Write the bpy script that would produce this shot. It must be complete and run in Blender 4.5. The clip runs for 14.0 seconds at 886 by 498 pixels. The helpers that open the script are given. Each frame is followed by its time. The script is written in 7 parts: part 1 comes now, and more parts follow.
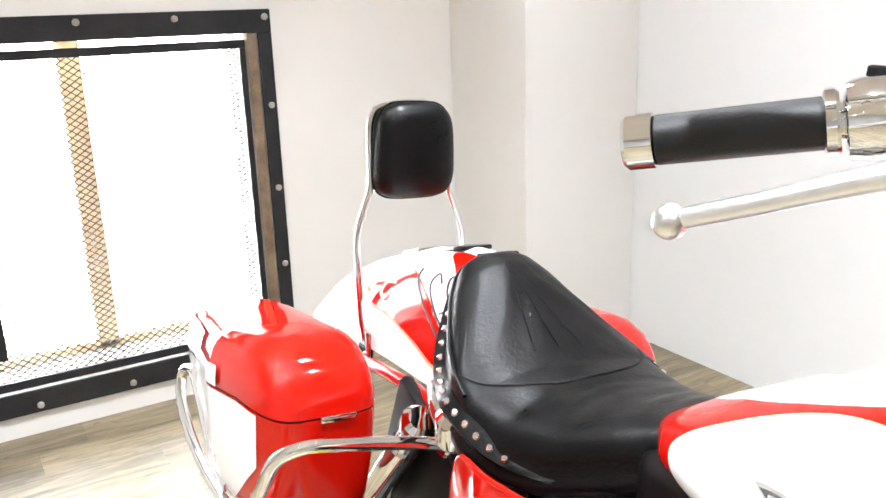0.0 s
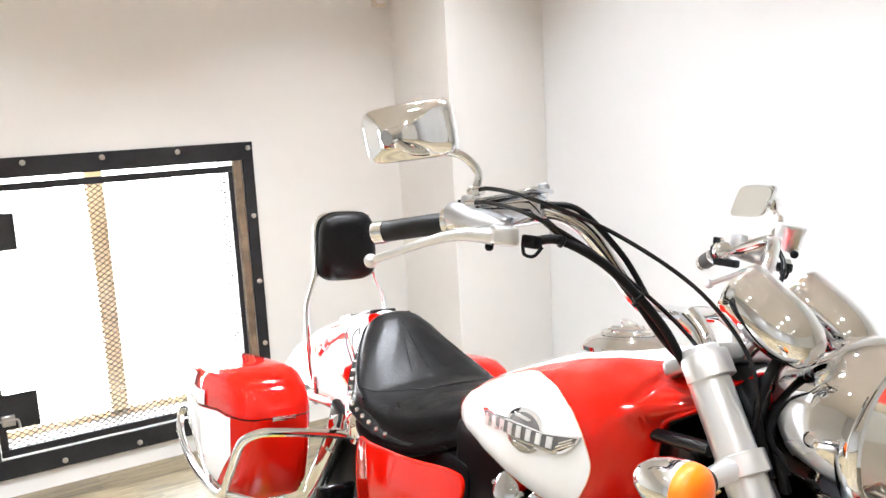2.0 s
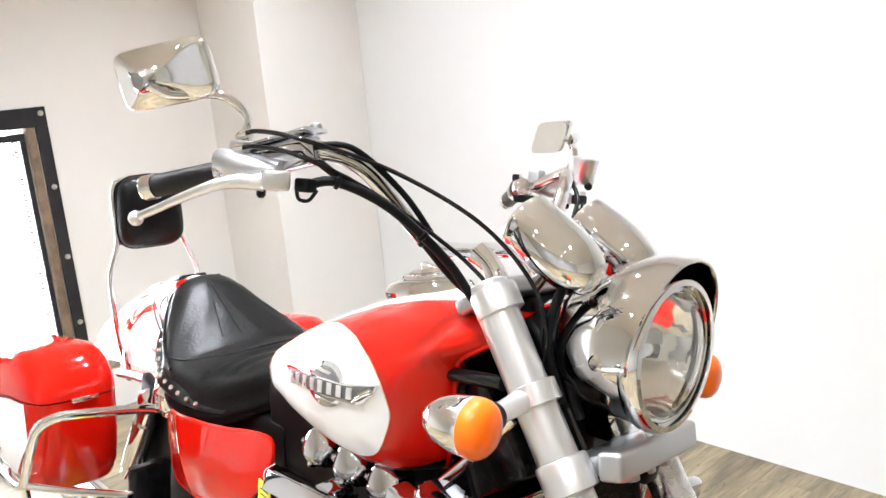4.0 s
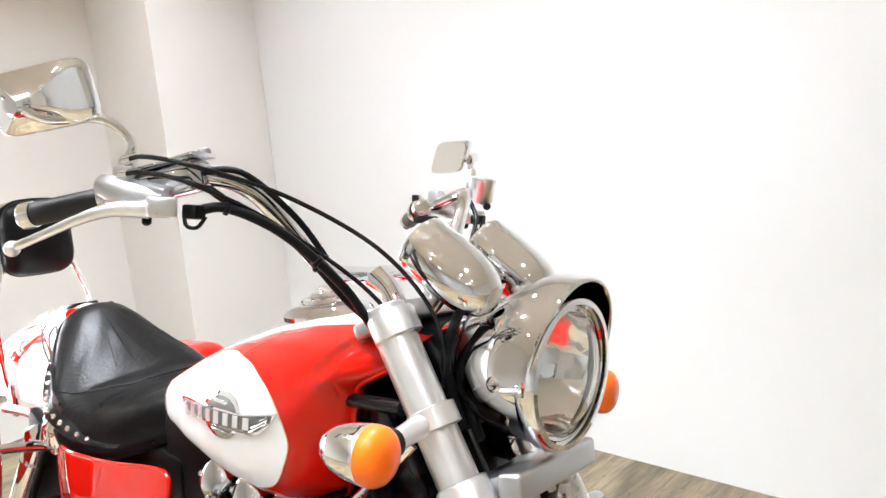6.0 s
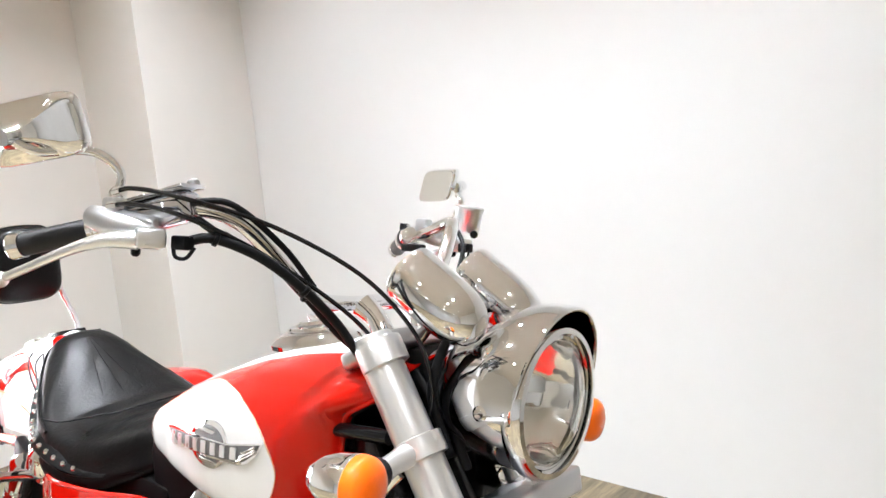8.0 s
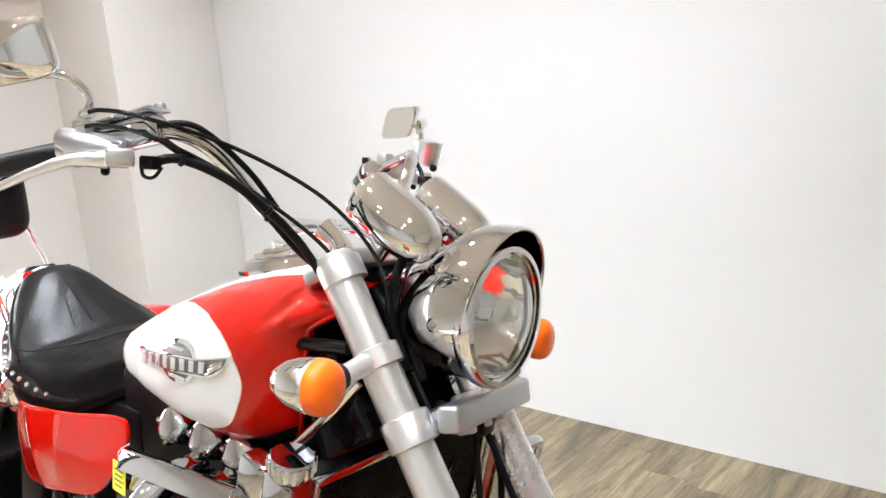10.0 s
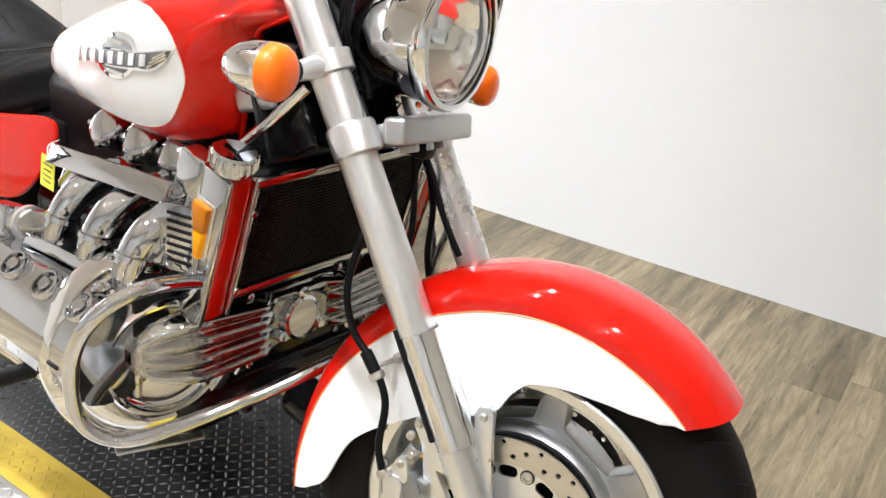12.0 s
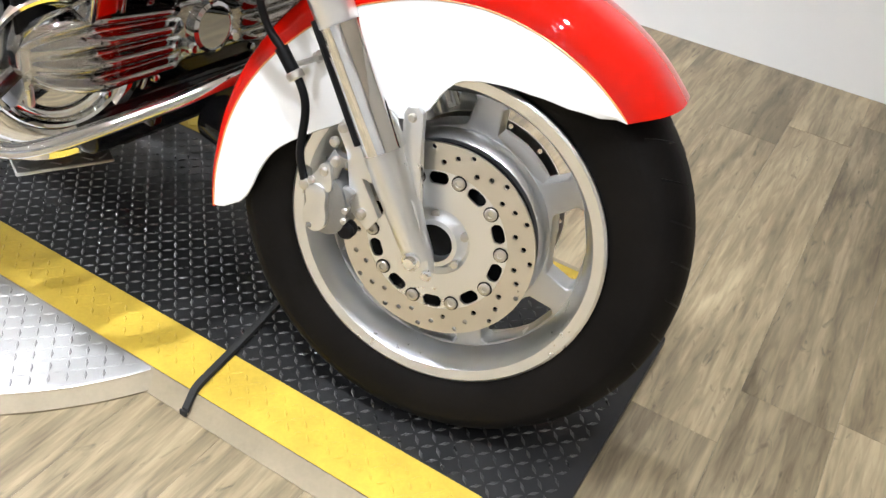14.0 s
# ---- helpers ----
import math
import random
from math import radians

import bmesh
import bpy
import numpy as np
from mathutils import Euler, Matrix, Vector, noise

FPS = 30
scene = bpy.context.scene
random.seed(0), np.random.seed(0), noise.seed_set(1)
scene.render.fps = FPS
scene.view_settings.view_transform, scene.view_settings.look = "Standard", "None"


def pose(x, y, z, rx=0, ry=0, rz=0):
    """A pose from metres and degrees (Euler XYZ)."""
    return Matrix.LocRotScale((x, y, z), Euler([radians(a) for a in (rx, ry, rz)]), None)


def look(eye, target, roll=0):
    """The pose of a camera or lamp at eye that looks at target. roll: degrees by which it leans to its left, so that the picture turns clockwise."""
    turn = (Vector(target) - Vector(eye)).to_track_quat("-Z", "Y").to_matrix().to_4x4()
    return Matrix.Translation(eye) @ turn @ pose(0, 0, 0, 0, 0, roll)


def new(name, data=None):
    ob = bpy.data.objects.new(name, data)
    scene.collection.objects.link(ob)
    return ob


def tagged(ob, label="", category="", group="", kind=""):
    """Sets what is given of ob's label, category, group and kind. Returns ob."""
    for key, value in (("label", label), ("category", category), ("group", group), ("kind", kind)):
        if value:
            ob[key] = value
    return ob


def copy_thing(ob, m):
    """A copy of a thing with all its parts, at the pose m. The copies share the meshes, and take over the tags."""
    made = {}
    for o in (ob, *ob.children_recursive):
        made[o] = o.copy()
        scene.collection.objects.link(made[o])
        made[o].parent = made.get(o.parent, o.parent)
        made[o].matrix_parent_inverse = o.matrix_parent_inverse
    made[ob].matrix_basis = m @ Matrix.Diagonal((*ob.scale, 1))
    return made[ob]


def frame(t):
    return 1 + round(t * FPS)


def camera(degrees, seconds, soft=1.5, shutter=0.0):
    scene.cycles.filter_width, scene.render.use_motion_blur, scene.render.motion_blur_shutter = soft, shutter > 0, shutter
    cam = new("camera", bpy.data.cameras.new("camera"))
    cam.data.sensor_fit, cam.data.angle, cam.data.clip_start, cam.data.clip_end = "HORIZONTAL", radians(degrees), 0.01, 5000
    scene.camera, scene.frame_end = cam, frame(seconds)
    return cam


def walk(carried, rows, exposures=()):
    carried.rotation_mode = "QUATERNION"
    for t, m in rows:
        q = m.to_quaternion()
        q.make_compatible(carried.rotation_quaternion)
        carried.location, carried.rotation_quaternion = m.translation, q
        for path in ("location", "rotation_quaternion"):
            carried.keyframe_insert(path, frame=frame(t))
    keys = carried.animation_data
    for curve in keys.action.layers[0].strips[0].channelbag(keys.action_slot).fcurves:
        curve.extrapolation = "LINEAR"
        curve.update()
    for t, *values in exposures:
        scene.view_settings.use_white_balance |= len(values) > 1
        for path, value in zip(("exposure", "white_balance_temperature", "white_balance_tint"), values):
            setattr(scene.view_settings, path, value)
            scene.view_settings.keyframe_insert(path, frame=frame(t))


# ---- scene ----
cam = camera(54.9, 14.0)
PATH = [
    (0, (-0.438, -0.76, 1.371), (-2.083, 0.233, 0.818), -1.8),
    (0.2, (-0.329, -0.79, 1.387), (-1.983, 0.212, 0.889), -0.2),
    (0.5, (-0.153, -0.805, 1.376), (-1.83, 0.157, 0.863), -0.3),
    (1, (0.136, -0.816, 1.39), (-1.599, 0.036, 0.876), 0.0),
    (1.5, (0.276, -0.915, 1.428), (-1.376, 0.141, 1.029), -2.4),
    (2, (0.345, -0.973, 1.463), (-1.337, 0.062, 1.144), -3.1),
    (2.5, (0.363, -0.92, 1.468), (-1.294, 0.158, 1.164), -3.7),
    (3, (0.363, -0.899, 1.464), (-1.212, 0.294, 1.154), -4.5),
    (3.5, (0.358, -0.887, 1.442), (-1.158, 0.354, 1.042), -4.9),
    (4, (0.357, -0.871, 1.426), (-1.097, 0.43, 0.988), -5.2),
    (6.5, (0.365, -0.85, 1.437), (-0.927, 0.625, 1.043), -5.0),
    (7, (0.364, -0.852, 1.443), (-0.928, 0.631, 1.08), -5.0),
    (9.5, (0.422, -0.88, 1.43), (-0.849, 0.609, 1.025), -4.5),
    (10, (0.44, -0.906, 1.408), (-0.79, 0.598, 0.935), -4.5),
    (10.5, (0.447, -0.947, 1.379), (-0.736, 0.569, 0.828), -3.6),
    (11, (0.453, -0.985, 1.347), (-0.685, 0.539, 0.726), -1.1),
    (11.5, (0.452, -0.992, 1.313), (-0.621, 0.52, 0.565), 2.1),
    (12, (0.438, -0.987, 1.268), (-0.553, 0.523, 0.409), 3.9),
    (12.5, (0.421, -0.983, 1.222), (-0.457, 0.516, 0.231), 5.9),
    (13, (0.425, -0.971, 1.187), (-0.377, 0.483, 0.074), 6.6),
    (13.2, (0.455, -0.942, 1.164), (-0.373, 0.465, 0.01), 6.3),
    (13.5, (0.439, -0.981, 1.143), (-0.328, 0.451, -0.024), 7.9),
    (14, (0.451, -0.956, 1.112), (-0.254, 0.428, -0.148), 7.1),
]
walk(cam, [(t, look(eye, target, roll)) for t, eye, target, roll in PATH], [(0.0, 0.02), (1.0, 0.06), (3.0, 0.06), (4.0, 0.03), (6.5, -0.04), (9.5, -0.22), (11.0, -0.02), (12.5, -0.14), (14.0, -0.12)])

# ---- light ----
world = bpy.data.worlds.new("daylight")
scene.world = world
world.use_nodes = True
wn = world.node_tree
sky = wn.nodes.new("ShaderNodeTexSky")
sky.sky_type, sky.sun_disc = "NISHITA", False
sky.sun_elevation, sky.sun_rotation = radians(40), radians(200)
wn.links.new(sky.outputs[0], wn.nodes["Background"].inputs[0])
wn.nodes["Background"].inputs[1].default_value = 0.15

FLOOR, CEIL = -0.03, 3.1
# the last six, out of view, are added to brighten the ceiling
LAMPS = [(x, y) for x in (-2.1, -0.7) for y in (-2.3, -0.85, 0.6)] + [(0.7, -2.3), (0.7, -0.85), (2.2, -2.3)] + [(x, y) for x in (-1.4, 0.6, 2.6) for y in (-3.9, -5.3)]
LAMP_WATTS, WINDOW_WATTS = 31.0, 170.0


def lamp(name, shape, watts, size, m, colour, size_y=None):
    data = bpy.data.lights.new(name, "AREA")
    data.shape, data.energy, data.size, data.color = shape, watts, size, colour
    if size_y:
        data.size_y, data.spread = size_y, radians(110)
    else:
        data.spread = radians(100)
    ob = new(name, data)
    ob.matrix_world = m
    return ob


for x, y in LAMPS:
    lamp("ceiling_lamp_light", "DISK", LAMP_WATTS, 0.07, pose(x, y, CEIL - 0.062), (0.94, 0.985, 1.07))
lamp("window_daylight", "RECTANGLE", WINDOW_WATTS, 1.7, pose(-3.95, -0.255, 0.76, 0, -90, 0), (0.95, 0.98, 1.0), 1.7)


# ---- materials ----
def material(name, colour, rough=0.5, metal=0.0, coat=0.0, spec=0.5, vary=0.0, scale=8.0, bump=0.0, bump_scale=200.0, trans=0.0, ior=1.45, emit=None, power=0.0, rough_vary=0.0, fold=0.0):
    """A surface with colour clouds, a fine grain, uneven gloss and relief."""
    m = bpy.data.materials.new(name)
    m.use_nodes = True
    n, l = m.node_tree.nodes, m.node_tree.links
    b = n["Principled BSDF"]
    b.inputs["Base Color"].default_value = (*colour, 1)
    b.inputs["Roughness"].default_value, b.inputs["Metallic"].default_value = rough, metal
    b.inputs["Coat Weight"].default_value, b.inputs["Coat Roughness"].default_value = coat, 0.03
    b.inputs["Specular IOR Level"].default_value = spec
    b.inputs["Transmission Weight"].default_value, b.inputs["IOR"].default_value = trans, ior
    if emit:
        b.inputs["Emission Color"].default_value, b.inputs["Emission Strength"].default_value = (*emit, 1), power
    tc = n.new("ShaderNodeTexCoord")
    if vary or rough_vary:
        big, fine = n.new("ShaderNodeTexNoise"), n.new("ShaderNodeTexNoise")
        big.inputs["Scale"].default_value, fine.inputs["Scale"].default_value = scale, scale * 14
        big.inputs["Detail"].default_value = 6
        for t in (big, fine):
            l.new(tc.outputs["Object"], t.inputs["Vector"])
        add = n.new("ShaderNodeMath")
        add.operation = "MULTIPLY_ADD"
        add.inputs[1].default_value = 0.35
        l.new(fine.outputs["Fac"], add.inputs[0]), l.new(big.outputs["Fac"], add.inputs[2])
        if vary:
            ramp = n.new("ShaderNodeMapRange")
            ramp.inputs["From Min"].default_value, ramp.inputs["From Max"].default_value = 0.35, 1.0
            ramp.inputs["To Min"].default_value, ramp.inputs["To Max"].default_value = 1 - vary, 1 + vary
            l.new(add.outputs[0], ramp.inputs["Value"])
            mul = n.new("ShaderNodeVectorMath")
            mul.operation = "SCALE"
            mul.inputs[0].default_value = colour
            l.new(ramp.outputs[0], mul.inputs["Scale"]), l.new(mul.outputs[0], b.inputs["Base Color"])
        if rough_vary:
            r2 = n.new("ShaderNodeMapRange")
            r2.inputs["From Min"].default_value, r2.inputs["From Max"].default_value = 0.35, 1.0
            r2.inputs["To Min"].default_value, r2.inputs["To Max"].default_value = max(rough - rough_vary, 0.01), rough + rough_vary
            l.new(add.outputs[0], r2.inputs["Value"]), l.new(r2.outputs[0], b.inputs["Roughness"])
    if bump:
        t, bp = n.new("ShaderNodeTexNoise"), n.new("ShaderNodeBump")
        t.inputs["Scale"].default_value, t.inputs["Detail"].default_value = bump_scale, 5
        bp.inputs["Strength"].default_value, bp.inputs["Distance"].default_value = bump, 0.002
        l.new(tc.outputs["Object"], t.inputs["Vector"])
        l.new(t.outputs["Fac"], bp.inputs["Height"]), l.new(bp.outputs["Normal"], b.inputs["Normal"])
        if fold:
            w, fb = n.new("ShaderNodeTexNoise"), n.new("ShaderNodeBump")
            w.inputs["Scale"].default_value, w.inputs["Detail"].default_value, w.inputs["Distortion"].default_value = 13, 3, 2.4
            fb.inputs["Strength"].default_value, fb.inputs["Distance"].default_value = fold, 0.012
            l.new(tc.outputs["Object"], w.inputs["Vector"]), l.new(w.outputs["Fac"], fb.inputs["Height"])
            l.new(fb.outputs["Normal"], bp.inputs["Normal"])
    return m


RED = material("red_lacquer", (0.47, 0.0052, 0.0017), 0.6, 0.0, 1.0, spec=0.0, vary=0.05, scale=3)
PEARL = material("pearl_white_lacquer", (0.80, 0.80, 0.785), 0.6, 0.0, 1.0, spec=0.0, vary=0.03, scale=5)
CHROME = material("chrome", (0.86, 0.87, 0.88), 0.035, 1.0, rough_vary=0.02, scale=20)
# chrome darkened in colour for the dark surroundings it would mirror
DIMCHROME = material("dimmed_chrome", (0.64, 0.66, 0.70), 0.04, 1.0, rough_vary=0.02, scale=20, bump=0.03, bump_scale=26)
ALU = material("polished_aluminium", (0.87, 0.885, 0.90), 0.28, 1.0, rough_vary=0.012, scale=6)
SATIN = material("satin_silver", (0.82, 0.82, 0.815), 0.28, 0.86, rough_vary=0.012, scale=6)
CAST = material("cast_aluminium", (0.54, 0.55, 0.56), 0.38, 1.0, rough_vary=0.02, vary=0.04, scale=8, bump=0.06)
# a darker, blotchy grey cast aluminium
DARKCAST = material("dark_cast_aluminium", (0.30, 0.30, 0.295), 0.42, 0.9, vary=0.15, scale=20, bump=0.15)
ENAMEL = material("grey_enamel", (0.10, 0.10, 0.10), 0.35, vary=0.2, scale=40)
DISC = material("brake_steel", (0.72, 0.69, 0.63), 0.3, 1.0, rough_vary=0.04, vary=0.03, scale=10)
BLACK = material("black_plastic", (0.004, 0.004, 0.0043), 0.42, spec=0.18, vary=0.3, scale=20, bump=0.08)
GLOSSBLACK = material("black_enamel", (0.005, 0.005, 0.0055), 0.14, spec=0.35, coat=0.15, vary=0.3, scale=10)
RUBBER = material("tyre_rubber", (0.0056, 0.0048, 0.0042), 0.55, spec=0.11, vary=0.55, scale=9, bump=0.25, bump_scale=90)
GRIP = material("grip_rubber", (0.010, 0.010, 0.0105), 0.45, spec=0.4, vary=0.25, scale=30, bump=0.2, bump_scale=400)
LEATHER = material("black_leather", (0.0034, 0.0033, 0.0033), 0.34, spec=0.22, vary=0.35, scale=9, bump=0.4, bump_scale=160, rough_vary=0.1, fold=0.13)
AMBER = material("amber_lens", (0.92, 0.15, 0.006), 0.30, coat=0.7, spec=0.2, vary=0.12, scale=30)
REFLEX = material("amber_reflector", (0.78, 0.30, 0.003), 0.3, spec=0.2, coat=0.4, vary=0.2, scale=60)
DEEPAMBER = material("deep_amber_reflector", (0.40, 0.12, 0.002), 0.3, spec=0.2, coat=0.4, vary=0.2, scale=60)
GLASS = material("lens_glass", (0.97, 0.98, 0.98), 0.02, trans=1.0, ior=1.45)
MIRROR = material("mirror_glass", (0.80, 0.79, 0.76), 0.01, 1.0)
BOWL = material("reflector_bowl", (0.96, 0.96, 0.95), 0.10, 1.0, rough_vary=0.04, scale=60)
GOLD = material("gold_pinstripe", (0.75, 0.30, 0.08), 0.35, coat=0.5)
FLAME = material("flame_outline", (0.05, 0.045, 0.05), 0.35, coat=0.8)
BRASS = material("yellow_tag_card", (0.78, 0.72, 0.06), 0.6, vary=0.08, scale=40)
INK = material("tag_ink", (0.12, 0.12, 0.05), 0.7)
# same paint as the white wall, with warm light tinted into its colour
WALL = material("warm_tint_wall_paint", (0.80, 0.785, 0.75), 0.75, vary=0.025, scale=1.2, bump=0.06, bump_scale=120)
WHITEWALL = material("white_wall_paint", (0.80, 0.805, 0.80), 0.7, vary=0.02, scale=1.0, bump=0.06, bump_scale=120)
# grey chosen to shape reflections in the chrome; only on an unseen wall
FARWALL = material("unseen_wall_grey", (0.58, 0.58, 0.58), 0.7, vary=0.1, scale=1.0)
CEILING = material("ceiling_paint", (0.80, 0.75, 0.69), 0.85, vary=0.03, scale=1.0)
STEEL = material("black_gate_steel", (0.028, 0.028, 0.03), 0.45, 0.4, vary=0.35, scale=10, bump=0.15)
MESHSTEEL = material("expanded_steel", (0.07, 0.06, 0.055), 0.5, 0.5, vary=0.3, scale=20)
RUSTWOOD = material("weathered_wood_jamb", (0.20, 0.14, 0.09), 0.7, vary=0.5, scale=14, bump=0.4, bump_scale=60)
PINE = material("window_post_wood", (0.90, 0.66, 0.40), 0.55, vary=0.15, scale=18)
ZINC = material("zinc_bolt", (0.62, 0.60, 0.56), 0.35, 1.0, rough_vary=0.1, scale=60)
SILL = material("white_sill", (0.80, 0.80, 0.78), 0.5, vary=0.04, scale=4)
# strong glow added so that the guessed domes also light up the ceiling
LAMPGLOW = material("lamp_diffuser", (0.9, 0.9, 0.88), 0.4, emit=(0.96, 0.985, 1.04), power=70.0)
# lozenges paler than the plate, for wear and for glints put into the colour
BRIGHTTREAD = material("bright_tread_steel", (0.10, 0.10, 0.10), 0.30, 0.9, vary=0.4, scale=7, rough_vary=0.1)
DARKPLATE = material("dark_tread_plate", (0.010, 0.010, 0.0103), 0.42, 0.0, spec=0.3, vary=0.35, scale=9, rough_vary=0.12, bump=0.1)
YELLOW = material("yellow_floor_paint", (0.46, 0.32, 0.04), 0.6, spec=0.3, vary=0.22, scale=14, rough_vary=0.1, bump=0.1)
SILVERPLATE = material("bare_tread_plate", (0.40, 0.40, 0.39), 0.36, 0.9, vary=0.1, scale=9, rough_vary=0.1)
EDGE = material("platform_edge_steel", (0.20, 0.16, 0.10), 0.6, 0.0, vary=0.2, scale=10)
WEB = material("black_webbing", (0.012, 0.012, 0.011), 0.8, vary=0.3, scale=80, bump=0.4, bump_scale=500)
SENSOR = material("ivory_plastic", (0.66, 0.60, 0.50), 0.45, vary=0.04, scale=10)
SKYGLOW = material("bright_outdoors", (0.9, 0.9, 0.9), 0.9, emit=(0.96, 0.98, 1.0), power=3.2)
RADIATOR = material("radiator_core", (0.008, 0.0075, 0.007), 0.5, vary=0.3, scale=40)
MESHDARK = material("grille_wire", (0.022, 0.019, 0.017), 0.35, 0.6)


def plank_material():
    """Greyed oak boards: long grain, darker streaks, knots, a tone of its own for each board."""
    m = bpy.data.materials.new("weathered_oak_plank")
    m.use_nodes = True
    n, l = m.node_tree.nodes, m.node_tree.links
    b = n["Principled BSDF"]
    tc, info = n.new("ShaderNodeTexCoord"), n.new("ShaderNodeNewGeometry")
    obj = n.new("ShaderNodeObjectInfo")
    seed = n.new("ShaderNodeMath")
    seed.operation = "ADD"
    l.new(info.outputs["Random Per Island"], seed.inputs[0]), l.new(obj.outputs["Random"], seed.inputs[1])
    shift = n.new("ShaderNodeVectorMath")
    shift.operation = "SCALE"
    shift.inputs[0].default_value = (9.0, 23.0, 5.0)
    l.new(seed.outputs[0], shift.inputs["Scale"])
    add = n.new("ShaderNodeVectorMath")
    l.new(tc.outputs["Object"], add.inputs[0]), l.new(shift.outputs[0], add.inputs[1])
    mp = n.new("ShaderNodeMapping")
    mp.inputs["Scale"].default_value = (1.0, 0.10, 1.0)
    l.new(add.outputs[0], mp.inputs["Vector"])
    grain, streak = n.new("ShaderNodeTexNoise"), n.new("ShaderNodeTexNoise")
    grain.inputs["Scale"].default_value, grain.inputs["Detail"].default_value, grain.inputs["Distortion"].default_value = 95, 10, 0.8
    streak.inputs["Scale"].default_value, streak.inputs["Detail"].default_value, streak.inputs["Distortion"].default_value = 15, 5, 1.2
    l.new(mp.outputs[0], grain.inputs["Vector"]), l.new(mp.outputs[0], streak.inputs["Vector"])
    ramp = n.new("ShaderNodeValToRGB")
    e = ramp.color_ramp.elements
    e[0].position, e[0].color = 0.33, (0.080, 0.060, 0.034, 1)
    e[1].position, e[1].color = 0.68, (0.365, 0.292, 0.180, 1)
    mid = e.new(0.5)
    mid.color = (0.205, 0.161, 0.096, 1)
    mix = n.new("ShaderNodeMath")
    mix.operation = "MULTIPLY_ADD"
    mix.inputs[1].default_value = 0.38
    half = n.new("ShaderNodeMath")
    half.operation = "MULTIPLY"
    half.inputs[1].default_value = 0.64
    l.new(streak.outputs["Fac"], half.inputs[0])
    l.new(grain.outputs["Fac"], mix.inputs[0]), l.new(half.outputs[0], mix.inputs[2])
    l.new(mix.outputs[0], ramp.inputs["Fac"])
    frac = n.new("ShaderNodeMath")
    frac.operation = "FRACT"
    l.new(seed.outputs[0], frac.inputs[0])
    tone = n.new("ShaderNodeMapRange")
    tone.inputs["To Min"].default_value, tone.inputs["To Max"].default_value = 0.64, 1.02
    l.new(frac.outputs[0], tone.inputs["Value"])
    mul = n.new("ShaderNodeVectorMath")
    mul.operation = "SCALE"
    l.new(ramp.outputs["Color"], mul.inputs[0]), l.new(tone.outputs[0], mul.inputs["Scale"])
    fleck, keep = n.new("ShaderNodeTexNoise"), n.new("ShaderNodeMapRange")
    fleck.inputs["Scale"].default_value, fleck.inputs["Detail"].default_value, fleck.inputs["Distortion"].default_value = 34, 4, 2.0
    keep.inputs["From Min"].default_value, keep.inputs["From Max"].default_value = 0.62, 0.74
    keep.inputs["To Min"].default_value, keep.inputs["To Max"].default_value = 1.0, 0.45
    worn = n.new("ShaderNodeVectorMath")
    worn.operation = "SCALE"
    fm2 = n.new("ShaderNodeMapping")
    fm2.inputs["Scale"].default_value = (1.0, 0.28, 1.0)
    l.new(add.outputs[0], fm2.inputs["Vector"]), l.new(fm2.outputs[0], fleck.inputs["Vector"])
    l.new(fleck.outputs["Fac"], keep.inputs["Value"])
    l.new(mul.outputs[0], worn.inputs[0]), l.new(keep.outputs[0], worn.inputs["Scale"])
    l.new(worn.outputs[0], b.inputs["Base Color"])
    b.inputs["Roughness"].default_value = 0.38
    bp = n.new("ShaderNodeBump")
    bp.inputs["Strength"].default_value, bp.inputs["Distance"].default_value = 0.25, 0.002
    l.new(grain.outputs["Fac"], bp.inputs["Height"]), l.new(bp.outputs["Normal"], b.inputs["Normal"])
    return m


PLANK = plank_material()


# ---- building blocks ----
def link(name, bm, mat, parent=None, label="", m=None, sharp=38.0):
    """One mesh object out of a bmesh, smooth but for its hard edges."""
    bmesh.ops.recalc_face_normals(bm, faces=bm.faces)
    limit = radians(sharp)
    for f in bm.faces:
        f.smooth = True
    for e in bm.edges:
        if len(e.link_faces) == 2 and e.calc_face_angle(0.0) > limit:
            e.smooth = False
    me = bpy.data.meshes.new(name)
    bm.to_mesh(me)
    bm.free()
    me.materials.append(mat)
    ob = new(name, me)
    if parent:
        ob.parent = parent
    if m is not None:
        ob.matrix_basis = m
    return tagged(ob, label)


def thing(name, label, category, m=None, group="", kind=""):
    ob = new(name)
    ob.empty_display_size = 0.05
    if m is not None:
        ob.matrix_basis = m
    return tagged(ob, label, category, group, kind)


def spline(points, steps=8, closed=False):
    """A smooth line through the points."""
    p = [Vector(q) for q in points]
    n = len(p)
    out = []
    for i in range(n if closed else n - 1):
        a, b, c, d = (p[(i + k) % n] if closed else p[min(max(i + k, 0), n - 1)] for k in (-1, 0, 1, 2))
        for s in range(steps):
            t = s / steps
            out.append(0.5 * (2 * b + (c - a) * t + (2 * a - 5 * b + 4 * c - d) * t * t + (3 * b - a - 3 * c + d) * t**3))
    if not closed:
        out.append(p[-1])
    return out


def ring_faces(bm, rings, closed=True, cap=True, loop=False):
    rows = [[bm.verts.new(v) for v in r] for r in rings]
    n = len(rows[0])
    for a, b in list(zip(rows, rows[1:])) + ([(rows[-1], rows[0])] if loop else []):
        for i in range(n if closed else n - 1):
            j = (i + 1) % n
            bm.faces.new((a[i], a[j], b[j], b[i]))
    if cap and closed and not loop:
        bm.faces.new(rows[0]), bm.faces.new(rows[-1])
    return bm


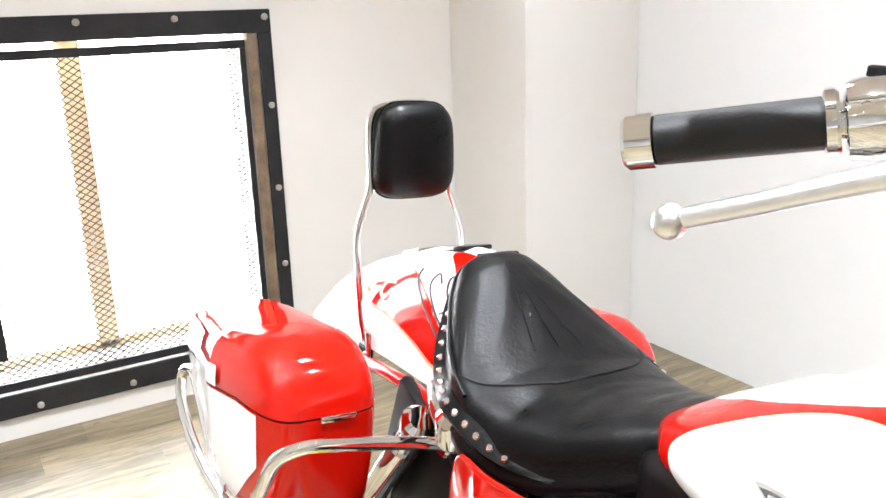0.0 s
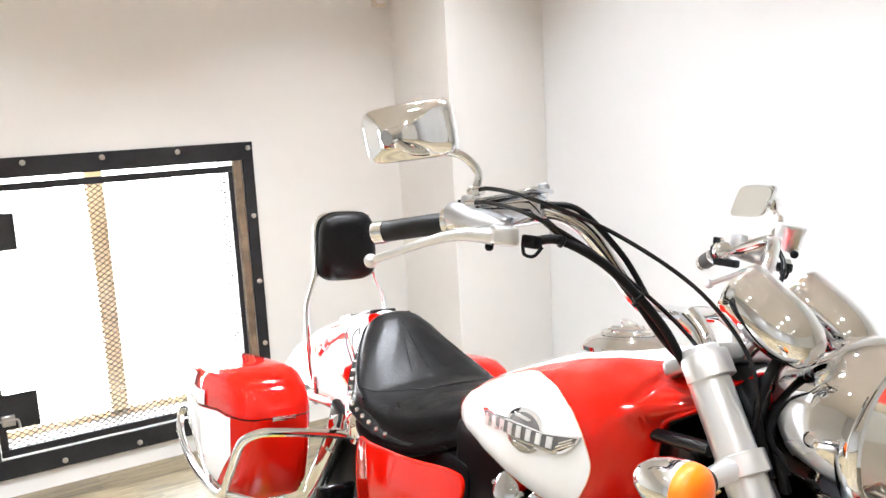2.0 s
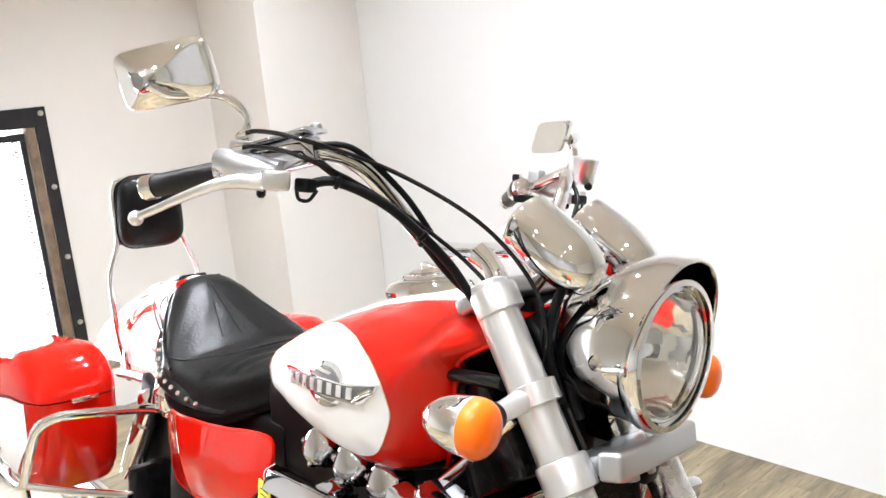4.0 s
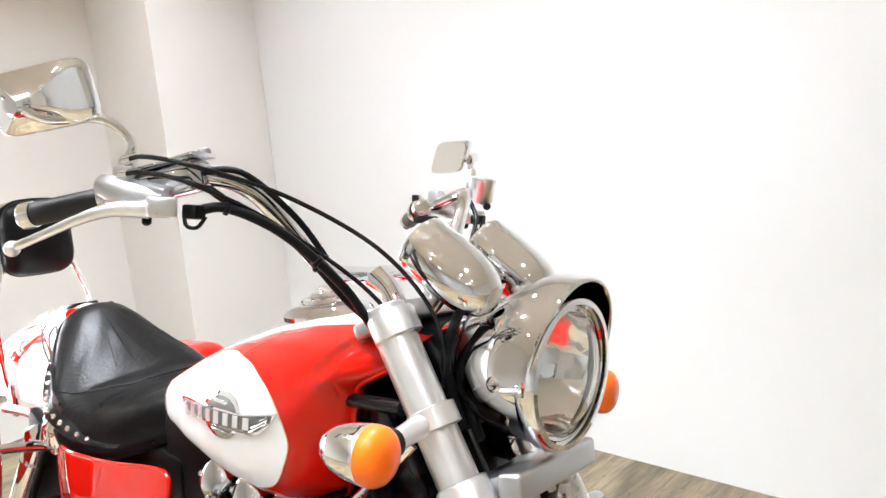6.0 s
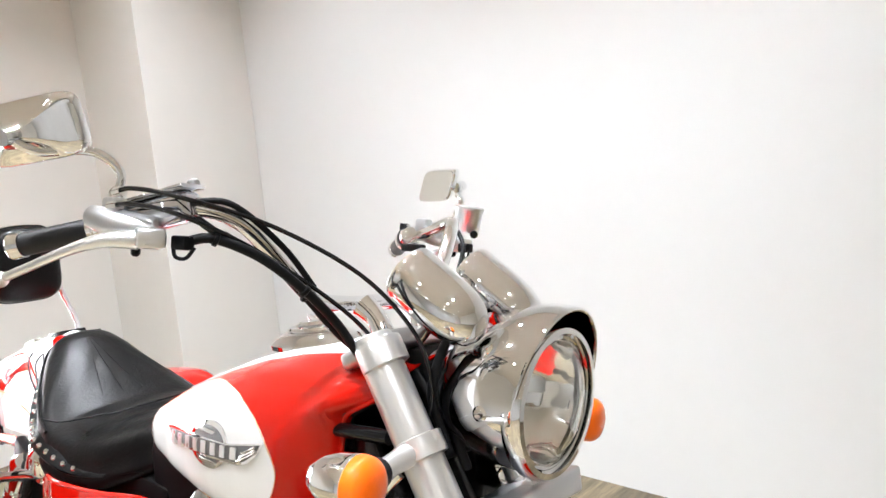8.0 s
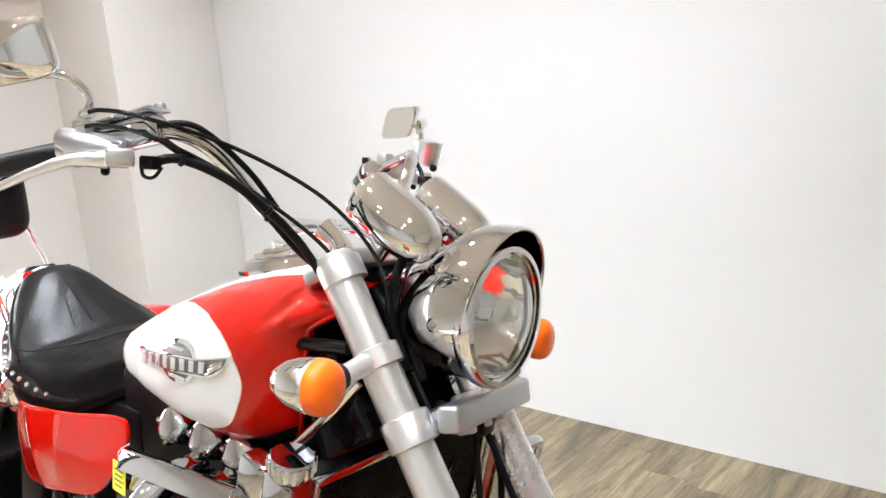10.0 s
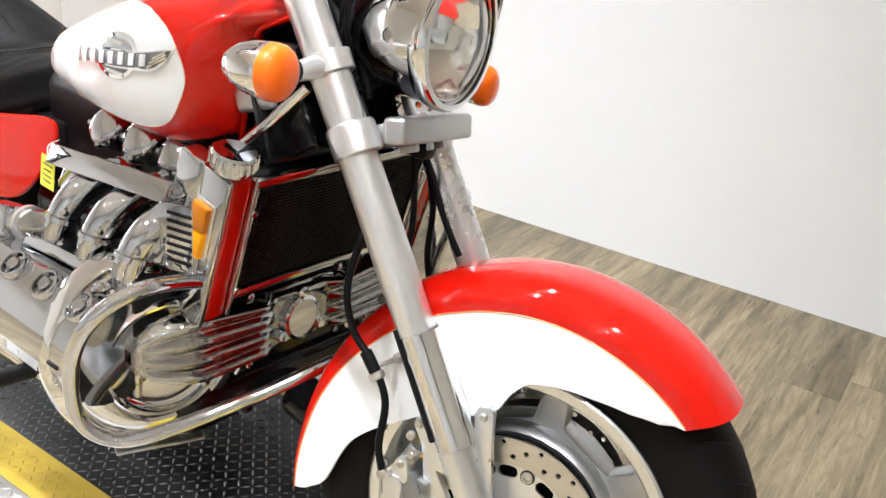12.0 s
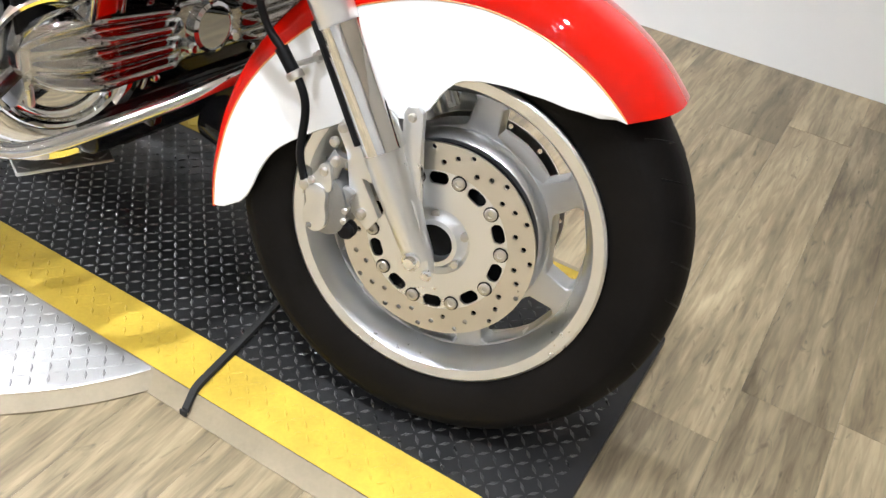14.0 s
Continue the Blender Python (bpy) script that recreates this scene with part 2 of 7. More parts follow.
def tube(points, r, steps=8, seg=12, closed=False, bm=None, cap=True):
    """A round rod along a smooth line; r: one radius, or one for each point."""
    bm = bm or bmesh.new()
    line = spline(points, steps, closed)
    radii = [r] * len(line)
    if isinstance(r, (list, tuple)):
        radii = [float(np.interp(i / steps, range(len(r)), r)) for i in range(len(line))]
    rings, up = [], None
    for i, p in enumerate(line):
        d = (line[(i + 1) % len(line)] - line[i - 1]) if closed else (line[min(i + 1, len(line) - 1)] - line[max(i - 1, 0)])
        d.normalize()
        if up is None:
            up = d.orthogonal().normalized()
        up = (up - d * up.dot(d)).normalized()
        side = d.cross(up)
        rings.append([p + radii[i] * (math.cos(a) * up + math.sin(a) * side) for a in (2 * math.pi * k / seg for k in range(seg))])
    return ring_faces(bm, rings, cap=cap, loop=closed)


def lathe(profile, origin, axis, seg=32, bm=None, cap=True, loop=False):
    """Turned round an axis: profile of (radius, way along the axis)."""
    bm = bm or bmesh.new()
    axis = Vector(axis).normalized()
    u = axis.orthogonal().normalized()
    v = axis.cross(u)
    o = Vector(origin)
    rings = [[o + axis * h + max(r, 1e-4) * (math.cos(a) * u + math.sin(a) * v) for a in (2 * math.pi * k / seg for k in range(seg))] for r, h in profile]
    return ring_faces(bm, rings, cap=cap, loop=loop)


def box(size, m, bevel=0.004, segments=2, bm=None):
    """A box with rounded edges at the pose m."""
    own = bmesh.new()
    bmesh.ops.create_cube(own, size=1.0)
    bmesh.ops.scale(own, vec=size, verts=own.verts)
    if bevel:
        bmesh.ops.bevel(own, geom=own.edges[:], offset=bevel, segments=segments, profile=0.5, affect="EDGES")
    bmesh.ops.transform(own, matrix=m, verts=own.verts)
    if bm is None:
        return own
    me = bpy.data.meshes.new("joined")
    own.to_mesh(me)
    own.free()
    bm.from_mesh(me)
    bpy.data.meshes.remove(me)
    return bm


def circle(cx, cy, r, n=24, start=0.0):
    return [(cx + r * math.cos(start + 2 * math.pi * i / n), cy + r * math.sin(start + 2 * math.pi * i / n)) for i in range(n)]


def plate(outline, holes, thick, m, bevel=0.0):
    """A flat plate in the plane of m (outline in its x and y, thickness along its z), with real holes."""
    bm = bmesh.new()
    for loop in [outline] + list(holes):
        vs = [bm.verts.new((x, y, 0)) for x, y in loop]
        for a, b in zip(vs, vs[1:] + vs[:1]):
            bm.edges.new((a, b))
    bmesh.ops.triangle_fill(bm, edges=bm.edges[:], use_beauty=True, use_dissolve=False)
    top = bmesh.ops.extrude_face_region(bm, geom=bm.faces[:])
    bmesh.ops.translate(bm, verts=[g for g in top["geom"] if isinstance(g, bmesh.types.BMVert)], vec=(0, 0, thick))
    bmesh.ops.recalc_face_normals(bm, faces=bm.faces)
    if bevel:
        edges = [e for e in bm.edges if len(e.link_faces) == 2 and e.calc_face_angle(0.0) > 0.9]
        bmesh.ops.bevel(bm, geom=edges, offset=bevel, segments=2, profile=0.5, affect="EDGES", clamp_overlap=True)
    bmesh.ops.transform(bm, matrix=m, verts=bm.verts)
    return bm


def patch(outline, lift, depth=0.0015, rings=7):
    """A skin inside a closed outline of (a, b), laid on a surface: lift(a, b, out) gives the place, out metres above it."""
    bm = bmesh.new()
    ca, cb = sum(p[0] for p in outline) / len(outline), sum(p[1] for p in outline) / len(outline)
    rows = []
    for k in range(rings + 1):
        s = 1 - k / (rings + 0.5)
        rows.append([lift(ca + (a - ca) * s, cb + (b - cb) * s, depth) for a, b in outline])
    rows.insert(0, [lift(a, b, -0.001) for a, b in outline])
    return ring_faces(bm, rows, cap=True)


def flat(points):
    return [(p[0], p[1]) for p in spline([(a, b, 0) for a, b in points], 6, True)]


def round_bolt(place, axis, r, h, name, mat, parent):
    return link(name, lathe([(r, 0), (r, h * 0.5), (r * 0.7, h), (r * 0.3, h * 1.08)], place, axis, seg=12), mat, parent)


# ---- the room ----
WX, WY = -3.49, 1.705
PX, PY = -2.98, 1.15
EX, EY = 4.6, -6.0


def wall(name, x0, x1, y0, y1, z0, z1, mat, holes=(), axis="x"):
    """A wall with thickness: a slab across x (axis x) or y, with openings given along it and in height."""
    if axis == "x":
        out = [(y0, z0), (y1, z0), (y1, z1), (y0, z1)]
        m = Matrix(((0, 0, 1, x0), (1, 0, 0, 0), (0, 1, 0, 0), (0, 0, 0, 1)))
        bm = plate(out, holes, x1 - x0, m)
    else:
        out = [(x0, z0), (x1, z0), (x1, z1), (x0, z1)]
        m = Matrix(((1, 0, 0, 0), (0, 0, -1, y1), (0, 1, 0, 0), (0, 0, 0, 1)))
        bm = plate(out, holes, y1 - y0, m)
    return tagged(link(name, bm, mat), "painted plaster wall of the showroom", "wall", kind="structure")


GY0, GY1, GZ0, GZ1 = -0.805, 0.295, 0.135, 1.29
opening = [(GY0, GZ0), (GY1, GZ0), (GY1, GZ1), (GY0, GZ1)]
wall("wall_west", WX - 0.28, WX, EY - 0.2, WY + 0.2, FLOOR - 0.1, CEIL + 0.1, WALL, [opening])
wall("wall_pillar", WX + 0.002, PX, PY, WY - 0.002, FLOOR - 0.1, CEIL + 0.1, WALL)
wall("wall_north", WX + 0.002, EX + 0.2, WY, WY + 0.2, FLOOR - 0.1, CEIL + 0.1, WHITEWALL, axis="y")
# east and south walls are unseen; their tones shape reflections and bounce
wall("wall_east", EX, EX + 0.2, EY, WY - 0.002, FLOOR - 0.1, CEIL + 0.1, WALL)
wall("wall_south", WX + 0.002, EX + 0.2, EY - 0.2, EY - 0.002, FLOOR - 0.1, CEIL + 0.1, FARWALL, axis="y")
tagged(link("ceiling", box((EX - WX + 0.6, WY - EY + 0.6, 0.12), pose((EX + WX) / 2, (WY + EY) / 2, CEIL + 0.06), 0), CEILING), "plain white painted ceiling with round lamps", "ceiling", kind="structure")

ceiling_lamp = thing("ceiling_lamp", "small white ceiling lamp with glowing round dome", "lamp", pose(*LAMPS[0], CEIL), "ceiling lamps")
link("rim", lathe([(0.062, 0), (0.062, -0.010), (0.056, -0.014), (0.042, -0.014), (0.042, 0)], (0, 0, 0), (0, 0, 1), 24, loop=True, cap=False), SENSOR, ceiling_lamp)
link("diffuser", lathe([(0.038, -0.008), (0.038, -0.02), (0.035, -0.036), (0.026, -0.049), (0.013, -0.056), (0.0, -0.058)], (0, 0, 0), (0, 0, 1), 24), LAMPGLOW, ceiling_lamp)
for x, y in LAMPS[1:]:
    copy_thing(ceiling_lamp, pose(x, y, CEIL))

# floor: a sub-floor sheet and boards along y, joints open by a millimetre
floor = tagged(link("floor", box((EX - WX + 0.4, WY - EY + 0.4, 0.08), pose((EX + WX) / 2, (WY + EY) / 2, FLOOR - 0.047), 0), BLACK), "weathered grey-brown wood plank showroom floor", "floor", kind="structure")
BOARD_W = 0.172

# ---- window opening with a barred gate ----
window = thing("window_1", "bright window behind a black steel gate of expanded metal", "window", Matrix.Identity(4), kind="structure")
FR = 0.082
FY0, FY1, FZ0, FZ1 = GY0 - FR, GY1 + FR, GZ0 - FR, GZ1 + FR
for name, size, at in (
    ("window_frame", (0.012, FY1 - FY0, FR), (WX + 0.008, (FY0 + FY1) / 2, FZ1 - FR / 2)),
    ("window_frame", (0.012, FY1 - FY0, FR), (WX + 0.008, (FY0 + FY1) / 2, FZ0 + FR / 2)),
    ("window_frame", (0.012, FR, FZ1 - FZ0 - 2 * FR), (WX + 0.008, FY0 + FR / 2, (FZ0 + FZ1) / 2)),
    ("window_frame", (0.012, FR * 0.62, FZ1 - FZ0 - 2 * FR), (WX + 0.008, FY1 - FR * 0.31, (FZ0 + FZ1) / 2)),
):
    link(name, box(size, pose(*at), 0.002, 1), STEEL, window, "flat black steel frame bar")
link("jamb", box((0.05, 0.035, GZ1 - GZ0), pose(WX - 0.012, GY1 + 0.008, (GZ0 + GZ1) / 2), 0.004), RUSTWOOD, window, "weathered brown jamb inside the frame")
for k in range(4):
    round_bolt((WX + 0.014, FY1 - 0.022, [1.345, 1.03, 0.72, 0.42][k]), (1, 0, 0), 0.012, 0.008, "bolt", ZINC, window)
for y in (0.035, -0.28, -0.585, -0.86):
    round_bolt((WX + 0.014, y, FZ1 - 0.024), (1, 0, 0), 0.012, 0.008, "bolt", ZINC, window)
for y in (0.05, -0.26, -0.57, -0.87):
    round_bolt((WX + 0.014, y, FZ0 + 0.026), (1, 0, 0), 0.012, 0.008, "bolt", ZINC, window)
for z in (0.35, 0.65, 0.95):
    round_bolt((WX + 0.014, FY0 + 0.024, z), (1, 0, 0), 0.012, 0.008, "bolt", ZINC, window)

# gate leaf: slim border, hinge plates, rod, expanded metal
gate = thing("security_gate", "black expanded-metal security gate closed over the window", "gate", Matrix.Identity(4))
LX = WX - 0.02
ly0, ly1, lz0, lz1 = GY0 + 0.004, GY1 - 0.012, GZ0 + 0.004, GZ1 - 0.022
for size, at in (
    ((0.018, ly1 - ly0, 0.03), (LX, (ly0 + ly1) / 2, lz1 - 0.015)),
    ((0.018, ly1 - ly0, 0.03), (LX, (ly0 + ly1) / 2, lz0 + 0.015)),
    ((0.018, 0.03, lz1 - lz0 - 0.06), (LX, ly0 + 0.015, (lz0 + lz1) / 2)),
    ((0.018, 0.022, lz1 - lz0 - 0.06), (LX, ly1 - 0.011, (lz0 + lz1) / 2)),
):
    link("gate_frame", box(size, pose(*at), 0.002, 1), STEEL, gate)
for z in (1.075, 0.33):
    link("hinge_plate", box((0.006, 0.15, 0.15), pose(LX + 0.013, ly0 + 0.085, z), 0.002, 1), STEEL, gate, "square black steel plate")
    link("latch_box", box((0.02, 0.05, 0.045), pose(LX + 0.028, ly0 + 0.04, z - 0.03), 0.003, 1), CAST, gate, "small zinc latch housing")
    link("latch_rod", tube([(LX + 0.03, ly0 - 0.06, z - 0.03), (LX + 0.035, ly0 + 0.05, z - 0.028), (LX + 0.035, ly0 + 0.075, z - 0.034), (LX + 0.035, ly0 + 0.08, z - 0.08)], 0.005, 5, 8), CAST, gate)
link("long_rod", tube([(LX + 0.03, ly0 + 0.005, 0.3), (LX + 0.03, ly0 + 0.002, 0.7), (LX + 0.03, ly0 + 0.005, 1.1)], 0.006, 4, 8), CAST, gate)


def expanded_metal(x, y0, y1, z0, z1, wide, high, strand):
    """Diamonds of slit and stretched sheet: zigzag strands that touch one another."""
    rows = int((z1 - z0) / high)
    cols = int((y1 - y0) / wide * 2)
    verts, faces = [], []
    for r in range(rows + 1):
        for flip in (1, -1):
            if (r == 0 and flip < 0) or (r == rows and flip > 0):
                continue
            base = len(verts)
            for c in range(cols + 1):
                y = y0 + c * wide / 2
                z = z0 + r * high + (flip * high / 2 if c % 2 else 0)
                verts += [(x, y, z - strand), (x, y, z + strand), (x - 0.004, y, z + strand), (x - 0.004, y, z - strand)]
            for c in range(cols):
                a, b = base + 4 * c, base + 4 * c + 4
                faces += [(a, a + 1, b + 1, b), (a + 1, a + 2, b + 2, b + 1), (a + 2, a + 3, b + 3, b + 2), (a + 3, a, b, b + 3)]
    me = bpy.data.meshes.new("expanded_metal")
    me.from_pydata(verts, [], faces)
    me.materials.append(MESHSTEEL)
    return me


metal = new("expanded_metal", expanded_metal(LX - 0.004, ly0 + 0.02, ly1 - 0.012, lz0 + 0.02, lz1 - 0.01, 0.033, 0.023, 0.0021))
metal.parent = gate
tagged(metal, "thin diamond-pattern steel mesh", kind="stuff")

# behind the gate: sill, jambs, post and glass against a blown-out sky
link("post", box((0.05, 0.075, GZ1 - GZ0), pose(WX - 0.235, -0.285, (GZ0 + GZ1) / 2), 0.004), PINE, window, "tan wooden window post")
link("bottom_rail", box((0.05, GY1 - GY0 - 0.004, 0.028), pose(WX - 0.235, (GY0 + GY1) / 2, GZ0 + 0.029), 0.004), PINE, window, "tan wooden bottom rail")
link("window_sill", box((0.2, GY1 - GY0 - 0.004, 0.012), pose(WX - 0.15, (GY0 + GY1) / 2, GZ0 + 0.007), 0.003), SILL, window, "white sill")
pane = link("pane", box((0.006, GY1 - GY0 - 0.002, GZ1 - GZ0 - 0.002), pose(WX - 0.268, (GY0 + GY1) / 2, (GZ0 + GZ1) / 2), 0), GLASS, window)
pane.visible_shadow = False
tagged(link("backdrop", box((0.02, 9.0, 7.0), pose(WX - 3.2, -0.3, 1.5), 0), SKYGLOW), "overexposed bright outdoors", "backdrop", kind="structure")

sensor = thing("wall_sensor", "small ivory wall sensor mounted high beside the pillar", "sensor", pose(WX, 1.075, 2.04))
link("housing", box((0.05, 0.065, 0.12), pose(0.026, 0, 0), 0.014, 3), SENSOR, sensor)
link("lens", box((0.012, 0.045, 0.04), pose(0.054, 0, -0.025), 0.005, 2), SILL, sensor)
link("mount", box((0.012, 0.04, 0.06), pose(0.004, 0, 0.02), 0.002, 1), SENSOR, sensor)

# ---- display turntable and its deck ----
turntable = thing("turntable", "round bare tread-plate turntable under the display deck", "turntable", pose(-1.0, 0.04, FLOOR))
link("disc", lathe([(0.69, 0.0), (0.69, 0.0175), (0.686, 0.019), (0.0, 0.019)], (0, 0, 0), (0, 0, 1), 96), SILVERPLATE, turntable)
link("rim_band", lathe([(0.691, 0.001), (0.722, 0.001), (0.722, 0.004), (0.698, 0.0165), (0.691, 0.0178)], (0, 0, 0), (0, 0, 1), 96, loop=True, cap=False), EDGE, turntable, "dull rolled steel rim")
DX0, DX1, DY0, DY1 = -2.30, 0.305, -0.305, 0.385
STRIPE = 0.1
deck = thing("display_deck", "dark tread-plate motorcycle deck with yellow painted edges", "platform", Matrix.Identity(4))
c = 0.075
deck_outline = [(DX0, DY0), (DX1 - 0.06, DY0), (DX1, DY0 + c), (DX1, DY1 - c), (DX1 - 0.06, DY1), (DX0, DY1)]
link("deck_plate", plate(deck_outline, (), 0.021, pose(0, 0, FLOOR), 0.0015), DARKPLATE, deck, "dark grey tread plate")
for y0, y1 in ((DY0, DY0 + STRIPE), (DY1 - STRIPE, DY1)):
    ends = [(DX0, y0), (DX1 - 0.062, y0), (DX1 - 0.062 + (0.055 if y0 == DY0 else -0.02), y1 if y0 == DY0 else y1), (DX0, y1)]
    if y0 == DY0:
        ends = [(DX0, y0 - 0.001), (DX1 - 0.14, y0 - 0.001), (DX1 - 0.10, y0 + 0.03), (DX1 - 0.115, y1), (DX0, y1)]
    link("painted_stripe", plate(ends, (), 0.0012, pose(0, 0, -0.0088)), YELLOW, deck, "worn yellow paint band")
link("painted_stripe", plate([(DX0, DY0 + STRIPE), (DX0 + 0.1, DY0 + STRIPE), (DX0 + 0.1, DY1 - STRIPE), (DX0, DY1 - STRIPE)], (), 0.0012, pose(0, 0, -0.0088)), YELLOW, deck)

for y, s in ((DY0, -1), (DY1, 1)):
    bm = bmesh.new()
    ring_faces(bm, [[Vector((x, y + s * 0.001, FLOOR)), Vector((x, y + s * 0.036, FLOOR)), Vector((x, y + s * 0.036, FLOOR + 0.002)), Vector((x, y + s * 0.001, -0.0105))] for x in (DX0, -0.42 if s < 0 else DX1 - 0.08, DX1 - 0.08)])
    link("edge_strip", bm, EDGE, deck, "dull sloping steel edge")


def tread(name, inside, z, mat, parent, x0, x1, y0, y1, pitch=0.0205):
    """Raised lozenges in the two crossed directions of tread plate."""
    verts, faces = [], []
    ni, nj = int((x1 - x0) / pitch), int((y1 - y0) / pitch)
    for i in range(ni):
        for j in range(nj):
            x, y = x0 + (i + 0.5) * pitch, y0 + (j + 0.5) * pitch
            if not inside(x, y):
                continue
            a = radians(45 if (i + j) % 2 else -45)
            ca, sa = math.cos(a), math.sin(a)
            base = len(verts)
            for u, v, h in ((-0.0110, 0, 0), (0, -0.0032, 0), (0.0110, 0, 0), (0, 0.0032, 0), (-0.006, 0, 0.0014), (0, -0.0013, 0.0019), (0.006, 0, 0.0014), (0, 0.0013, 0.0019)):
                verts.append((x + u * ca - v * sa, y + u * sa + v * ca, z + h))
            b = base
            faces += [(b, b + 1, b + 5, b + 4), (b + 1, b + 2, b + 6, b + 5), (b + 2, b + 3, b + 7, b + 6), (b + 3, b, b + 4, b + 7), (b + 4, b + 5, b + 6, b + 7)]
    me = bpy.data.meshes.new(name)
    me.from_pydata(verts, [], faces)
    me.materials.append(mat)
    ob = new(name, me)
    ob.parent = parent
    return tagged(ob, "raised lozenge tread pattern", kind="stuff")


def on_deck(x, y):
    return DX0 + 0.012 < x < DX1 - 0.015 and DY0 + STRIPE + 0.008 < y < DY1 - STRIPE - 0.008


def on_stripe(x, y):
    return DX0 + 0.012 < x < DX1 - 0.13 and (DY0 + 0.012 < y < DY0 + STRIPE - 0.008 or DY1 - STRIPE + 0.008 < y < DY1 - 0.012)


tread("tread_pattern", on_deck, -0.009, BRIGHTTREAD, deck, DX0, DX1, DY0, DY1)
tread("stripe_pattern", on_stripe, -0.0077, YELLOW, deck, DX0, DX1, DY0, DY1)
tread("tread_pattern", lambda x, y: math.hypot(x, y) < 0.675 and not (DY0 - 0.045 - 0.006 < y < DY1 - 0.04 + 0.006), 0.019, SILVERPLATE, turntable, -0.7, 0.7, -0.7, 0.7)

strap = thing("tie_strap", "black webbing strap hanging over the deck edge", "strap", Matrix.Identity(4))
sp = spline([(-0.345, 0.02, -0.004), (-0.336, -0.04, -0.004), (-0.322, -0.165, -0.004), (-0.312, -0.275, -0.004), (-0.309, -0.303, -0.0055), (-0.306, -0.318, -0.012), (-0.300, -0.338, -0.021)], 6)
bm = bmesh.new()
ring_faces(bm, [[p + Vector((-0.0075, 0.0, 0)), p + Vector((0.0075, 0.0, 0)), p + Vector((0.0060, 0.0, 0.0075)), p + Vector((-0.0060, 0.0, 0.0075))] for p in sp])
link("webbing", bm, WEB, strap)
link("hook_end", box((0.014, 0.005, 0.012), pose(-0.300, -0.342, -0.0205, 0, 0, 0), 0.001, 1), WEB, strap)


# ---- motorcycle: own frame with x ahead from the front axle, y to its left, z up; it leans on its stand ----
bike = thing("motorcycle", "red and pearl-white cruiser motorcycle with chrome engine leaning on its stand", "motorcycle", pose(0, -0.06, 0.006, 0, 0, -3.8) @ pose(0, 0, 0, -4.5, 0, 0))
RAKE = radians(32)
HEAD = Vector((-0.05, 0, 0.336))
STEER = Matrix.Translation(HEAD) @ Matrix.Rotation(radians(14.5), 4, Vector((-math.sin(RAKE), 0, math.cos(RAKE)))) @ Matrix.Translation(-HEAD)


def part(name, bm, mat, parent=None, label="", steer=False, sharp=38.0):
    """A part of the motorcycle; steer: it turns with the fork."""
    return link(name, bm, mat, parent or bike, label, STEER if steer and parent is None else None, sharp)


def sub(name, bm, mat, parent, label=""):
    return link(name, bm, mat, parent, label)


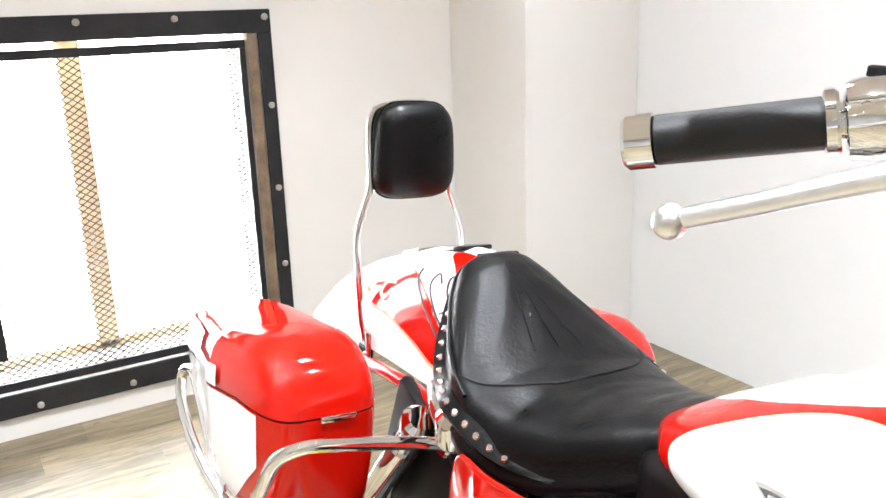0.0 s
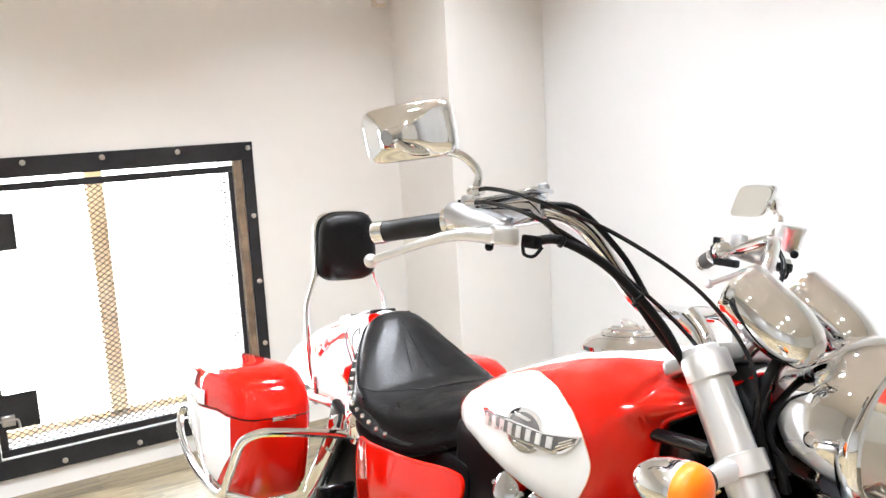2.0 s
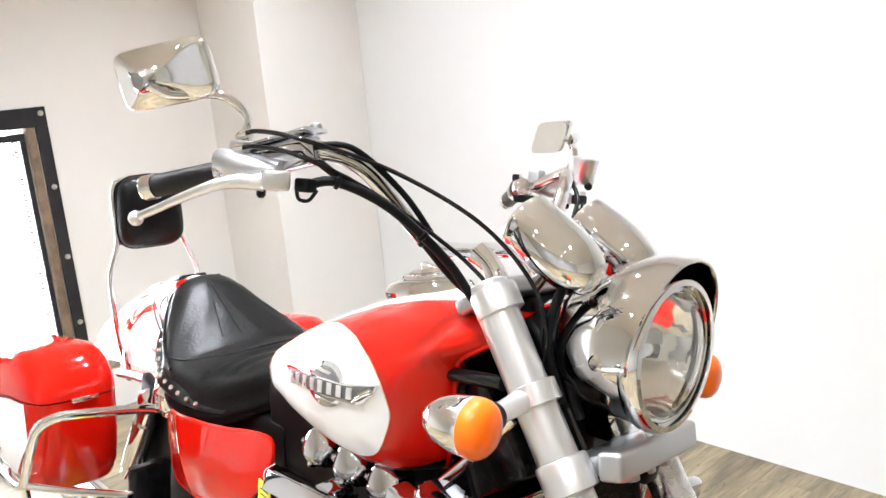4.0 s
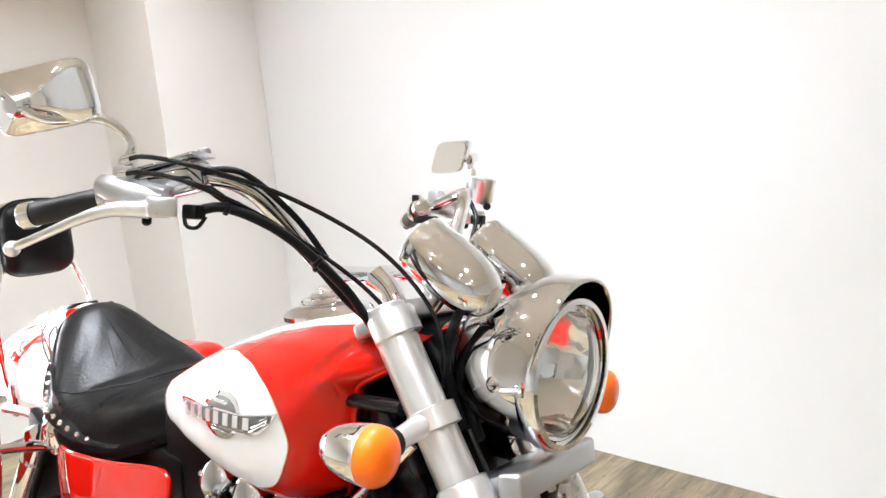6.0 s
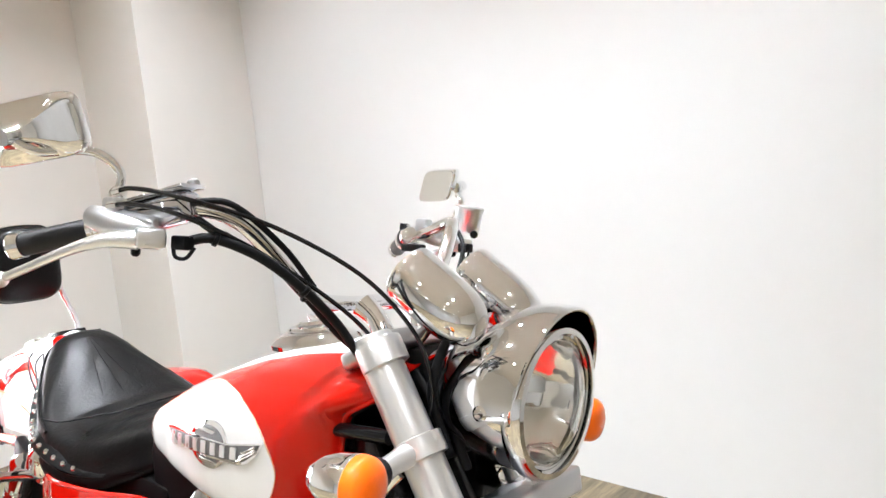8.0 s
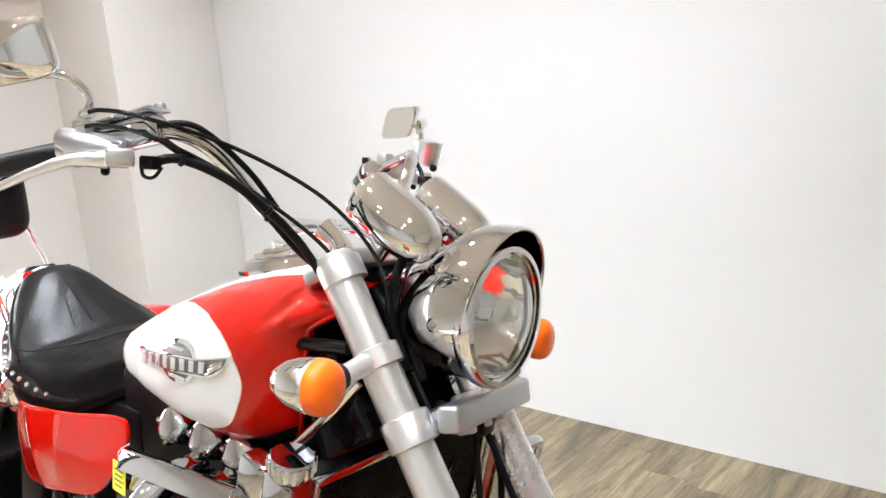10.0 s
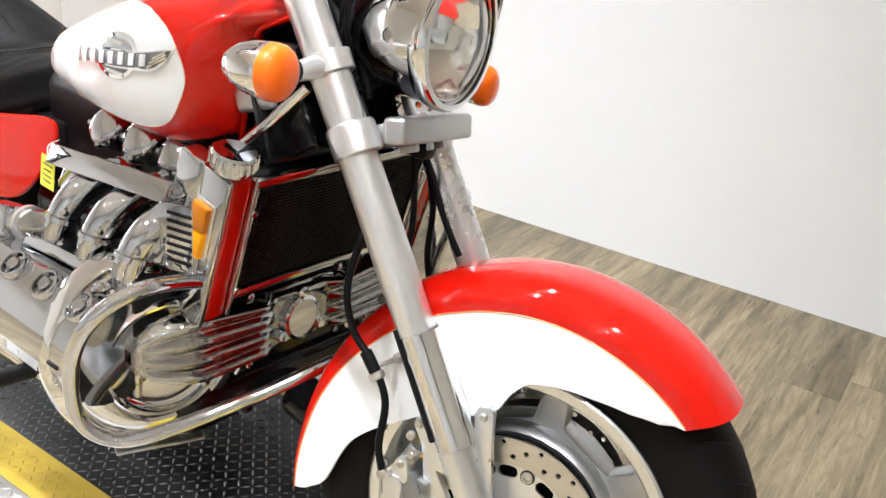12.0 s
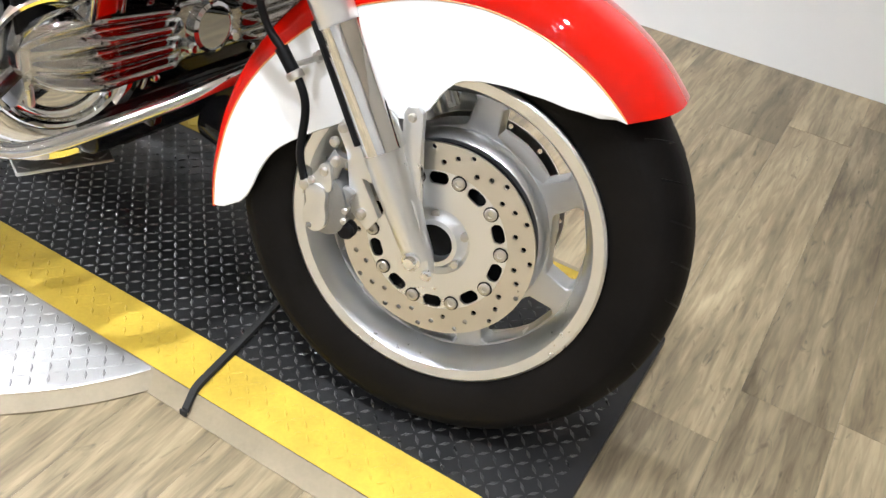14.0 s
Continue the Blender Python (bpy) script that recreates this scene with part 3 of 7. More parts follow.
def wheel(cx, cz, tyre_r, half, rim_r, steer, disc_sides):
    o = Vector((cx, 0, cz))
    wall_h = tyre_r - rim_r
    prof = [(rim_r - 0.012, -half * 0.66), (rim_r + 0.010, -half * 0.76), (rim_r + 0.018, -half * 0.84)]
    for k in range(23):
        a = math.pi * (0.14 + 0.72 * k / 22)
        prof.append((rim_r + 0.012 + (wall_h - 0.012) * math.sin(a) ** 0.62, -half * math.copysign(abs(math.cos(a)) ** 0.8, math.cos(a)) * 1.06))
    prof += [(rim_r + 0.018, half * 0.84), (rim_r + 0.010, half * 0.76), (rim_r - 0.012, half * 0.66)]
    w = part("front_wheel" if steer else "rear_wheel", lathe([(rim_r + 0.011, -half * 0.80), (rim_r + 0.011, -half * 0.86), (rim_r + 0.007, -half * 0.89), (rim_r - 0.008, -half * 0.86), (rim_r - 0.013, -half * 0.76), (rim_r - 0.018, -half * 0.60), (rim_r - 0.026, -half * 0.3), (rim_r - 0.028, 0), (rim_r - 0.026, half * 0.3), (rim_r - 0.018, half * 0.60), (rim_r - 0.013, half * 0.76), (rim_r - 0.008, half * 0.86), (rim_r + 0.007, half * 0.89), (rim_r + 0.011, half * 0.86), (rim_r + 0.011, half * 0.80), (rim_r + 0.0, half * 0.6), (rim_r - 0.012, 0), (rim_r + 0.0, -half * 0.6)], o, (0, 1, 0), 72, loop=True, cap=False), ALU, label="polished cast aluminium wheel", steer=steer)
    sub("tyre", lathe(prof, o, (0, 1, 0), 80, loop=True, cap=False), RUBBER, w, "black street tyre")
    # tread grooves as thin dark lips across the shoulder
    bm = bmesh.new()
    for k in range(36):
        for side in (-1, 1):
            a0 = 2 * math.pi * (k + (0.5 if side > 0 else 0)) / 36
            pts = []
            for s in range(5):
                f = s / 4
                ang = a0 + 0.085 * f
                aa = math.pi * (0.5 + side * (0.06 + 0.2 * f))
                rr = rim_r + 0.012 + (tyre_r - rim_r - 0.012) * (math.sin(aa) ** 0.62) - 0.0014
                pts.append(o + Vector((rr * math.cos(ang), -half * math.copysign(abs(math.cos(aa)) ** 0.8, math.cos(aa)) * 1.06, rr * math.sin(ang))))
            tube(pts, 0.0022, 1, 4, bm=bm)
    sub("tread_groove", bm, BLACK, w)["kind"] = "stuff"
    # seven wide spokes in one casting with windows near the rim
    windows = []
    for k in range(7):
        c = radians(60 - 360 / 7 * k)
        h = radians(19.5)
        win = [(0.156, c - h * 0.70), (0.160, c - h * 0.86), (rim_r - 0.036, c - h * 1.0), (rim_r - 0.029, c - h * 0.9), (rim_r - 0.027, c), (rim_r - 0.029, c + h * 0.9), (rim_r - 0.036, c + h * 1.0), (0.160, c + h * 0.86), (0.156, c + h * 0.70), (0.153, c)]
        windows.append([(r * math.cos(a), r * math.sin(a)) for r, a in win])
    m = Matrix(((1, 0, 0, cx), (0, 0, -1, 0.02), (0, 1, 0, cz), (0, 0, 0, 1)))
    sub("spokes", plate(circle(0, 0, rim_r - 0.022, 60), windows + [circle(0, 0, 0.03, 20)], 0.040, m, 0.0035), CAST, w)
    sub("hub", lathe([(0.028, -0.078), (0.05, -0.076), (0.062, -0.066), (0.075, -0.050), (0.120, -0.046), (0.143, -0.052), (0.149, -0.046), (0.151, -0.030), (0.151, 0.030), (0.149, 0.046), (0.143, 0.052), (0.120, 0.046), (0.075, 0.050), (0.062, 0.066), (0.05, 0.076), (0.028, 0.078)], o, (0, 1, 0), 48, loop=True, cap=False), CAST, w)
    for side in disc_sides:
        # black ring stands in for the shade seen through the disc's openings
        sub("hub_shade_ring", lathe([(0.062, 0.0), (0.139, 0.0), (0.139, 0.003), (0.062, 0.003)], o + Vector((0, side * 0.054, 0)), (0, side, 0), 40, loop=True, cap=False), GLOSSBLACK, w)
        brake_disc(w, o, side)
    return w


def brake_disc(w, o, side):
    y = side * 0.086
    m = Matrix(((1, 0, 0, o.x), (0, 0, -1, y + 0.0025), (0, 1, 0, o.z), (0, 0, 0, 1)))
    holes = []
    for k in range(30):
        a = 2 * math.pi * k / 30
        for r, da in ((0.121, 0), (0.131, 0.06), (0.141, 0.12)):
            if (k + (0 if r == 0.121 else 1 if r == 0.131 else 0)) % 2 == 0:
                holes.append(circle(r * math.cos(a + da), r * math.sin(a + da), 0.0040, 10))
    inner = []
    for k in range(90):
        a = 2 * math.pi * k / 90
        inner.append((0.108 * math.cos(a), 0.108 * math.sin(a)))
    d = sub("brake_disc", plate(circle(0, 0, 0.148, 90), [inner] + holes, 0.005, m), DISC, w, "drilled steel brake disc")
    slots = []
    for k in range(10):
        c = radians(27 - 36 * k)
        loop = []
        for s in range(-6, 7):
            loop.append((0.0965 + 0.0092 * math.sqrt(max(0.0, 1 - (s / 6) ** 4)), c + s * 0.026))
        for s in range(5, -6, -1):
            loop.append((0.0965 - 0.0092 * math.sqrt(max(0.0, 1 - (s / 6) ** 4)), c + s * 0.026))
        slots.append([(r * math.cos(a), r * math.sin(a)) for r, a in loop])
    m2 = Matrix(((1, 0, 0, o.x), (0, 0, -1, y + 0.002), (0, 1, 0, o.z), (0, 0, 0, 1)))
    link("disc_carrier", plate(circle(0, 0, 0.1078, 80), slots + [circle(0, 0, 0.052, 40)], 0.004, m2), ALU, w, "bright aluminium disc carrier")
    link("disc_bowl", lathe([(0.0535, 0.002), (0.0505, -0.004), (0.046, -0.009), (0.041, -0.004), (0.036, 0.010), (0.029, 0.011), (0.028, -0.02), (0.0535, -0.014)], (o.x, y, o.z), (0, side, 0), 40, loop=True, cap=False), ALU, w)
    for k in range(10):
        a = radians(14 - 36 * k - 14 + 9)
        p = (o.x + 0.0985 * math.cos(a), y + side * 0.0025, o.z + 0.0985 * math.sin(a))
        # a thin black ring added to set the button off from the carrier
        link("button_ring", lathe([(0.0112, 0.0), (0.0112, 0.0006), (0.009, 0.0006)], p, (0, side, 0), 18), BLACK, w)
        link("disc_button", lathe([(0.0092, 0), (0.0092, 0.003), (0.0075, 0.0042), (0.0045, 0.0042), (0.0042, 0.001), (0.0, 0.001)], p, (0, side, 0), 16), ZINC, w)
    # black disc paints the shade inside the bore
    link("bore_shade", lathe([(0.0278, -0.010), (0.012, -0.012), (0.0, -0.012)], (o.x, y, o.z), (0, side, 0), 24), BLACK, w, "black disc for the shade in the axle bore")
    for k in range(5):
        a = radians(30 + 72 * k)
        link("hub_bolt", lathe([(0.0065, 0), (0.0065, 0.007), (0.003, 0.008)], (o.x + 0.046 * math.cos(a), y - side * 0.006, o.z + 0.04 * math.sin(a)), (0, side, 0), 10), ZINC, w)


WC = Vector((-0.008, 0, 0.328))
wheel(WC.x, WC.z, 0.350, 0.080, 0.232, True, (-1, 1))
RW = Vector((-1.70, 0, 0.332))
wheel(RW.x, RW.z, 0.332, 0.085, 0.206, False, (1,))


# front mudguard: one cross section swept round the wheel, red crown and white flanks
def guard_r(a):
    """Crown radius by angle in degrees from straight ahead."""
    return float(np.interp(a, [44, 60, 90, 120, 150, 175, 197], [0.382, 0.386, 0.392, 0.394, 0.387, 0.381, 0.382]))


def flank_r(a):
    return float(np.interp(a, [44, 50.5, 54, 62, 72, 84, 93, 98, 104, 112, 130, 148, 158, 170, 178, 183, 186.5, 189, 191], [0.345, 0.338, 0.306, 0.280, 0.263, 0.250, 0.240, 0.222, 0.192, 0.180, 0.195, 0.220, 0.242, 0.276, 0.290, 0.298, 0.307, 0.320, 0.347]))


def band(a):
    """Depth of the red band below the crown."""
    return float(np.interp(a, [44, 115, 140, 165, 190], [0.056, 0.056, 0.048, 0.030, 0.016]))


def guard_point(a, s, out=0.0):
    """s from 0 at the crown to 1 where red ends, on to 2 at the flank's edge."""
    t, hw = radians(a), 0.098
    top = guard_r(a)
    edge = top - band(a)
    if s <= 1:
        f = s * math.pi / 2
        y, r = hw * math.sin(f) ** 0.8, edge + (top - edge) * math.cos(f) ** 0.8
    else:
        low = min(flank_r(a), edge - 0.001)
        y, r = hw + 0.002 * math.sin((s - 1) * math.pi), edge + (low - edge) * (s - 1)
    k = out
    return y + k * min(s, 1), r + k * (1 - min(s, 1) * 0.6)


def guard_shell(s0, s1, n, side, a0, a1):
    rows = []
    steps = 64
    for i in range(steps + 1):
        a = a0 + (a1 - a0) * i / steps
        t = radians(a)
        outer = []
        for k in range(n + 1):
            s = s0 + (s1 - s0) * k / n
            y, r = guard_point(a, s)
            outer.append(Vector((WC.x + r * math.cos(t), side * y, WC.z + r * math.sin(t))))
        inner = []
        for k in range(n, -1, -1):
            s = s0 + (s1 - s0) * k / n
            y, r = guard_point(a, s, -0.0035)
            inner.append(Vector((WC.x + r * math.cos(t), side * y, WC.z + r * math.sin(t))))
        rows.append(outer + inner)
    return ring_faces(bmesh.new(), rows)


def crown():
    rows = []
    for i in range(65):
        a = 46.0 + (191.5 - 46.0) * i / 64
        # the tip and the tail are drawn in to a point-like curve
        t = radians(a)
        outer, inner = [], []
        for k in range(-12, 13):
            y, r = guard_point(a, abs(k) / 12)
            pull = 0.0
            if i < 4:
                pull = radians((4 - i) * 1.1 * (abs(k) / 12) ** 2)
            outer.append(Vector((WC.x + r * math.cos(t + pull), math.copysign(y, k), WC.z + r * math.sin(t + pull))))
            y, r = guard_point(a, abs(k) / 12, -0.0035)
            inner.append(Vector((WC.x + r * math.cos(t + pull), math.copysign(y, k), WC.z + r * math.sin(t + pull))))
        rows.append(outer + inner[::-1])
    return ring_faces(bmesh.new(), rows)


mud = part("front_mudguard", crown(), RED, label="red lacquered mudguard crown", steer=True)
for side in (-1, 1):
    link("flank", guard_shell(1.004, 2.0, 8, side, 50.5, 191.0), PEARL, mud, "pearl-white mudguard flank")
    line = [Vector((WC.x + (guard_r(a) - band(a) + 0.0002) * math.cos(radians(a)), side * 0.0985, WC.z + (guard_r(a) - band(a) + 0.0002) * math.sin(radians(a)))) for a in range(51, 192, 4)]
    link("pinstripe", tube(line, 0.0011, 2, 6), GOLD, mud)


# fork
def fork_at(z, side, dx=0.0):
    return Vector((-0.026 - 0.612 * (z - 0.336) + dx, side * 0.128, z))


UP = Vector((-math.sin(RAKE), 0, math.cos(RAKE)))
AHEAD = Vector((math.cos(RAKE), 0, math.sin(RAKE)))
for side in (-1, 1):
    base = fork_at(0.575, side)
    n = (fork_at(1.086, side) - base).length
    leg = part("fork_leg", lathe([(0.0265, 0), (0.0285, 0.004), (0.0285, 0.09), (0.0295, 0.1), (0.0295, n - 0.05), (0.0295, n - 0.002), (0.0275, n), (0.0, n)], base, UP, 40), SATIN, label="satin aluminium upper fork tube", steer=True)
    top = fork_at(1.045, side)
    link("top_clamp", lathe([(0.0305, 0), (0.0345, 0.002), (0.0345, 0.034), (0.0325, 0.038), (0.0, 0.039)], top, UP, 36), SATIN, leg)
    link("fork_cap", lathe([(0.02, 0), (0.02, 0.006), (0.012, 0.009), (0.0, 0.0095)], top + UP * 0.039, UP, 6), CHROME, leg)
    low = fork_at(0.828, side)
    link("lower_clamp", lathe([(0.0305, 0), (0.037, 0.002), (0.037, 0.042), (0.0345, 0.046), (0.0305, 0.047)], low, UP, 36, loop=True, cap=False), SATIN, leg)
    mid = fork_at(0.930, side)
    link("signal_clamp", lathe([(0.0305, 0), (0.0345, 0.0015), (0.0345, 0.03), (0.0305, 0.0315)], mid, UP, 36, loop=True, cap=False), SATIN, leg)
    # slider, chrome shin and dark inner tube
    link("inner_tube", tube([base - UP * 0.15 - AHEAD * 0.006, base + UP * 0.01 - AHEAD * 0.006], 0.0195, 1, 24), CHROME, leg)
    foot = fork_at(0.315, side)
    link("slider", tube([foot, fork_at(0.36, side), fork_at(0.42, side), fork_at(0.485, side)], [0.021, 0.024, 0.027, 0.028], 4, 28), ALU, leg, "satin aluminium fork foot")
    bm = bmesh.new()
    rings = []
    for k in range(2):
        p = fork_at(0.452 if k == 0 else 0.60, side) + AHEAD * 0.004
        rings.append([p + (0.0310 + 0.001 * k) * (math.cos(t) * AHEAD + math.sin(t) * Vector((0, side, 0))) for t in [radians(-75 + 225 * j / 18) for j in range(19)]] + [p + (0.0285 + 0.001 * k) * (math.cos(t) * AHEAD + math.sin(t) * Vector((0, side, 0))) for t in [radians(150 - 225 * j / 18) for j in range(19)]])
    link("chrome_shin", ring_faces(bm, rings), CHROME, leg, "half-round chrome fork guard")
    link("shin_slot", tube([fork_at(0.455, side) + Vector((-0.026, side * 0.016, 0)), fork_at(0.60, side) + Vector((-0.026, side * 0.016, 0))], 0.007, 1, 8), BLACK, leg)
    # axle lug with pinch bolt, and the mudguard tab
    m = Matrix(((1, 0, 0, 0), (0, 0, -side, side * 0.137), (0, 1, 0, 0), (0, 0, 0, 1)))
    lug = flat([(-0.060, 0.395), (-0.036, 0.400), (-0.012, 0.350), (0.004, 0.318), (0.008, 0.294), (-0.002, 0.283), (-0.030, 0.286), (-0.044, 0.310)])
    link("axle_lug", plate(lug, (), 0.022, Matrix(((1, 0, 0, 0), (0, 0, 1, side * 0.128 - 0.011), (0, 1, 0, 0), (0, 0, 0, 1))), 0.003), ALU, leg)
    link("axle_nut", lathe([(0.014, 0), (0.014, 0.004), (0.0095, 0.005), (0.0095, 0.011), (0.008, 0.0125)], (-0.018, side * 0.1475, 0.318), (0, side, 0), 20), CHROME, leg)
    link("pinch_bolt", lathe([(0.0085, 0), (0.0085, 0.004), (0.005, 0.005), (0.005, 0.009)], (0.006, side * 0.1395, 0.301), (0, side, 0), 12), CHROME, leg)
    tab = [(-0.062, 0.375), (-0.034, 0.345), (-0.026, 0.36), (-0.046, 0.47), (-0.052, 0.515), (-0.062, 0.523), (-0.076, 0.520), (-0.08, 0.508), (-0.074, 0.46)]
    link("mudguard_bracket", plate(tab, (), 0.012, Matrix(((1, 0, 0, 0), (0, 0, 1, side * 0.115 - 0.006), (0, 1, 0, 0), (0, 0, 0, 1))), 0.0015), ALU, leg)
    round_bolt((-0.066, side * 0.122, 0.508), (0, side, 0), 0.0065, 0.005, "bracket_bolt", ZINC, leg)
    ear = [(-0.12, 0.40), (-0.085, 0.395), (-0.07, 0.425), (-0.10, 0.43), (-0.13, 0.452), (-0.15, 0.475), (-0.165, 0.473), (-0.168, 0.458), (-0.15, 0.43), (-0.14, 0.39), (-0.13, 0.345), (-0.10, 0.325), (-0.085, 0.35)]
    link("caliper_bracket", plate(ear, (), 0.014, Matrix(((1, 0, 0, 0), (0, 0, 1, side * 0.118 - 0.007), (0, 1, 0, 0), (0, 0, 0, 1))), 0.002), ALU, leg)
    for bx, bz, r in ((-0.159, 0.464, 0.0075), (-0.168, 0.44, 0.008), (-0.112, 0.348, 0.008)):
        round_bolt((bx, side * 0.125, bz), (0, side, 0), r, 0.007, "bracket_bolt", ZINC, leg)

# brake calipers
for side in (-1, 1):
    m = Matrix(((1, 0, 0, 0), (0, 0, 1, side * 0.112 - 0.03), (0, 1, 0, 0), (0, 0, 0, 1)))
    shape = flat([(-0.196, 0.372), (-0.178, 0.392), (-0.152, 0.390), (-0.136, 0.372), (-0.128, 0.345), (-0.134, 0.318), (-0.155, 0.306), (-0.180, 0.314), (-0.192, 0.34)])
    cal = part("brake_caliper", plate(shape, (), 0.045, m, 0.006), DARKCAST, label="grey cast twin-piston brake caliper", steer=True)
    y0 = side * 0.141
    cover = flat([(-0.190, 0.368), (-0.176, 0.381), (-0.160, 0.372), (-0.158, 0.352), (-0.154, 0.336), (-0.156, 0.318), (-0.170, 0.309), (-0.185, 0.316), (-0.190, 0.334), (-0.187, 0.35)])
    link("piston_cover", plate(cover, (), 0.020, Matrix(((1, 0, 0, 0), (0, 0, 1, y0 - 0.010), (0, 1, 0, 0), (0, 0, 0, 1))), 0.005), ALU, cal)
    link("mount_ear", tube([(-0.168, side * 0.13, 0.385), (-0.163, side * 0.128, 0.408), (-0.156, side * 0.124, 0.425)], [0.014, 0.012, 0.012], 3, 12), CAST, cal)
    round_bolt((-0.158, side * 0.136, 0.417), (0, side, 0), 0.008, 0.006, "caliper_bolt", ZINC, cal)
    ear = flat([(-0.193, 0.372), (-0.180, 0.398), (-0.173, 0.412), (-0.163, 0.412), (-0.158, 0.400), (-0.156, 0.374)])
    link("upper_lug", plate(ear, (), 0.014, Matrix(((1, 0, 0, 0), (0, 0, 1, side * 0.140 - 0.007), (0, 1, 0, 0), (0, 0, 0, 1))), 0.003), ALU, cal)
    round_bolt((-0.168, side * 0.147, 0.402), (0, side, 0), 0.0065, 0.005, "lug_bolt", ZINC, cal)
    round_bolt((-0.185, side * 0.147, 0.383), (0, side, 0), 0.0055, 0.005, "lug_bolt", ZINC, cal)
    link("hose_union", lathe([(0.0095, 0), (0.0095, 0.006), (0.0065, 0.007), (0.0065, 0.013), (0.005, 0.0145)], (-0.203, side * 0.128, 0.384), (0, side, 0), 6), ZINC, cal)
    link("bridge", box((0.020, 0.018, 0.040), pose(-0.140, side * 0.128, 0.362, 0, 20, 0), 0.004, 2), DARKCAST, cal)
    for pz in (0.352, 0.336):
        link("pad_pin", lathe([(0.0048, 0), (0.0048, 0.016), (0.003, 0.018)], (-0.133, side * 0.128, pz), (0.2, side, 0), 8), ZINC, cal)
    round_bolt((-0.178, side * 0.149, 0.316), (0, side, 0), 0.0045, 0.004, "cover_screw", DARKCAST, cal)
    link("slide_boot", lathe([(0.012, 0), (0.0135, 0.005), (0.011, 0.01), (0.0135, 0.016), (0.010, 0.022), (0.0, 0.023)], (-0.128, side * 0.118, 0.318), (0, side, 0), 16), BLACK, cal)
    link("bleed_valve", tube([(-0.195, side * 0.12, 0.35), (-0.206, side * 0.125, 0.352)], 0.005, 1, 8), ZINC, cal)
    link("banjo", lathe([(0.009, 0), (0.009, 0.009), (0.006, 0.011)], (-0.196, side * 0.137, 0.372), (0, side, 0), 12), ZINC, cal)

# brake hoses with clips
for side in (-1, 1):
    pts = [(-0.30, side * 0.06, 0.80), (-0.305, side * 0.115, 0.72), (-0.309, side * 0.135, 0.637), (-0.288, side * 0.136, 0.574), (-0.247, side * 0.136, 0.534), (-0.214, side * 0.14, 0.485), (-0.211, side * 0.142, 0.415), (-0.199, side * 0.142, 0.378)]
    hose = part("brake_hose", tube(pts, 0.0058, 6, 12), BLACK, label="black rubber front brake hose", steer=True)
    link("hose_grommet", tube([(-0.262, side * 0.136, 0.548), (-0.236, side * 0.137, 0.518)], 0.0095, 1, 14), BLACK, hose)
    link("hose_clip", lathe([(0.0105, 0), (0.0125, 0.002), (0.0125, 0.010), (0.0105, 0.012)], (-0.2395, side * 0.137, 0.522), Vector((0.6, 0, -0.72)), 16), ZINC, hose)
    link("clip_bracket", tube([(-0.244, side * 0.136, 0.528), (-0.228, side * 0.112, 0.536), (-0.222, side * 0.098, 0.541)], 0.004, 3, 8), ZINC, hose)
    link("clip_nut", lathe([(0.009, 0), (0.009, 0.008), (0.005, 0.014)], (-0.221, side * 0.099, 0.541), (0, side, 0), 6), ZINC, hose)
for pts in ([(-0.30, 0.02, 0.835), (-0.275, 0.028, 0.79), (-0.247, 0.03, 0.735), (-0.209, 0.032, 0.68)], [(-0.303, 0.0, 0.835), (-0.292, 0.0, 0.77), (-0.285, 0.0, 0.70), (-0.30, -0.01, 0.62)]):
    part("cable", tube(pts, 0.0055, 6, 10), BLACK, label="black sheathed cable under the lower yoke", steer=True)
part("cable_joint", box((0.035, 0.04, 0.03), pose(-0.298, 0.012, 0.838, 0, 10, 0), 0.005), BLACK, steer=True)

# yokes
yoke = part("lower_yoke", box((0.036, 0.245, 0.040), pose(-0.283, 0, 0.872, 0, 0, 0) @ pose(0, 0, 0, 0, -10, 0), 0.007, 3), CAST, label="satin aluminium lower fork yoke bar", steer=True)
link("yoke_web", box((0.09, 0.20, 0.028), pose(-0.335, 0, 0.852, 0, -25, 0), 0.006), CAST, yoke)
for y in (-0.05, 0.0, 0.05):
    link("yoke_rib", box((0.03, 0.014, 0.02), pose(-0.29, y, 0.845, 0, -20, 0), 0.004), CAST, yoke)
part("upper_yoke", box((0.10, 0.24, 0.026), pose(-0.505, 0, 1.062, 0, -30, 0), 0.008, 3), CAST, label="aluminium upper fork yoke", steer=True)
part("steering_stem", tube([(-0.55, 0, 1.06), (-0.40, 0, 0.82)], 0.03, 1, 24), GLOSSBLACK, steer=True)
for side in (-1, 1):
    part("bar_riser", tube([(-0.515, side * 0.055, 1.07), (-0.535, side * 0.055, 1.10), (-0.56, side * 0.055, 1.118)], [0.019, 0.016, 0.021], 4, 20), CHROME, label="chrome handlebar riser", steer=True)

# headlamp
hd = Vector((0.99, -0.085, -0.02)).normalized()
hc = Vector((-0.268, -0.010, 1.010))
head = part("headlamp", lathe([(0.0, -0.165), (0.03, -0.163), (0.062, -0.148), (0.085, -0.118), (0.098, -0.075), (0.103, -0.03), (0.1035, 0.0), (0.100, 0.004), (0.098, 0.0), (0.097, -0.03), (0.09, -0.08), (0.06, -0.12), (0.0, -0.13)], hc, hd, 64, cap=False), CHROME, label="chrome bullet headlamp shell", steer=True)
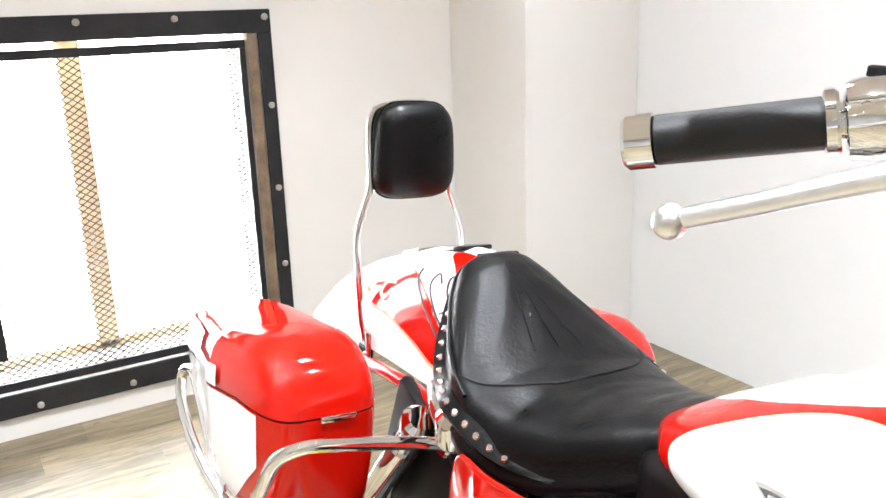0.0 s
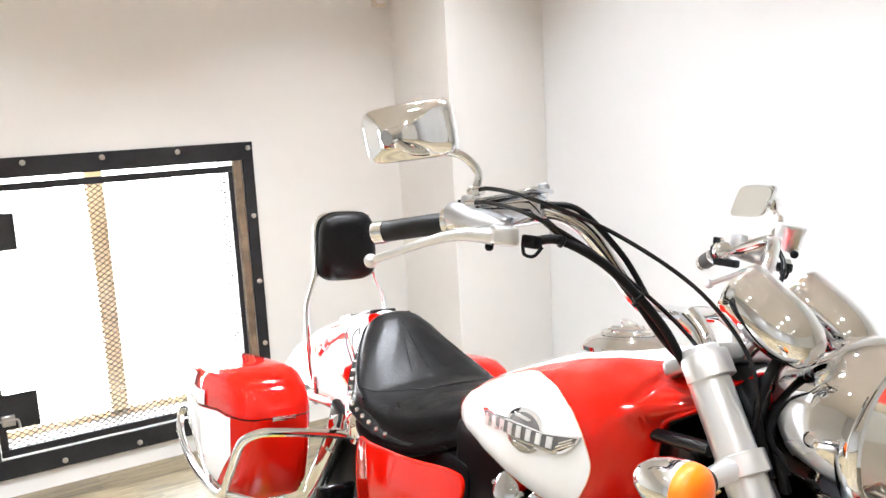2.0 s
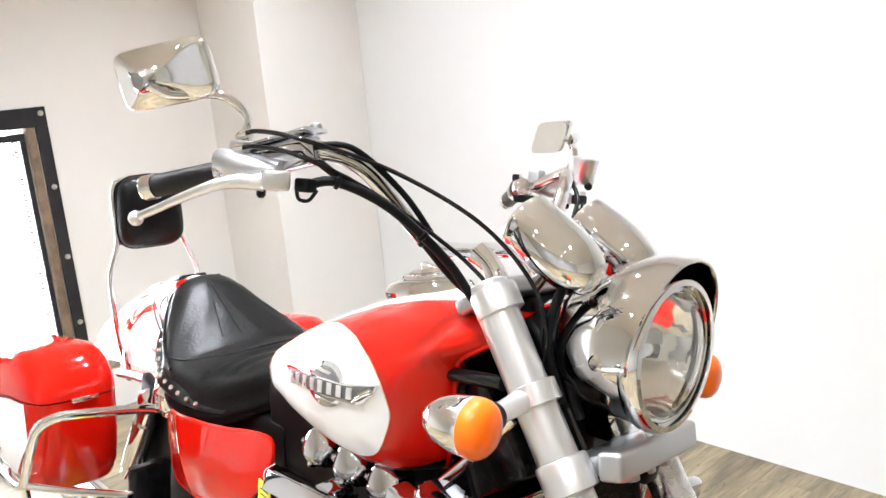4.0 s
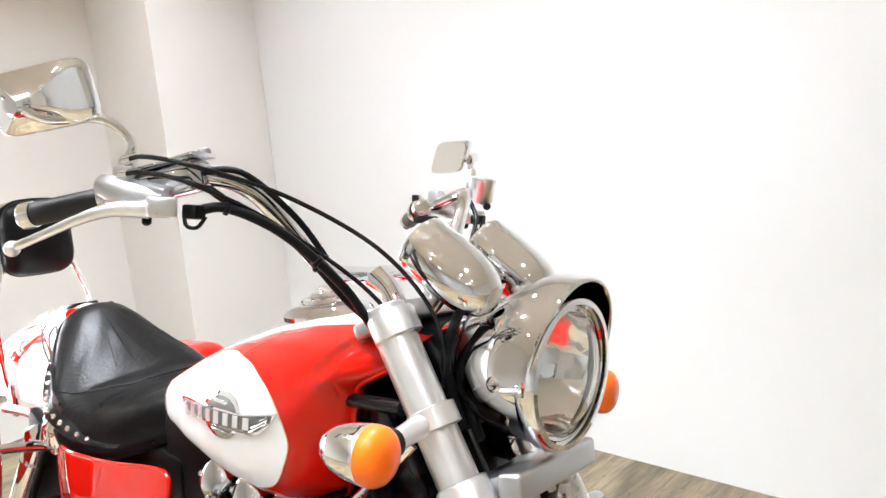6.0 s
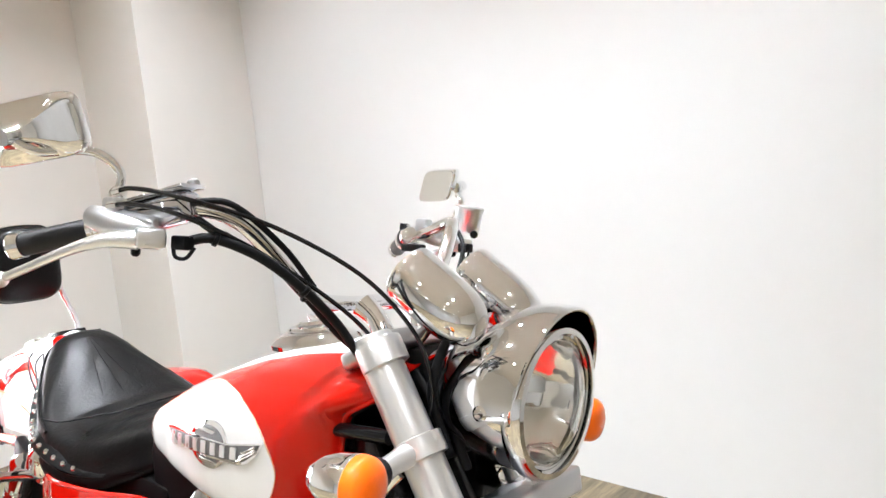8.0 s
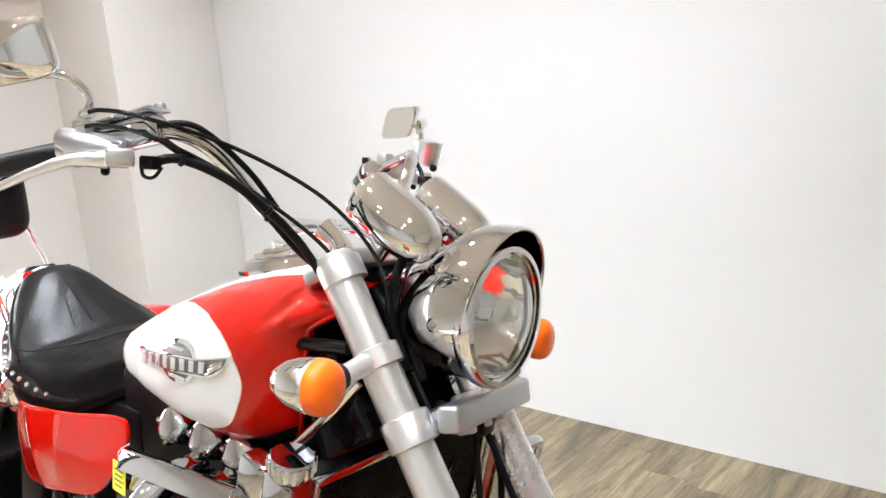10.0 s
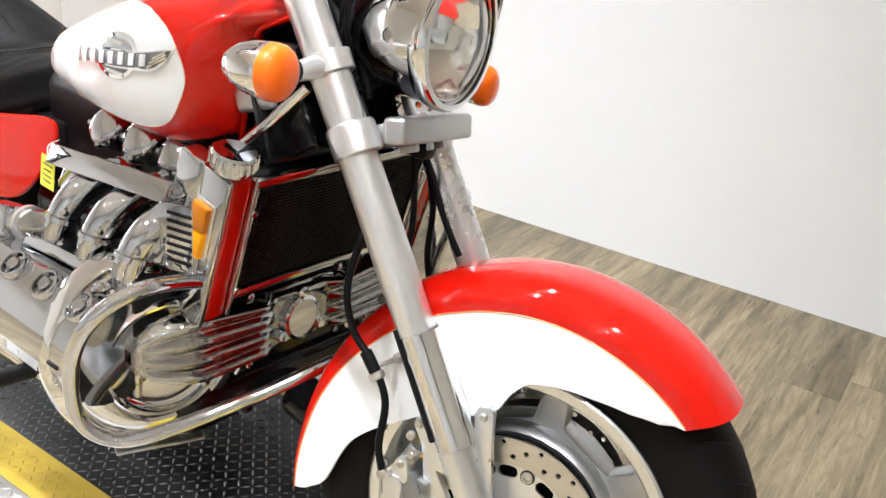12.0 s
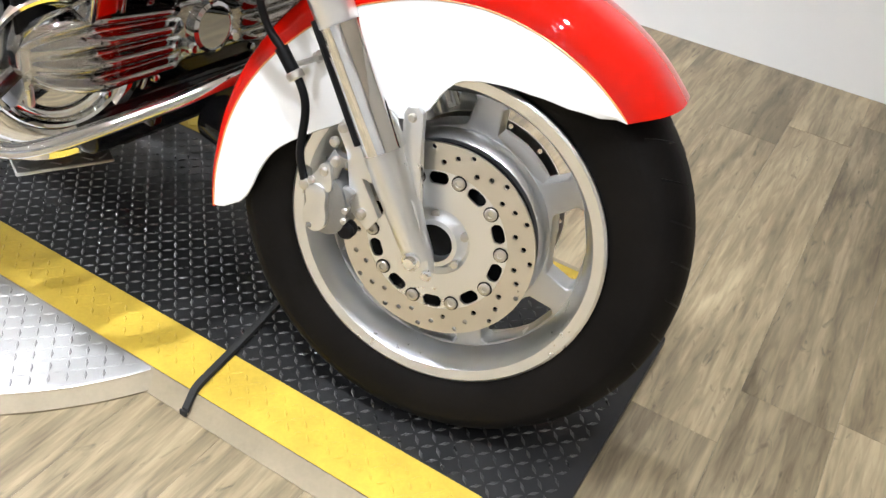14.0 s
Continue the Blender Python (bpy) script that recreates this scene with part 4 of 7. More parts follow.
link("headlamp_ring", lathe([(0.104, -0.012), (0.1085, -0.004), (0.1085, 0.010), (0.104, 0.017), (0.096, 0.018), (0.093, 0.010), (0.094, -0.004)], hc, hd, 64, loop=True, cap=False), CHROME, head)
link("inner_ring", lathe([(0.0925, 0.004), (0.0925, 0.009), (0.088, 0.011), (0.0865, 0.006), (0.0875, 0.002)], hc, hd, 64, loop=True, cap=False), CHROME, head)
lens = link("lens", lathe([(0.087, 0.004), (0.083, 0.012), (0.065, 0.022), (0.04, 0.028), (0.0, 0.031), (0.0, 0.027), (0.04, 0.024), (0.065, 0.018), (0.083, 0.007)], hc, hd, 56, cap=False), GLASS, head, "clear headlamp glass")
lens.visible_shadow = False
bowl = bmesh.new()
rings = []
for k in range(8):
    f = k / 7
    r, h = 0.085 * math.sin(f * math.pi / 2) + 0.002, -0.062 * math.cos(f * math.pi / 2)
    ring = []
    u, v = Vector((0, 1, 0)), hd.cross(Vector((0, 1, 0)))
    for j in range(72):
        a = 2 * math.pi * j / 72
        rr = r * (1.0 if k == 7 else 1.0 - 0.06 * abs(math.sin(a * 5 + 0.4 * k)))
        ring.append(hc + hd * h + rr * (math.cos(a) * u + math.sin(a) * v))
    rings.append(ring)
ring_faces(bowl, rings, cap=False)
link("reflector", bowl, BOWL, head, "facetted reflector bowl")
link("bulb_shield", lathe([(0.015, 0), (0.016, 0.02), (0.012, 0.028), (0.0, 0.03)], hc + hd * -0.045, hd, 20), CHROME, head)
link("bulb_bridge", box((0.012, 0.03, 0.02), Matrix.Translation(hc + hd * -0.02 + Vector((0, 0, 0.018))), 0.002), ALU, head)
hs_ = Vector((0, 0, 1)).cross(hd).normalized()
hu = hd.cross(hs_).normalized()


def peak(j, h, r):
    """A place on the peak: j from -20 on one side over the crown to 20."""
    a = radians(j * 5.0)
    return hc + hd * h + hs_ * (math.sin(a) * r) + hu * (math.cos(a) * r)


def reach(j):
    return 0.006 + 0.024 * max(0.0, math.cos(radians(j * 5.0))) ** 1.3


def flare(j, h):
    """How far the hood stands off the shell, most over the crown."""
    return float(np.interp(h, [-0.095, -0.075, -0.05, -0.025, 0.0, 0.02, 0.042], [0.0, 0.006, 0.017, 0.025, 0.028, 0.027, 0.023])) * max(0.0, math.cos(radians(j * 5.0))) ** 2.0


rows = []
for i in range(13):
    row, back = [], []
    for j in range(-20, 21):
        h = -0.09 + i / 12 * (0.09 + reach(j))
        r = float(np.interp(h, [-0.09, -0.05, 0.0, 0.03, 0.055], [0.094, 0.1055, 0.1085, 0.1085, 0.107])) + flare(j, h)
        row.append(peak(j, h, r))
        back.append(peak(j, h, r - 0.0025))
    rows.append(row + back[::-1])
link("visor", ring_faces(bmesh.new(), rows), CHROME, head, "chrome headlamp peak")
link("visor_lip", tube([peak(j, reach(j), 0.1060 + flare(j, reach(j))) for j in range(-20, 21, 2)], 0.003, 3, 8), CHROME, head)
link("lamp_mount", box((0.06, 0.05, 0.05), pose(-0.31, 0, 0.895, 0, -15, 0), 0.006), CHROME, head)
for side in (-1, 1):
    link("mount_bolt", lathe([(0.011, 0), (0.011, 0.012), (0.007, 0.016)], (-0.32, side * 0.1, 1.0), (0, side, 0), 12), CHROME, head)
link("socket_boot", lathe([(0.045, 0), (0.05, 0.02), (0.03, 0.05), (0.0, 0.052)], hc - hd * 0.145, -hd, 24), BLACK, head)

# instruments
for side in (-1, 1):
    ax = Vector((0.845, 0.0, -0.53)).normalized()
    f0 = Vector((-0.462, side * 0.086, 1.176))
    g = part("gauge", lathe([(0.037, 0.0), (0.0425, 0.001), (0.0440, 0.004), (0.0445, 0.012), (0.0432, 0.015), (0.0440, 0.020), (0.0445, 0.05), (0.0440, 0.08), (0.0415, 0.102), (0.0355, 0.122), (0.026, 0.136), (0.013, 0.144), (0.0, 0.146)], f0, ax, 44, cap=False), CHROME, label="chrome bullet-shaped instrument pod", steer=True)
    gg = link("gauge_glass", lathe([(0.0375, 0.003), (0.035, -0.001), (0.02, -0.003), (0.0, -0.0035)], f0, ax, 36), GLASS, g)
    gg.visible_shadow = False
    link("dial", lathe([(0.0365, 0.008), (0.0, 0.008)], f0, ax, 36), BLACK, g)
    link("needle", box((0.002, 0.03, 0.002), Matrix.Translation(f0 + ax * 0.005 + Vector((0, 0.008, 0))), 0), AMBER, g)
    link("gauge_bracket", tube([f0 + ax * 0.08 + Vector((0, 0, -0.035)), (-0.43, side * 0.06, 1.11), (-0.46, side * 0.05, 1.08)], 0.011, 4, 12), CHROME, g)

# handlebar with its controls
bar = [(-0.930, -0.387, 1.183), (-0.875, -0.361, 1.199), (-0.823, -0.336, 1.214), (-0.735, -0.334, 1.236), (-0.645, -0.325, 1.252), (-0.61, -0.27, 1.236), (-0.59, -0.215, 1.186), (-0.578, -0.15, 1.132), (-0.572, -0.08, 1.120), (-0.572, 0.0, 1.120)]
far_bar = [(-0.868, 0.466, 1.189), (-0.83, 0.427, 1.201), (-0.79, 0.385, 1.212), (-0.715, 0.355, 1.232)]
part("handlebar", tube(bar + [(x, -y, z) for x, y, z in bar[-2:3:-1]] + far_bar[::-1], 0.0128, 6, 18), CHROME, label="tall chrome pull-back handlebar", steer=True)
BG = Vector((-0.823, -0.336, 1.214))
EG = Vector((-0.930, -0.387, 1.183))


def flip(p, side):
    return Vector((p[0], p[1] * -side, p[2]))


for side in (-1, 1):
    a, b = (BG, EG) if side < 0 else (Vector((-0.79, 0.385, 1.212)), Vector((-0.866, 0.464, 1.190)))
    d = (b - a).normalized()
    n = (b - a).length
    grip = part("grip", lathe([(0.0135, 0), (0.0168, 0.001), (0.0168, n - 0.018), (0.0135, n - 0.017)], a, d, 32, cap=False), GRIP, label="black ribbed rubber hand grip", steer=True)
    link("grip_cap", lathe([(0.0168, n - 0.017), (0.0186, n - 0.0165), (0.0186, n + 0.001), (0.016, n + 0.004), (0.0, n + 0.0045)], a, d, 32), CHROME, grip, "chrome bar-end cap")
    link("grip_collar", lathe([(0.0195, -0.006), (0.0215, -0.004), (0.0215, 0.002), (0.0175, 0.004)], a, d, 28), CHROME, grip)
    # switch housing
    h = part("switch_housing", lathe([(q * (1.0 if side < 0 else 0.80), t) for q, t in ((0.016, 0), (0.024, 0.002), (0.026, 0.012), (0.026, 0.04), (0.022, 0.05), (0.016, 0.052))], a - d * 0.008, -d, 24), CHROME, label="chrome switch housing on the bar", steer=True)
    link("switch", box((0.012, 0.016, 0.014), Matrix.Translation(a - d * 0.034 + Vector((-0.012, 0, 0.022))), 0.002), BLACK, h)
    if side > 0:
        link("housing_band", lathe([(0.0205, 0.020), (0.0228, 0.021), (0.0228, 0.033), (0.0205, 0.034)], a - d * 0.008, -d, 24, loop=True, cap=False), BLACK, h, "black switch band")
        link("housing_foot", box((0.05, 0.022, 0.016), Matrix.Translation(a - d * 0.045 + Vector((0.012, 0, -0.022))), 0.004), BLACK, h)
    else:
        link("kill_switch", box((0.016, 0.012, 0.012), Matrix.Translation(a - d * 0.030 + Vector((0.002, 0.014, 0.024))), 0.002), RED, h, "red engine stop switch")
    link("housing_screw", lathe([(0.004, 0), (0.004, 0.004)], a - d * 0.03 + Vector((0.0, 0, 0.024)), (0, 0, 1), 8), ZINC, h)
    # reservoir of the hydraulic control
    c0 = flip((-0.680, -0.340, 1.240), side)
    yaw = 14
    if side < 0:
        res = part("fluid_reservoir", box((0.104, 0.046, 0.040), Matrix.Translation(c0) @ pose(0, 0, 0, 0, -16, yaw), 0.011, 3), DIMCHROME, label="silver hydraulic fluid reservoir", steer=True)
        link("lid", box((0.108, 0.054, 0.007), Matrix.Translation(c0) @ pose(0, 0, 0, 0, -16, yaw) @ pose(0.002, 0, 0.0235), 0.003, 2), DIMCHROME, res, "dished silver lid")
        link("lid_screw", lathe([(0.0085, 0), (0.0085, 0.006), (0.006, 0.009)], Matrix.Translation(c0) @ pose(0, 0, 0, 0, -16, yaw) @ Vector((0.047, 0.012, 0.026)), (-0.3, 0, 1), 12), DARKCAST, res)
    else:
        c0 = Vector((-0.650, 0.40, 1.262))
        res = part("fluid_reservoir", lathe([(0.022, -0.027), (0.026, -0.022), (0.028, 0.016), (0.0295, 0.018), (0.0295, 0.024), (0.025, 0.027), (0.0, 0.028)], c0, (0.1, 0, 1), 30), ALU, label="round chrome fluid cup on the clutch control", steer=True)
        link("cup_screw", lathe([(0.008, 0), (0.008, 0.008), (0.005, 0.011)], c0 + Vector((0.022, -0.012, -0.030)), (0.5, -0.8, 0), 12), BLACK, res)
    link("body", tube([flip((-0.76, -0.385, 1.232), side), flip((-0.72, -0.38, 1.225), side), flip((-0.665, -0.36, 1.218), side)], [0.015, 0.019, 0.017], 4, 16), CAST, res)
    link("bar_clamp", box((0.026, 0.03, 0.046), Matrix.Translation(flip((-0.735, -0.368, 1.236), side)), 0.006), CAST, res)
    # lever with ball end
    lv = [flip(p, side) for p in ((-0.665, -0.388, 1.206), (-0.70, -0.415, 1.203), (-0.745, -0.432, 1.187), (-0.795, -0.446, 1.165), (-0.836, -0.455, 1.148))]
    lever = part("brake_lever" if side < 0 else "clutch_lever", tube(lv, [0.0125, 0.009, 0.0068, 0.006, 0.006], 6, 14), ALU, label="silver hand lever with ball end", steer=True)
    link("ball_end", lathe([(0.0, -0.0105)] + [(0.0105 * math.sin(math.pi * k / 10), -0.0105 * math.cos(math.pi * k / 10)) for k in range(1, 10)] + [(0.0, 0.0105)], flip((-0.842, -0.456, 1.145), side), (0, 0, 1), 20, cap=False), ALU, lever)
    link("pivot_block", box((0.05, 0.036, 0.026), Matrix.Translation(flip((-0.655, -0.378, 1.209), side)) @ pose(0, 0, 0, 0, 0, 35 * side), 0.005), ALU, lever)
    link("pivot_bolt", lathe([(0.006, 0), (0.006, 0.008), (0.003, 0.011)], flip((-0.672, -0.385, 1.196), side), (0, 0, -1), 8), BLACK, lever)
    link("lever_switch", box((0.026, 0.018, 0.018), Matrix.Translation(flip((-0.625, -0.352, 1.205), side)), 0.003), BLACK, lever)
    link("switch_wire", tube([flip(p, side) for p in ((-0.635, -0.358, 1.198), (-0.630, -0.358, 1.187), (-0.619, -0.351, 1.186), (-0.612, -0.344, 1.20))], 0.0026, 4, 8), BLACK, lever)
    # mirror
    if side < 0:
        joint, base = Vector((-0.806, -0.432, 1.342)), Vector((-0.737, -0.366, 1.262))
        u, v = Vector((0.97, 0.17, 0.16)).normalized(), Vector((0.06, -0.30, 0.94)).normalized()
        centre, su, sv = Vector((-0.812, -0.437, 1.339)), 0.080, 0.040
    else:
        joint, base = Vector((-0.80, 0.545, 1.325)), Vector((-0.69, 0.43, 1.27))
        u, v = Vector((0.98, -0.19, 0.03)).normalized(), Vector((0.42, -0.32, 0.85)).normalized()
        centre, su, sv = Vector((-0.82, 0.549, 1.338)), 0.046, 0.041
    w = u.cross(v).normalized()
    if side < 0:
        v = w.cross(u).normalized()
    # the glass looks back, the bowl ahead
    if side < 0 and w.x > 0:
        w = -w
    outline = [(math.copysign(abs(math.cos(t)) ** 0.36, math.cos(t)), math.copysign(abs(math.sin(t)) ** 0.36, math.sin(t))) for t in (2 * math.pi * k / 48 for k in range(48))]
    back = w * -1.0
    rings = []
    for s, h, g in ((1.0, -0.006, 0.36), (1.03, -0.002, 0.36), (1.03, 0.006, 0.36), (1.0, 0.011, 0.32), (0.94, 0.0135, 0.28), (0.76, 0.017, 0.22), (0.56, 0.023, 0.20), (0.38, 0.031, 0.24), (0.24, 0.041, 0.42), (0.16, 0.048, 1.0), (0.13, 0.052, 1.0)):
        rings.append([centre + u * (su * s * math.copysign(abs(math.cos(t)) ** g, math.cos(t))) + v * (sv * s * math.copysign(abs(math.sin(t)) ** g, math.sin(t))) + back * h for t in (2 * math.pi * k / 48 for k in range(48))])
    mir = part("mirror", ring_faces(bmesh.new(), rings), CHROME, label="chrome rectangular rear-view mirror", steer=True)
    link("mirror_glass", ring_faces(bmesh.new(), [[centre + u * (su * 0.96 * p) + v * (sv * 0.94 * q) - back * (0.0065 + 0.001 * k) for p, q in outline] for k in range(2)]), MIRROR, mir, "plain mirror glass")
    link("mirror_stem", tube([base, base + Vector((0.004, 0, 0.03)), base.lerp(joint, 0.42) + Vector((0.012, 0, 0.02)), joint.lerp(base, 0.25) + back * 0.04, joint + back * 0.058], 0.0062, 6, 12), CHROME, mir)
    link("stem_socket", lathe([(0.011, 0), (0.012, 0.004), (0.012, 0.02), (0.008, 0.026)], base - Vector((0, 0, 0.016)), (0, 0, 1), 14), CHROME, mir)
    link("ball_joint", tube([joint + back * 0.040, joint + back * 0.066], [0.013, 0.011], 3, 16), CHROME, mir)

# cables and wiring on the bar
C1 = [(-0.715, -0.385, 1.264), (-0.68, -0.388, 1.270), (-0.615, -0.372, 1.262), (-0.57, -0.25, 1.231), (-0.489, -0.16, 1.171), (-0.425, -0.12, 1.098), (-0.405, -0.10, 1.03), (-0.42, -0.08, 0.96)]
C2 = [(-0.725, -0.385, 1.246), (-0.68, -0.388, 1.250), (-0.614, -0.370, 1.240), (-0.58, -0.27, 1.199), (-0.52, -0.17, 1.128), (-0.48, -0.125, 1.074), (-0.45, -0.10, 1.02), (-0.45, -0.08, 0.95)]
for c in (C1, C2):
    cab = part("throttle_cable", tube(c, 0.0031, 8, 10), GLOSSBLACK, label="black throttle cable arching from the grip", steer=True)
    link("cable_ferrule", tube([c[0], Vector(c[0]).lerp(Vector(c[1]), 0.45)], 0.0068, 1, 10), CHROME, cab)
for pts, r in (
    ([(-0.625, -0.35, 1.205), (-0.60, -0.325, 1.212), (-0.565, -0.275, 1.19), (-0.535, -0.225, 1.15), (-0.513, -0.18, 1.106), (-0.497, -0.145, 1.06), (-0.47, -0.10, 1.0)], 0.0066),
    ([(-0.64, -0.325, 1.24), (-0.61, -0.30, 1.215), (-0.575, -0.25, 1.185), (-0.55, -0.205, 1.14), (-0.52, -0.16, 1.085), (-0.48, -0.1, 1.03)], 0.0055),
):
    hs = part("wiring_harness", tube(pts, r, 8, 12), BLACK, label="black taped wiring loom along the bar", steer=True)
    for k in (1, 3):
        p, q = Vector(pts[k]), Vector(pts[k + 1])
        link("cable_tie", lathe([(r + 0.0005, 0), (r + 0.0025, 0.001), (r + 0.0025, 0.006), (r + 0.0005, 0.007)], p, q - p, 12), BLACK, hs)
for k, pts in enumerate(([(-0.64, -0.345, 1.252), (-0.60, -0.30, 1.258), (-0.565, -0.235, 1.205), (-0.545, -0.19, 1.15)], [(-0.64, 0.33, 1.25), (-0.60, 0.30, 1.21), (-0.585, 0.26, 1.16), (-0.55, 0.16, 1.08), (-0.48, 0.10, 1.02)], [(-0.39, -0.06, 1.12), (-0.40, -0.09, 1.06), (-0.41, -0.085, 1.0), (-0.40, -0.05, 0.93)], [(-0.37, -0.02, 1.10), (-0.385, -0.055, 1.03), (-0.39, -0.06, 0.97), (-0.38, -0.03, 0.9)], [(-0.36, 0.03, 1.1), (-0.38, 0.04, 1.03), (-0.39, 0.03, 0.95)])):
    part("cable", tube(pts, 0.0045 if k < 2 else 0.0075, 7, 10), BLACK, label="black sheathed control cable", steer=True)
part("headstock_cover", box((0.07, 0.12, 0.17), pose(-0.455, 0, 0.98, 0, -30, 0), 0.02, 3), BLACK, label="black cover behind the headlamp", steer=True)

# turn signals
for side in (-1, 1):
    o = Vector((-0.388, -0.290, 0.934)) if side < 0 else Vector((-0.330, 0.268, 0.932))
    ts = part("turn_signal", lathe([(0.0, -0.066), (0.010, -0.063), (0.021, -0.053), (0.030, -0.036), (0.035, -0.017), (0.0366, 0.0), (0.0366, 0.005), (0.0354, 0.007)], o, (1, 0, 0), 40), CHROME, label="chrome bullet turn signal", steer=True)
    link("lens", lathe([(0.0354, 0.006), (0.0372, 0.008), (0.0372, 0.014), (0.0363, 0.021), (0.0335, 0.0265), (0.028, 0.0315), (0.019, 0.0352), (0.009, 0.0370), (0.0, 0.0375)], o, (1, 0, 0), 40), AMBER, ts, "amber lens")
    link("stalk", tube([o + Vector((0, -side * 0.04, 0)), o + Vector((-0.012, -side * 0.085, -0.002)), fork_at(0.945, side)], [0.016, 0.014, 0.018], 4, 20), SATIN, ts)
    link("stalk_boot", tube([o + Vector((-0.001, -side * 0.036, 0)), o + Vector((-0.004, -side * 0.058, 0))], 0.0195, 2, 20), BLACK, ts)


# ---- tank ----
TX = [-1.16, -1.10, -1.02, -0.93, -0.84, -0.75, -0.66, -0.59, -0.545, -0.524, -0.513, -0.507, -0.502, -0.491, -0.470, -0.445]
TTOP = [0.842, 0.880, 0.927, 0.966, 1.000, 1.028, 1.046, 1.053, 1.056, 1.057, 1.058, 1.058, 1.058, 1.058, 1.057, 1.054]
TBOT = [0.815, 0.806, 0.794, 0.783, 0.776, 0.774, 0.776, 0.786, 0.806, 0.832, 0.868, 0.920, 0.964, 0.988, 1.002, 1.018]
THALF = [0.085, 0.140, 0.174, 0.196, 0.212, 0.224, 0.231, 0.231, 0.229, 0.227, 0.225, 0.223, 0.219, 0.208, 0.184, 0.148]


def tank_half(x, z):
    """Half width of the tank at a place along it and a height."""
    t, b, h = (float(np.interp(x, TX, q)) for q in (TTOP, TBOT, THALF))
    b = min(b, 0.792)
    c = b + (t - b) * 0.40
    # the flank rolls in towards the cut-away under the nose
    lip = float(np.interp(z, TBOT[6:], TX[6:]))
    roll = min(1.0, max(0.0, (x - lip + 0.065) / 0.065)) if z > 0.78 else 0.0
    h *= 1 - 0.34 * roll**2.2 * min(1.0, max(0.0, (1.03 - z) / 0.05))
    if z >= c:
        f = min((z - c) / (t - c), 1.0)
        return h * (1 - f**3.4) ** 0.55
    f = min((c - z) / (c - b), 1.0)
    return h * (1 - 0.20 * f**2.6) * (1 - 0.12 * f**9)


def tank_ring(x, n=30):
    t, b = float(np.interp(x, TX, TTOP)), float(np.interp(x, TX, TBOT))
    pts = []
    for k in range(n + 1):
        f = 0.5 - 0.5 * math.cos(math.pi * k / n)
        z = b + (t - b) * f
        pts.append((tank_half(x, z), z))
    return [Vector((x, -y, z)) for y, z in pts] + [Vector((x, y, z)) for y, z in pts[-2::-1]]


rows = [tank_ring(x) for x in list(np.linspace(-1.16, -0.57, 38)) + list(np.linspace(-0.56, -0.445, 30))]
# the underside stays open, so that the nose forms a hollow round the steering head
bm = ring_faces(bmesh.new(), rows, closed=False, cap=False)
bmesh.ops.recalc_face_normals(bm, faces=bm.faces)
if sum(f.normal.z * f.calc_area() for f in bm.faces if f.calc_center_median().z > 0.98) < 0:
    bmesh.ops.reverse_faces(bm, faces=bm.faces)
bm.normal_update()
shell = {v: bm.verts.new(v.co - v.normal * 0.003) for v in bm.verts[:]}
rim_edges = [e for e in bm.edges if len(e.link_faces) == 1]
for f in bm.faces[:]:
    bm.faces.new([shell[v] for v in reversed(f.verts)])
for e in rim_edges:
    a, b = e.verts
    bm.faces.new((a, b, shell[b], shell[a]))
tank = part("fuel_tank", bm, RED, label="red lacquered teardrop fuel tank", sharp=50)
# black lining puts the hollow's shade on the inside of the shell
lining = [[Vector((v.x - 0.002, v.y * 0.95, v.z - 0.006)) for v in tank_ring(x)] for x in list(np.linspace(-0.66, -0.57, 6)) + list(np.linspace(-0.56, -0.449, 22))]
link("nose_shade_lining", ring_faces(bmesh.new(), lining, closed=False, cap=False), BLACK, tank, "black lining for the shade inside the nose")
PANEL = flat([(-1.066, 0.846), (-1.045, 0.874), (-1.00, 0.906), (-0.93, 0.945), (-0.85, 0.975), (-0.77, 0.989), (-0.69, 0.990), (-0.62, 0.976), (-0.575, 0.950), (-0.557, 0.915), (-0.568, 0.874), (-0.598, 0.838), (-0.65, 0.815), (-0.72, 0.804), (-0.82, 0.799), (-0.93, 0.801), (-1.01, 0.808), (-1.055, 0.822)])


def side_lift(s):
    return lambda a, b, out: Vector((a, s * (tank_half(a, b) + out), b))


for s in (-1, 1):
    link("tank_panel", patch(PANEL, side_lift(s), 0.0016, 26), PEARL, tank, "pearl-white side panel")
    link("pinstripe", tube([side_lift(s)(a, b, 0.001) for a, b in PANEL[::2]], 0.0007, 2, 6, closed=True), GOLD, tank)


def tank_top(a, b, out):
    """A place on the tank's back at x = a and y = b."""
    t, bo, h = (float(np.interp(a, TX, q)) for q in (TTOP, TBOT, THALF))
    c = min(bo, 0.792) + (t - min(bo, 0.792)) * 0.40
    f = max(1 - min(abs(b) / h, 0.999) ** (1 / 0.55), 0.0) ** (1 / 3.4)
    return Vector((a, b, c + (t - c) * f + out))


link("top_panel", patch(flat([(-1.14, 0), (-1.07, -0.070), (-0.98, -0.105), (-0.86, -0.112), (-0.74, -0.098), (-0.62, -0.075), (-0.53, -0.058), (-0.46, -0.05), (-0.46, 0.05), (-0.53, 0.058), (-0.62, 0.075), (-0.74, 0.098), (-0.86, 0.112), (-0.98, 0.105), (-1.07, 0.070)]), tank_top, 0.0012, 9), PEARL, tank, "pearl-white top panel")
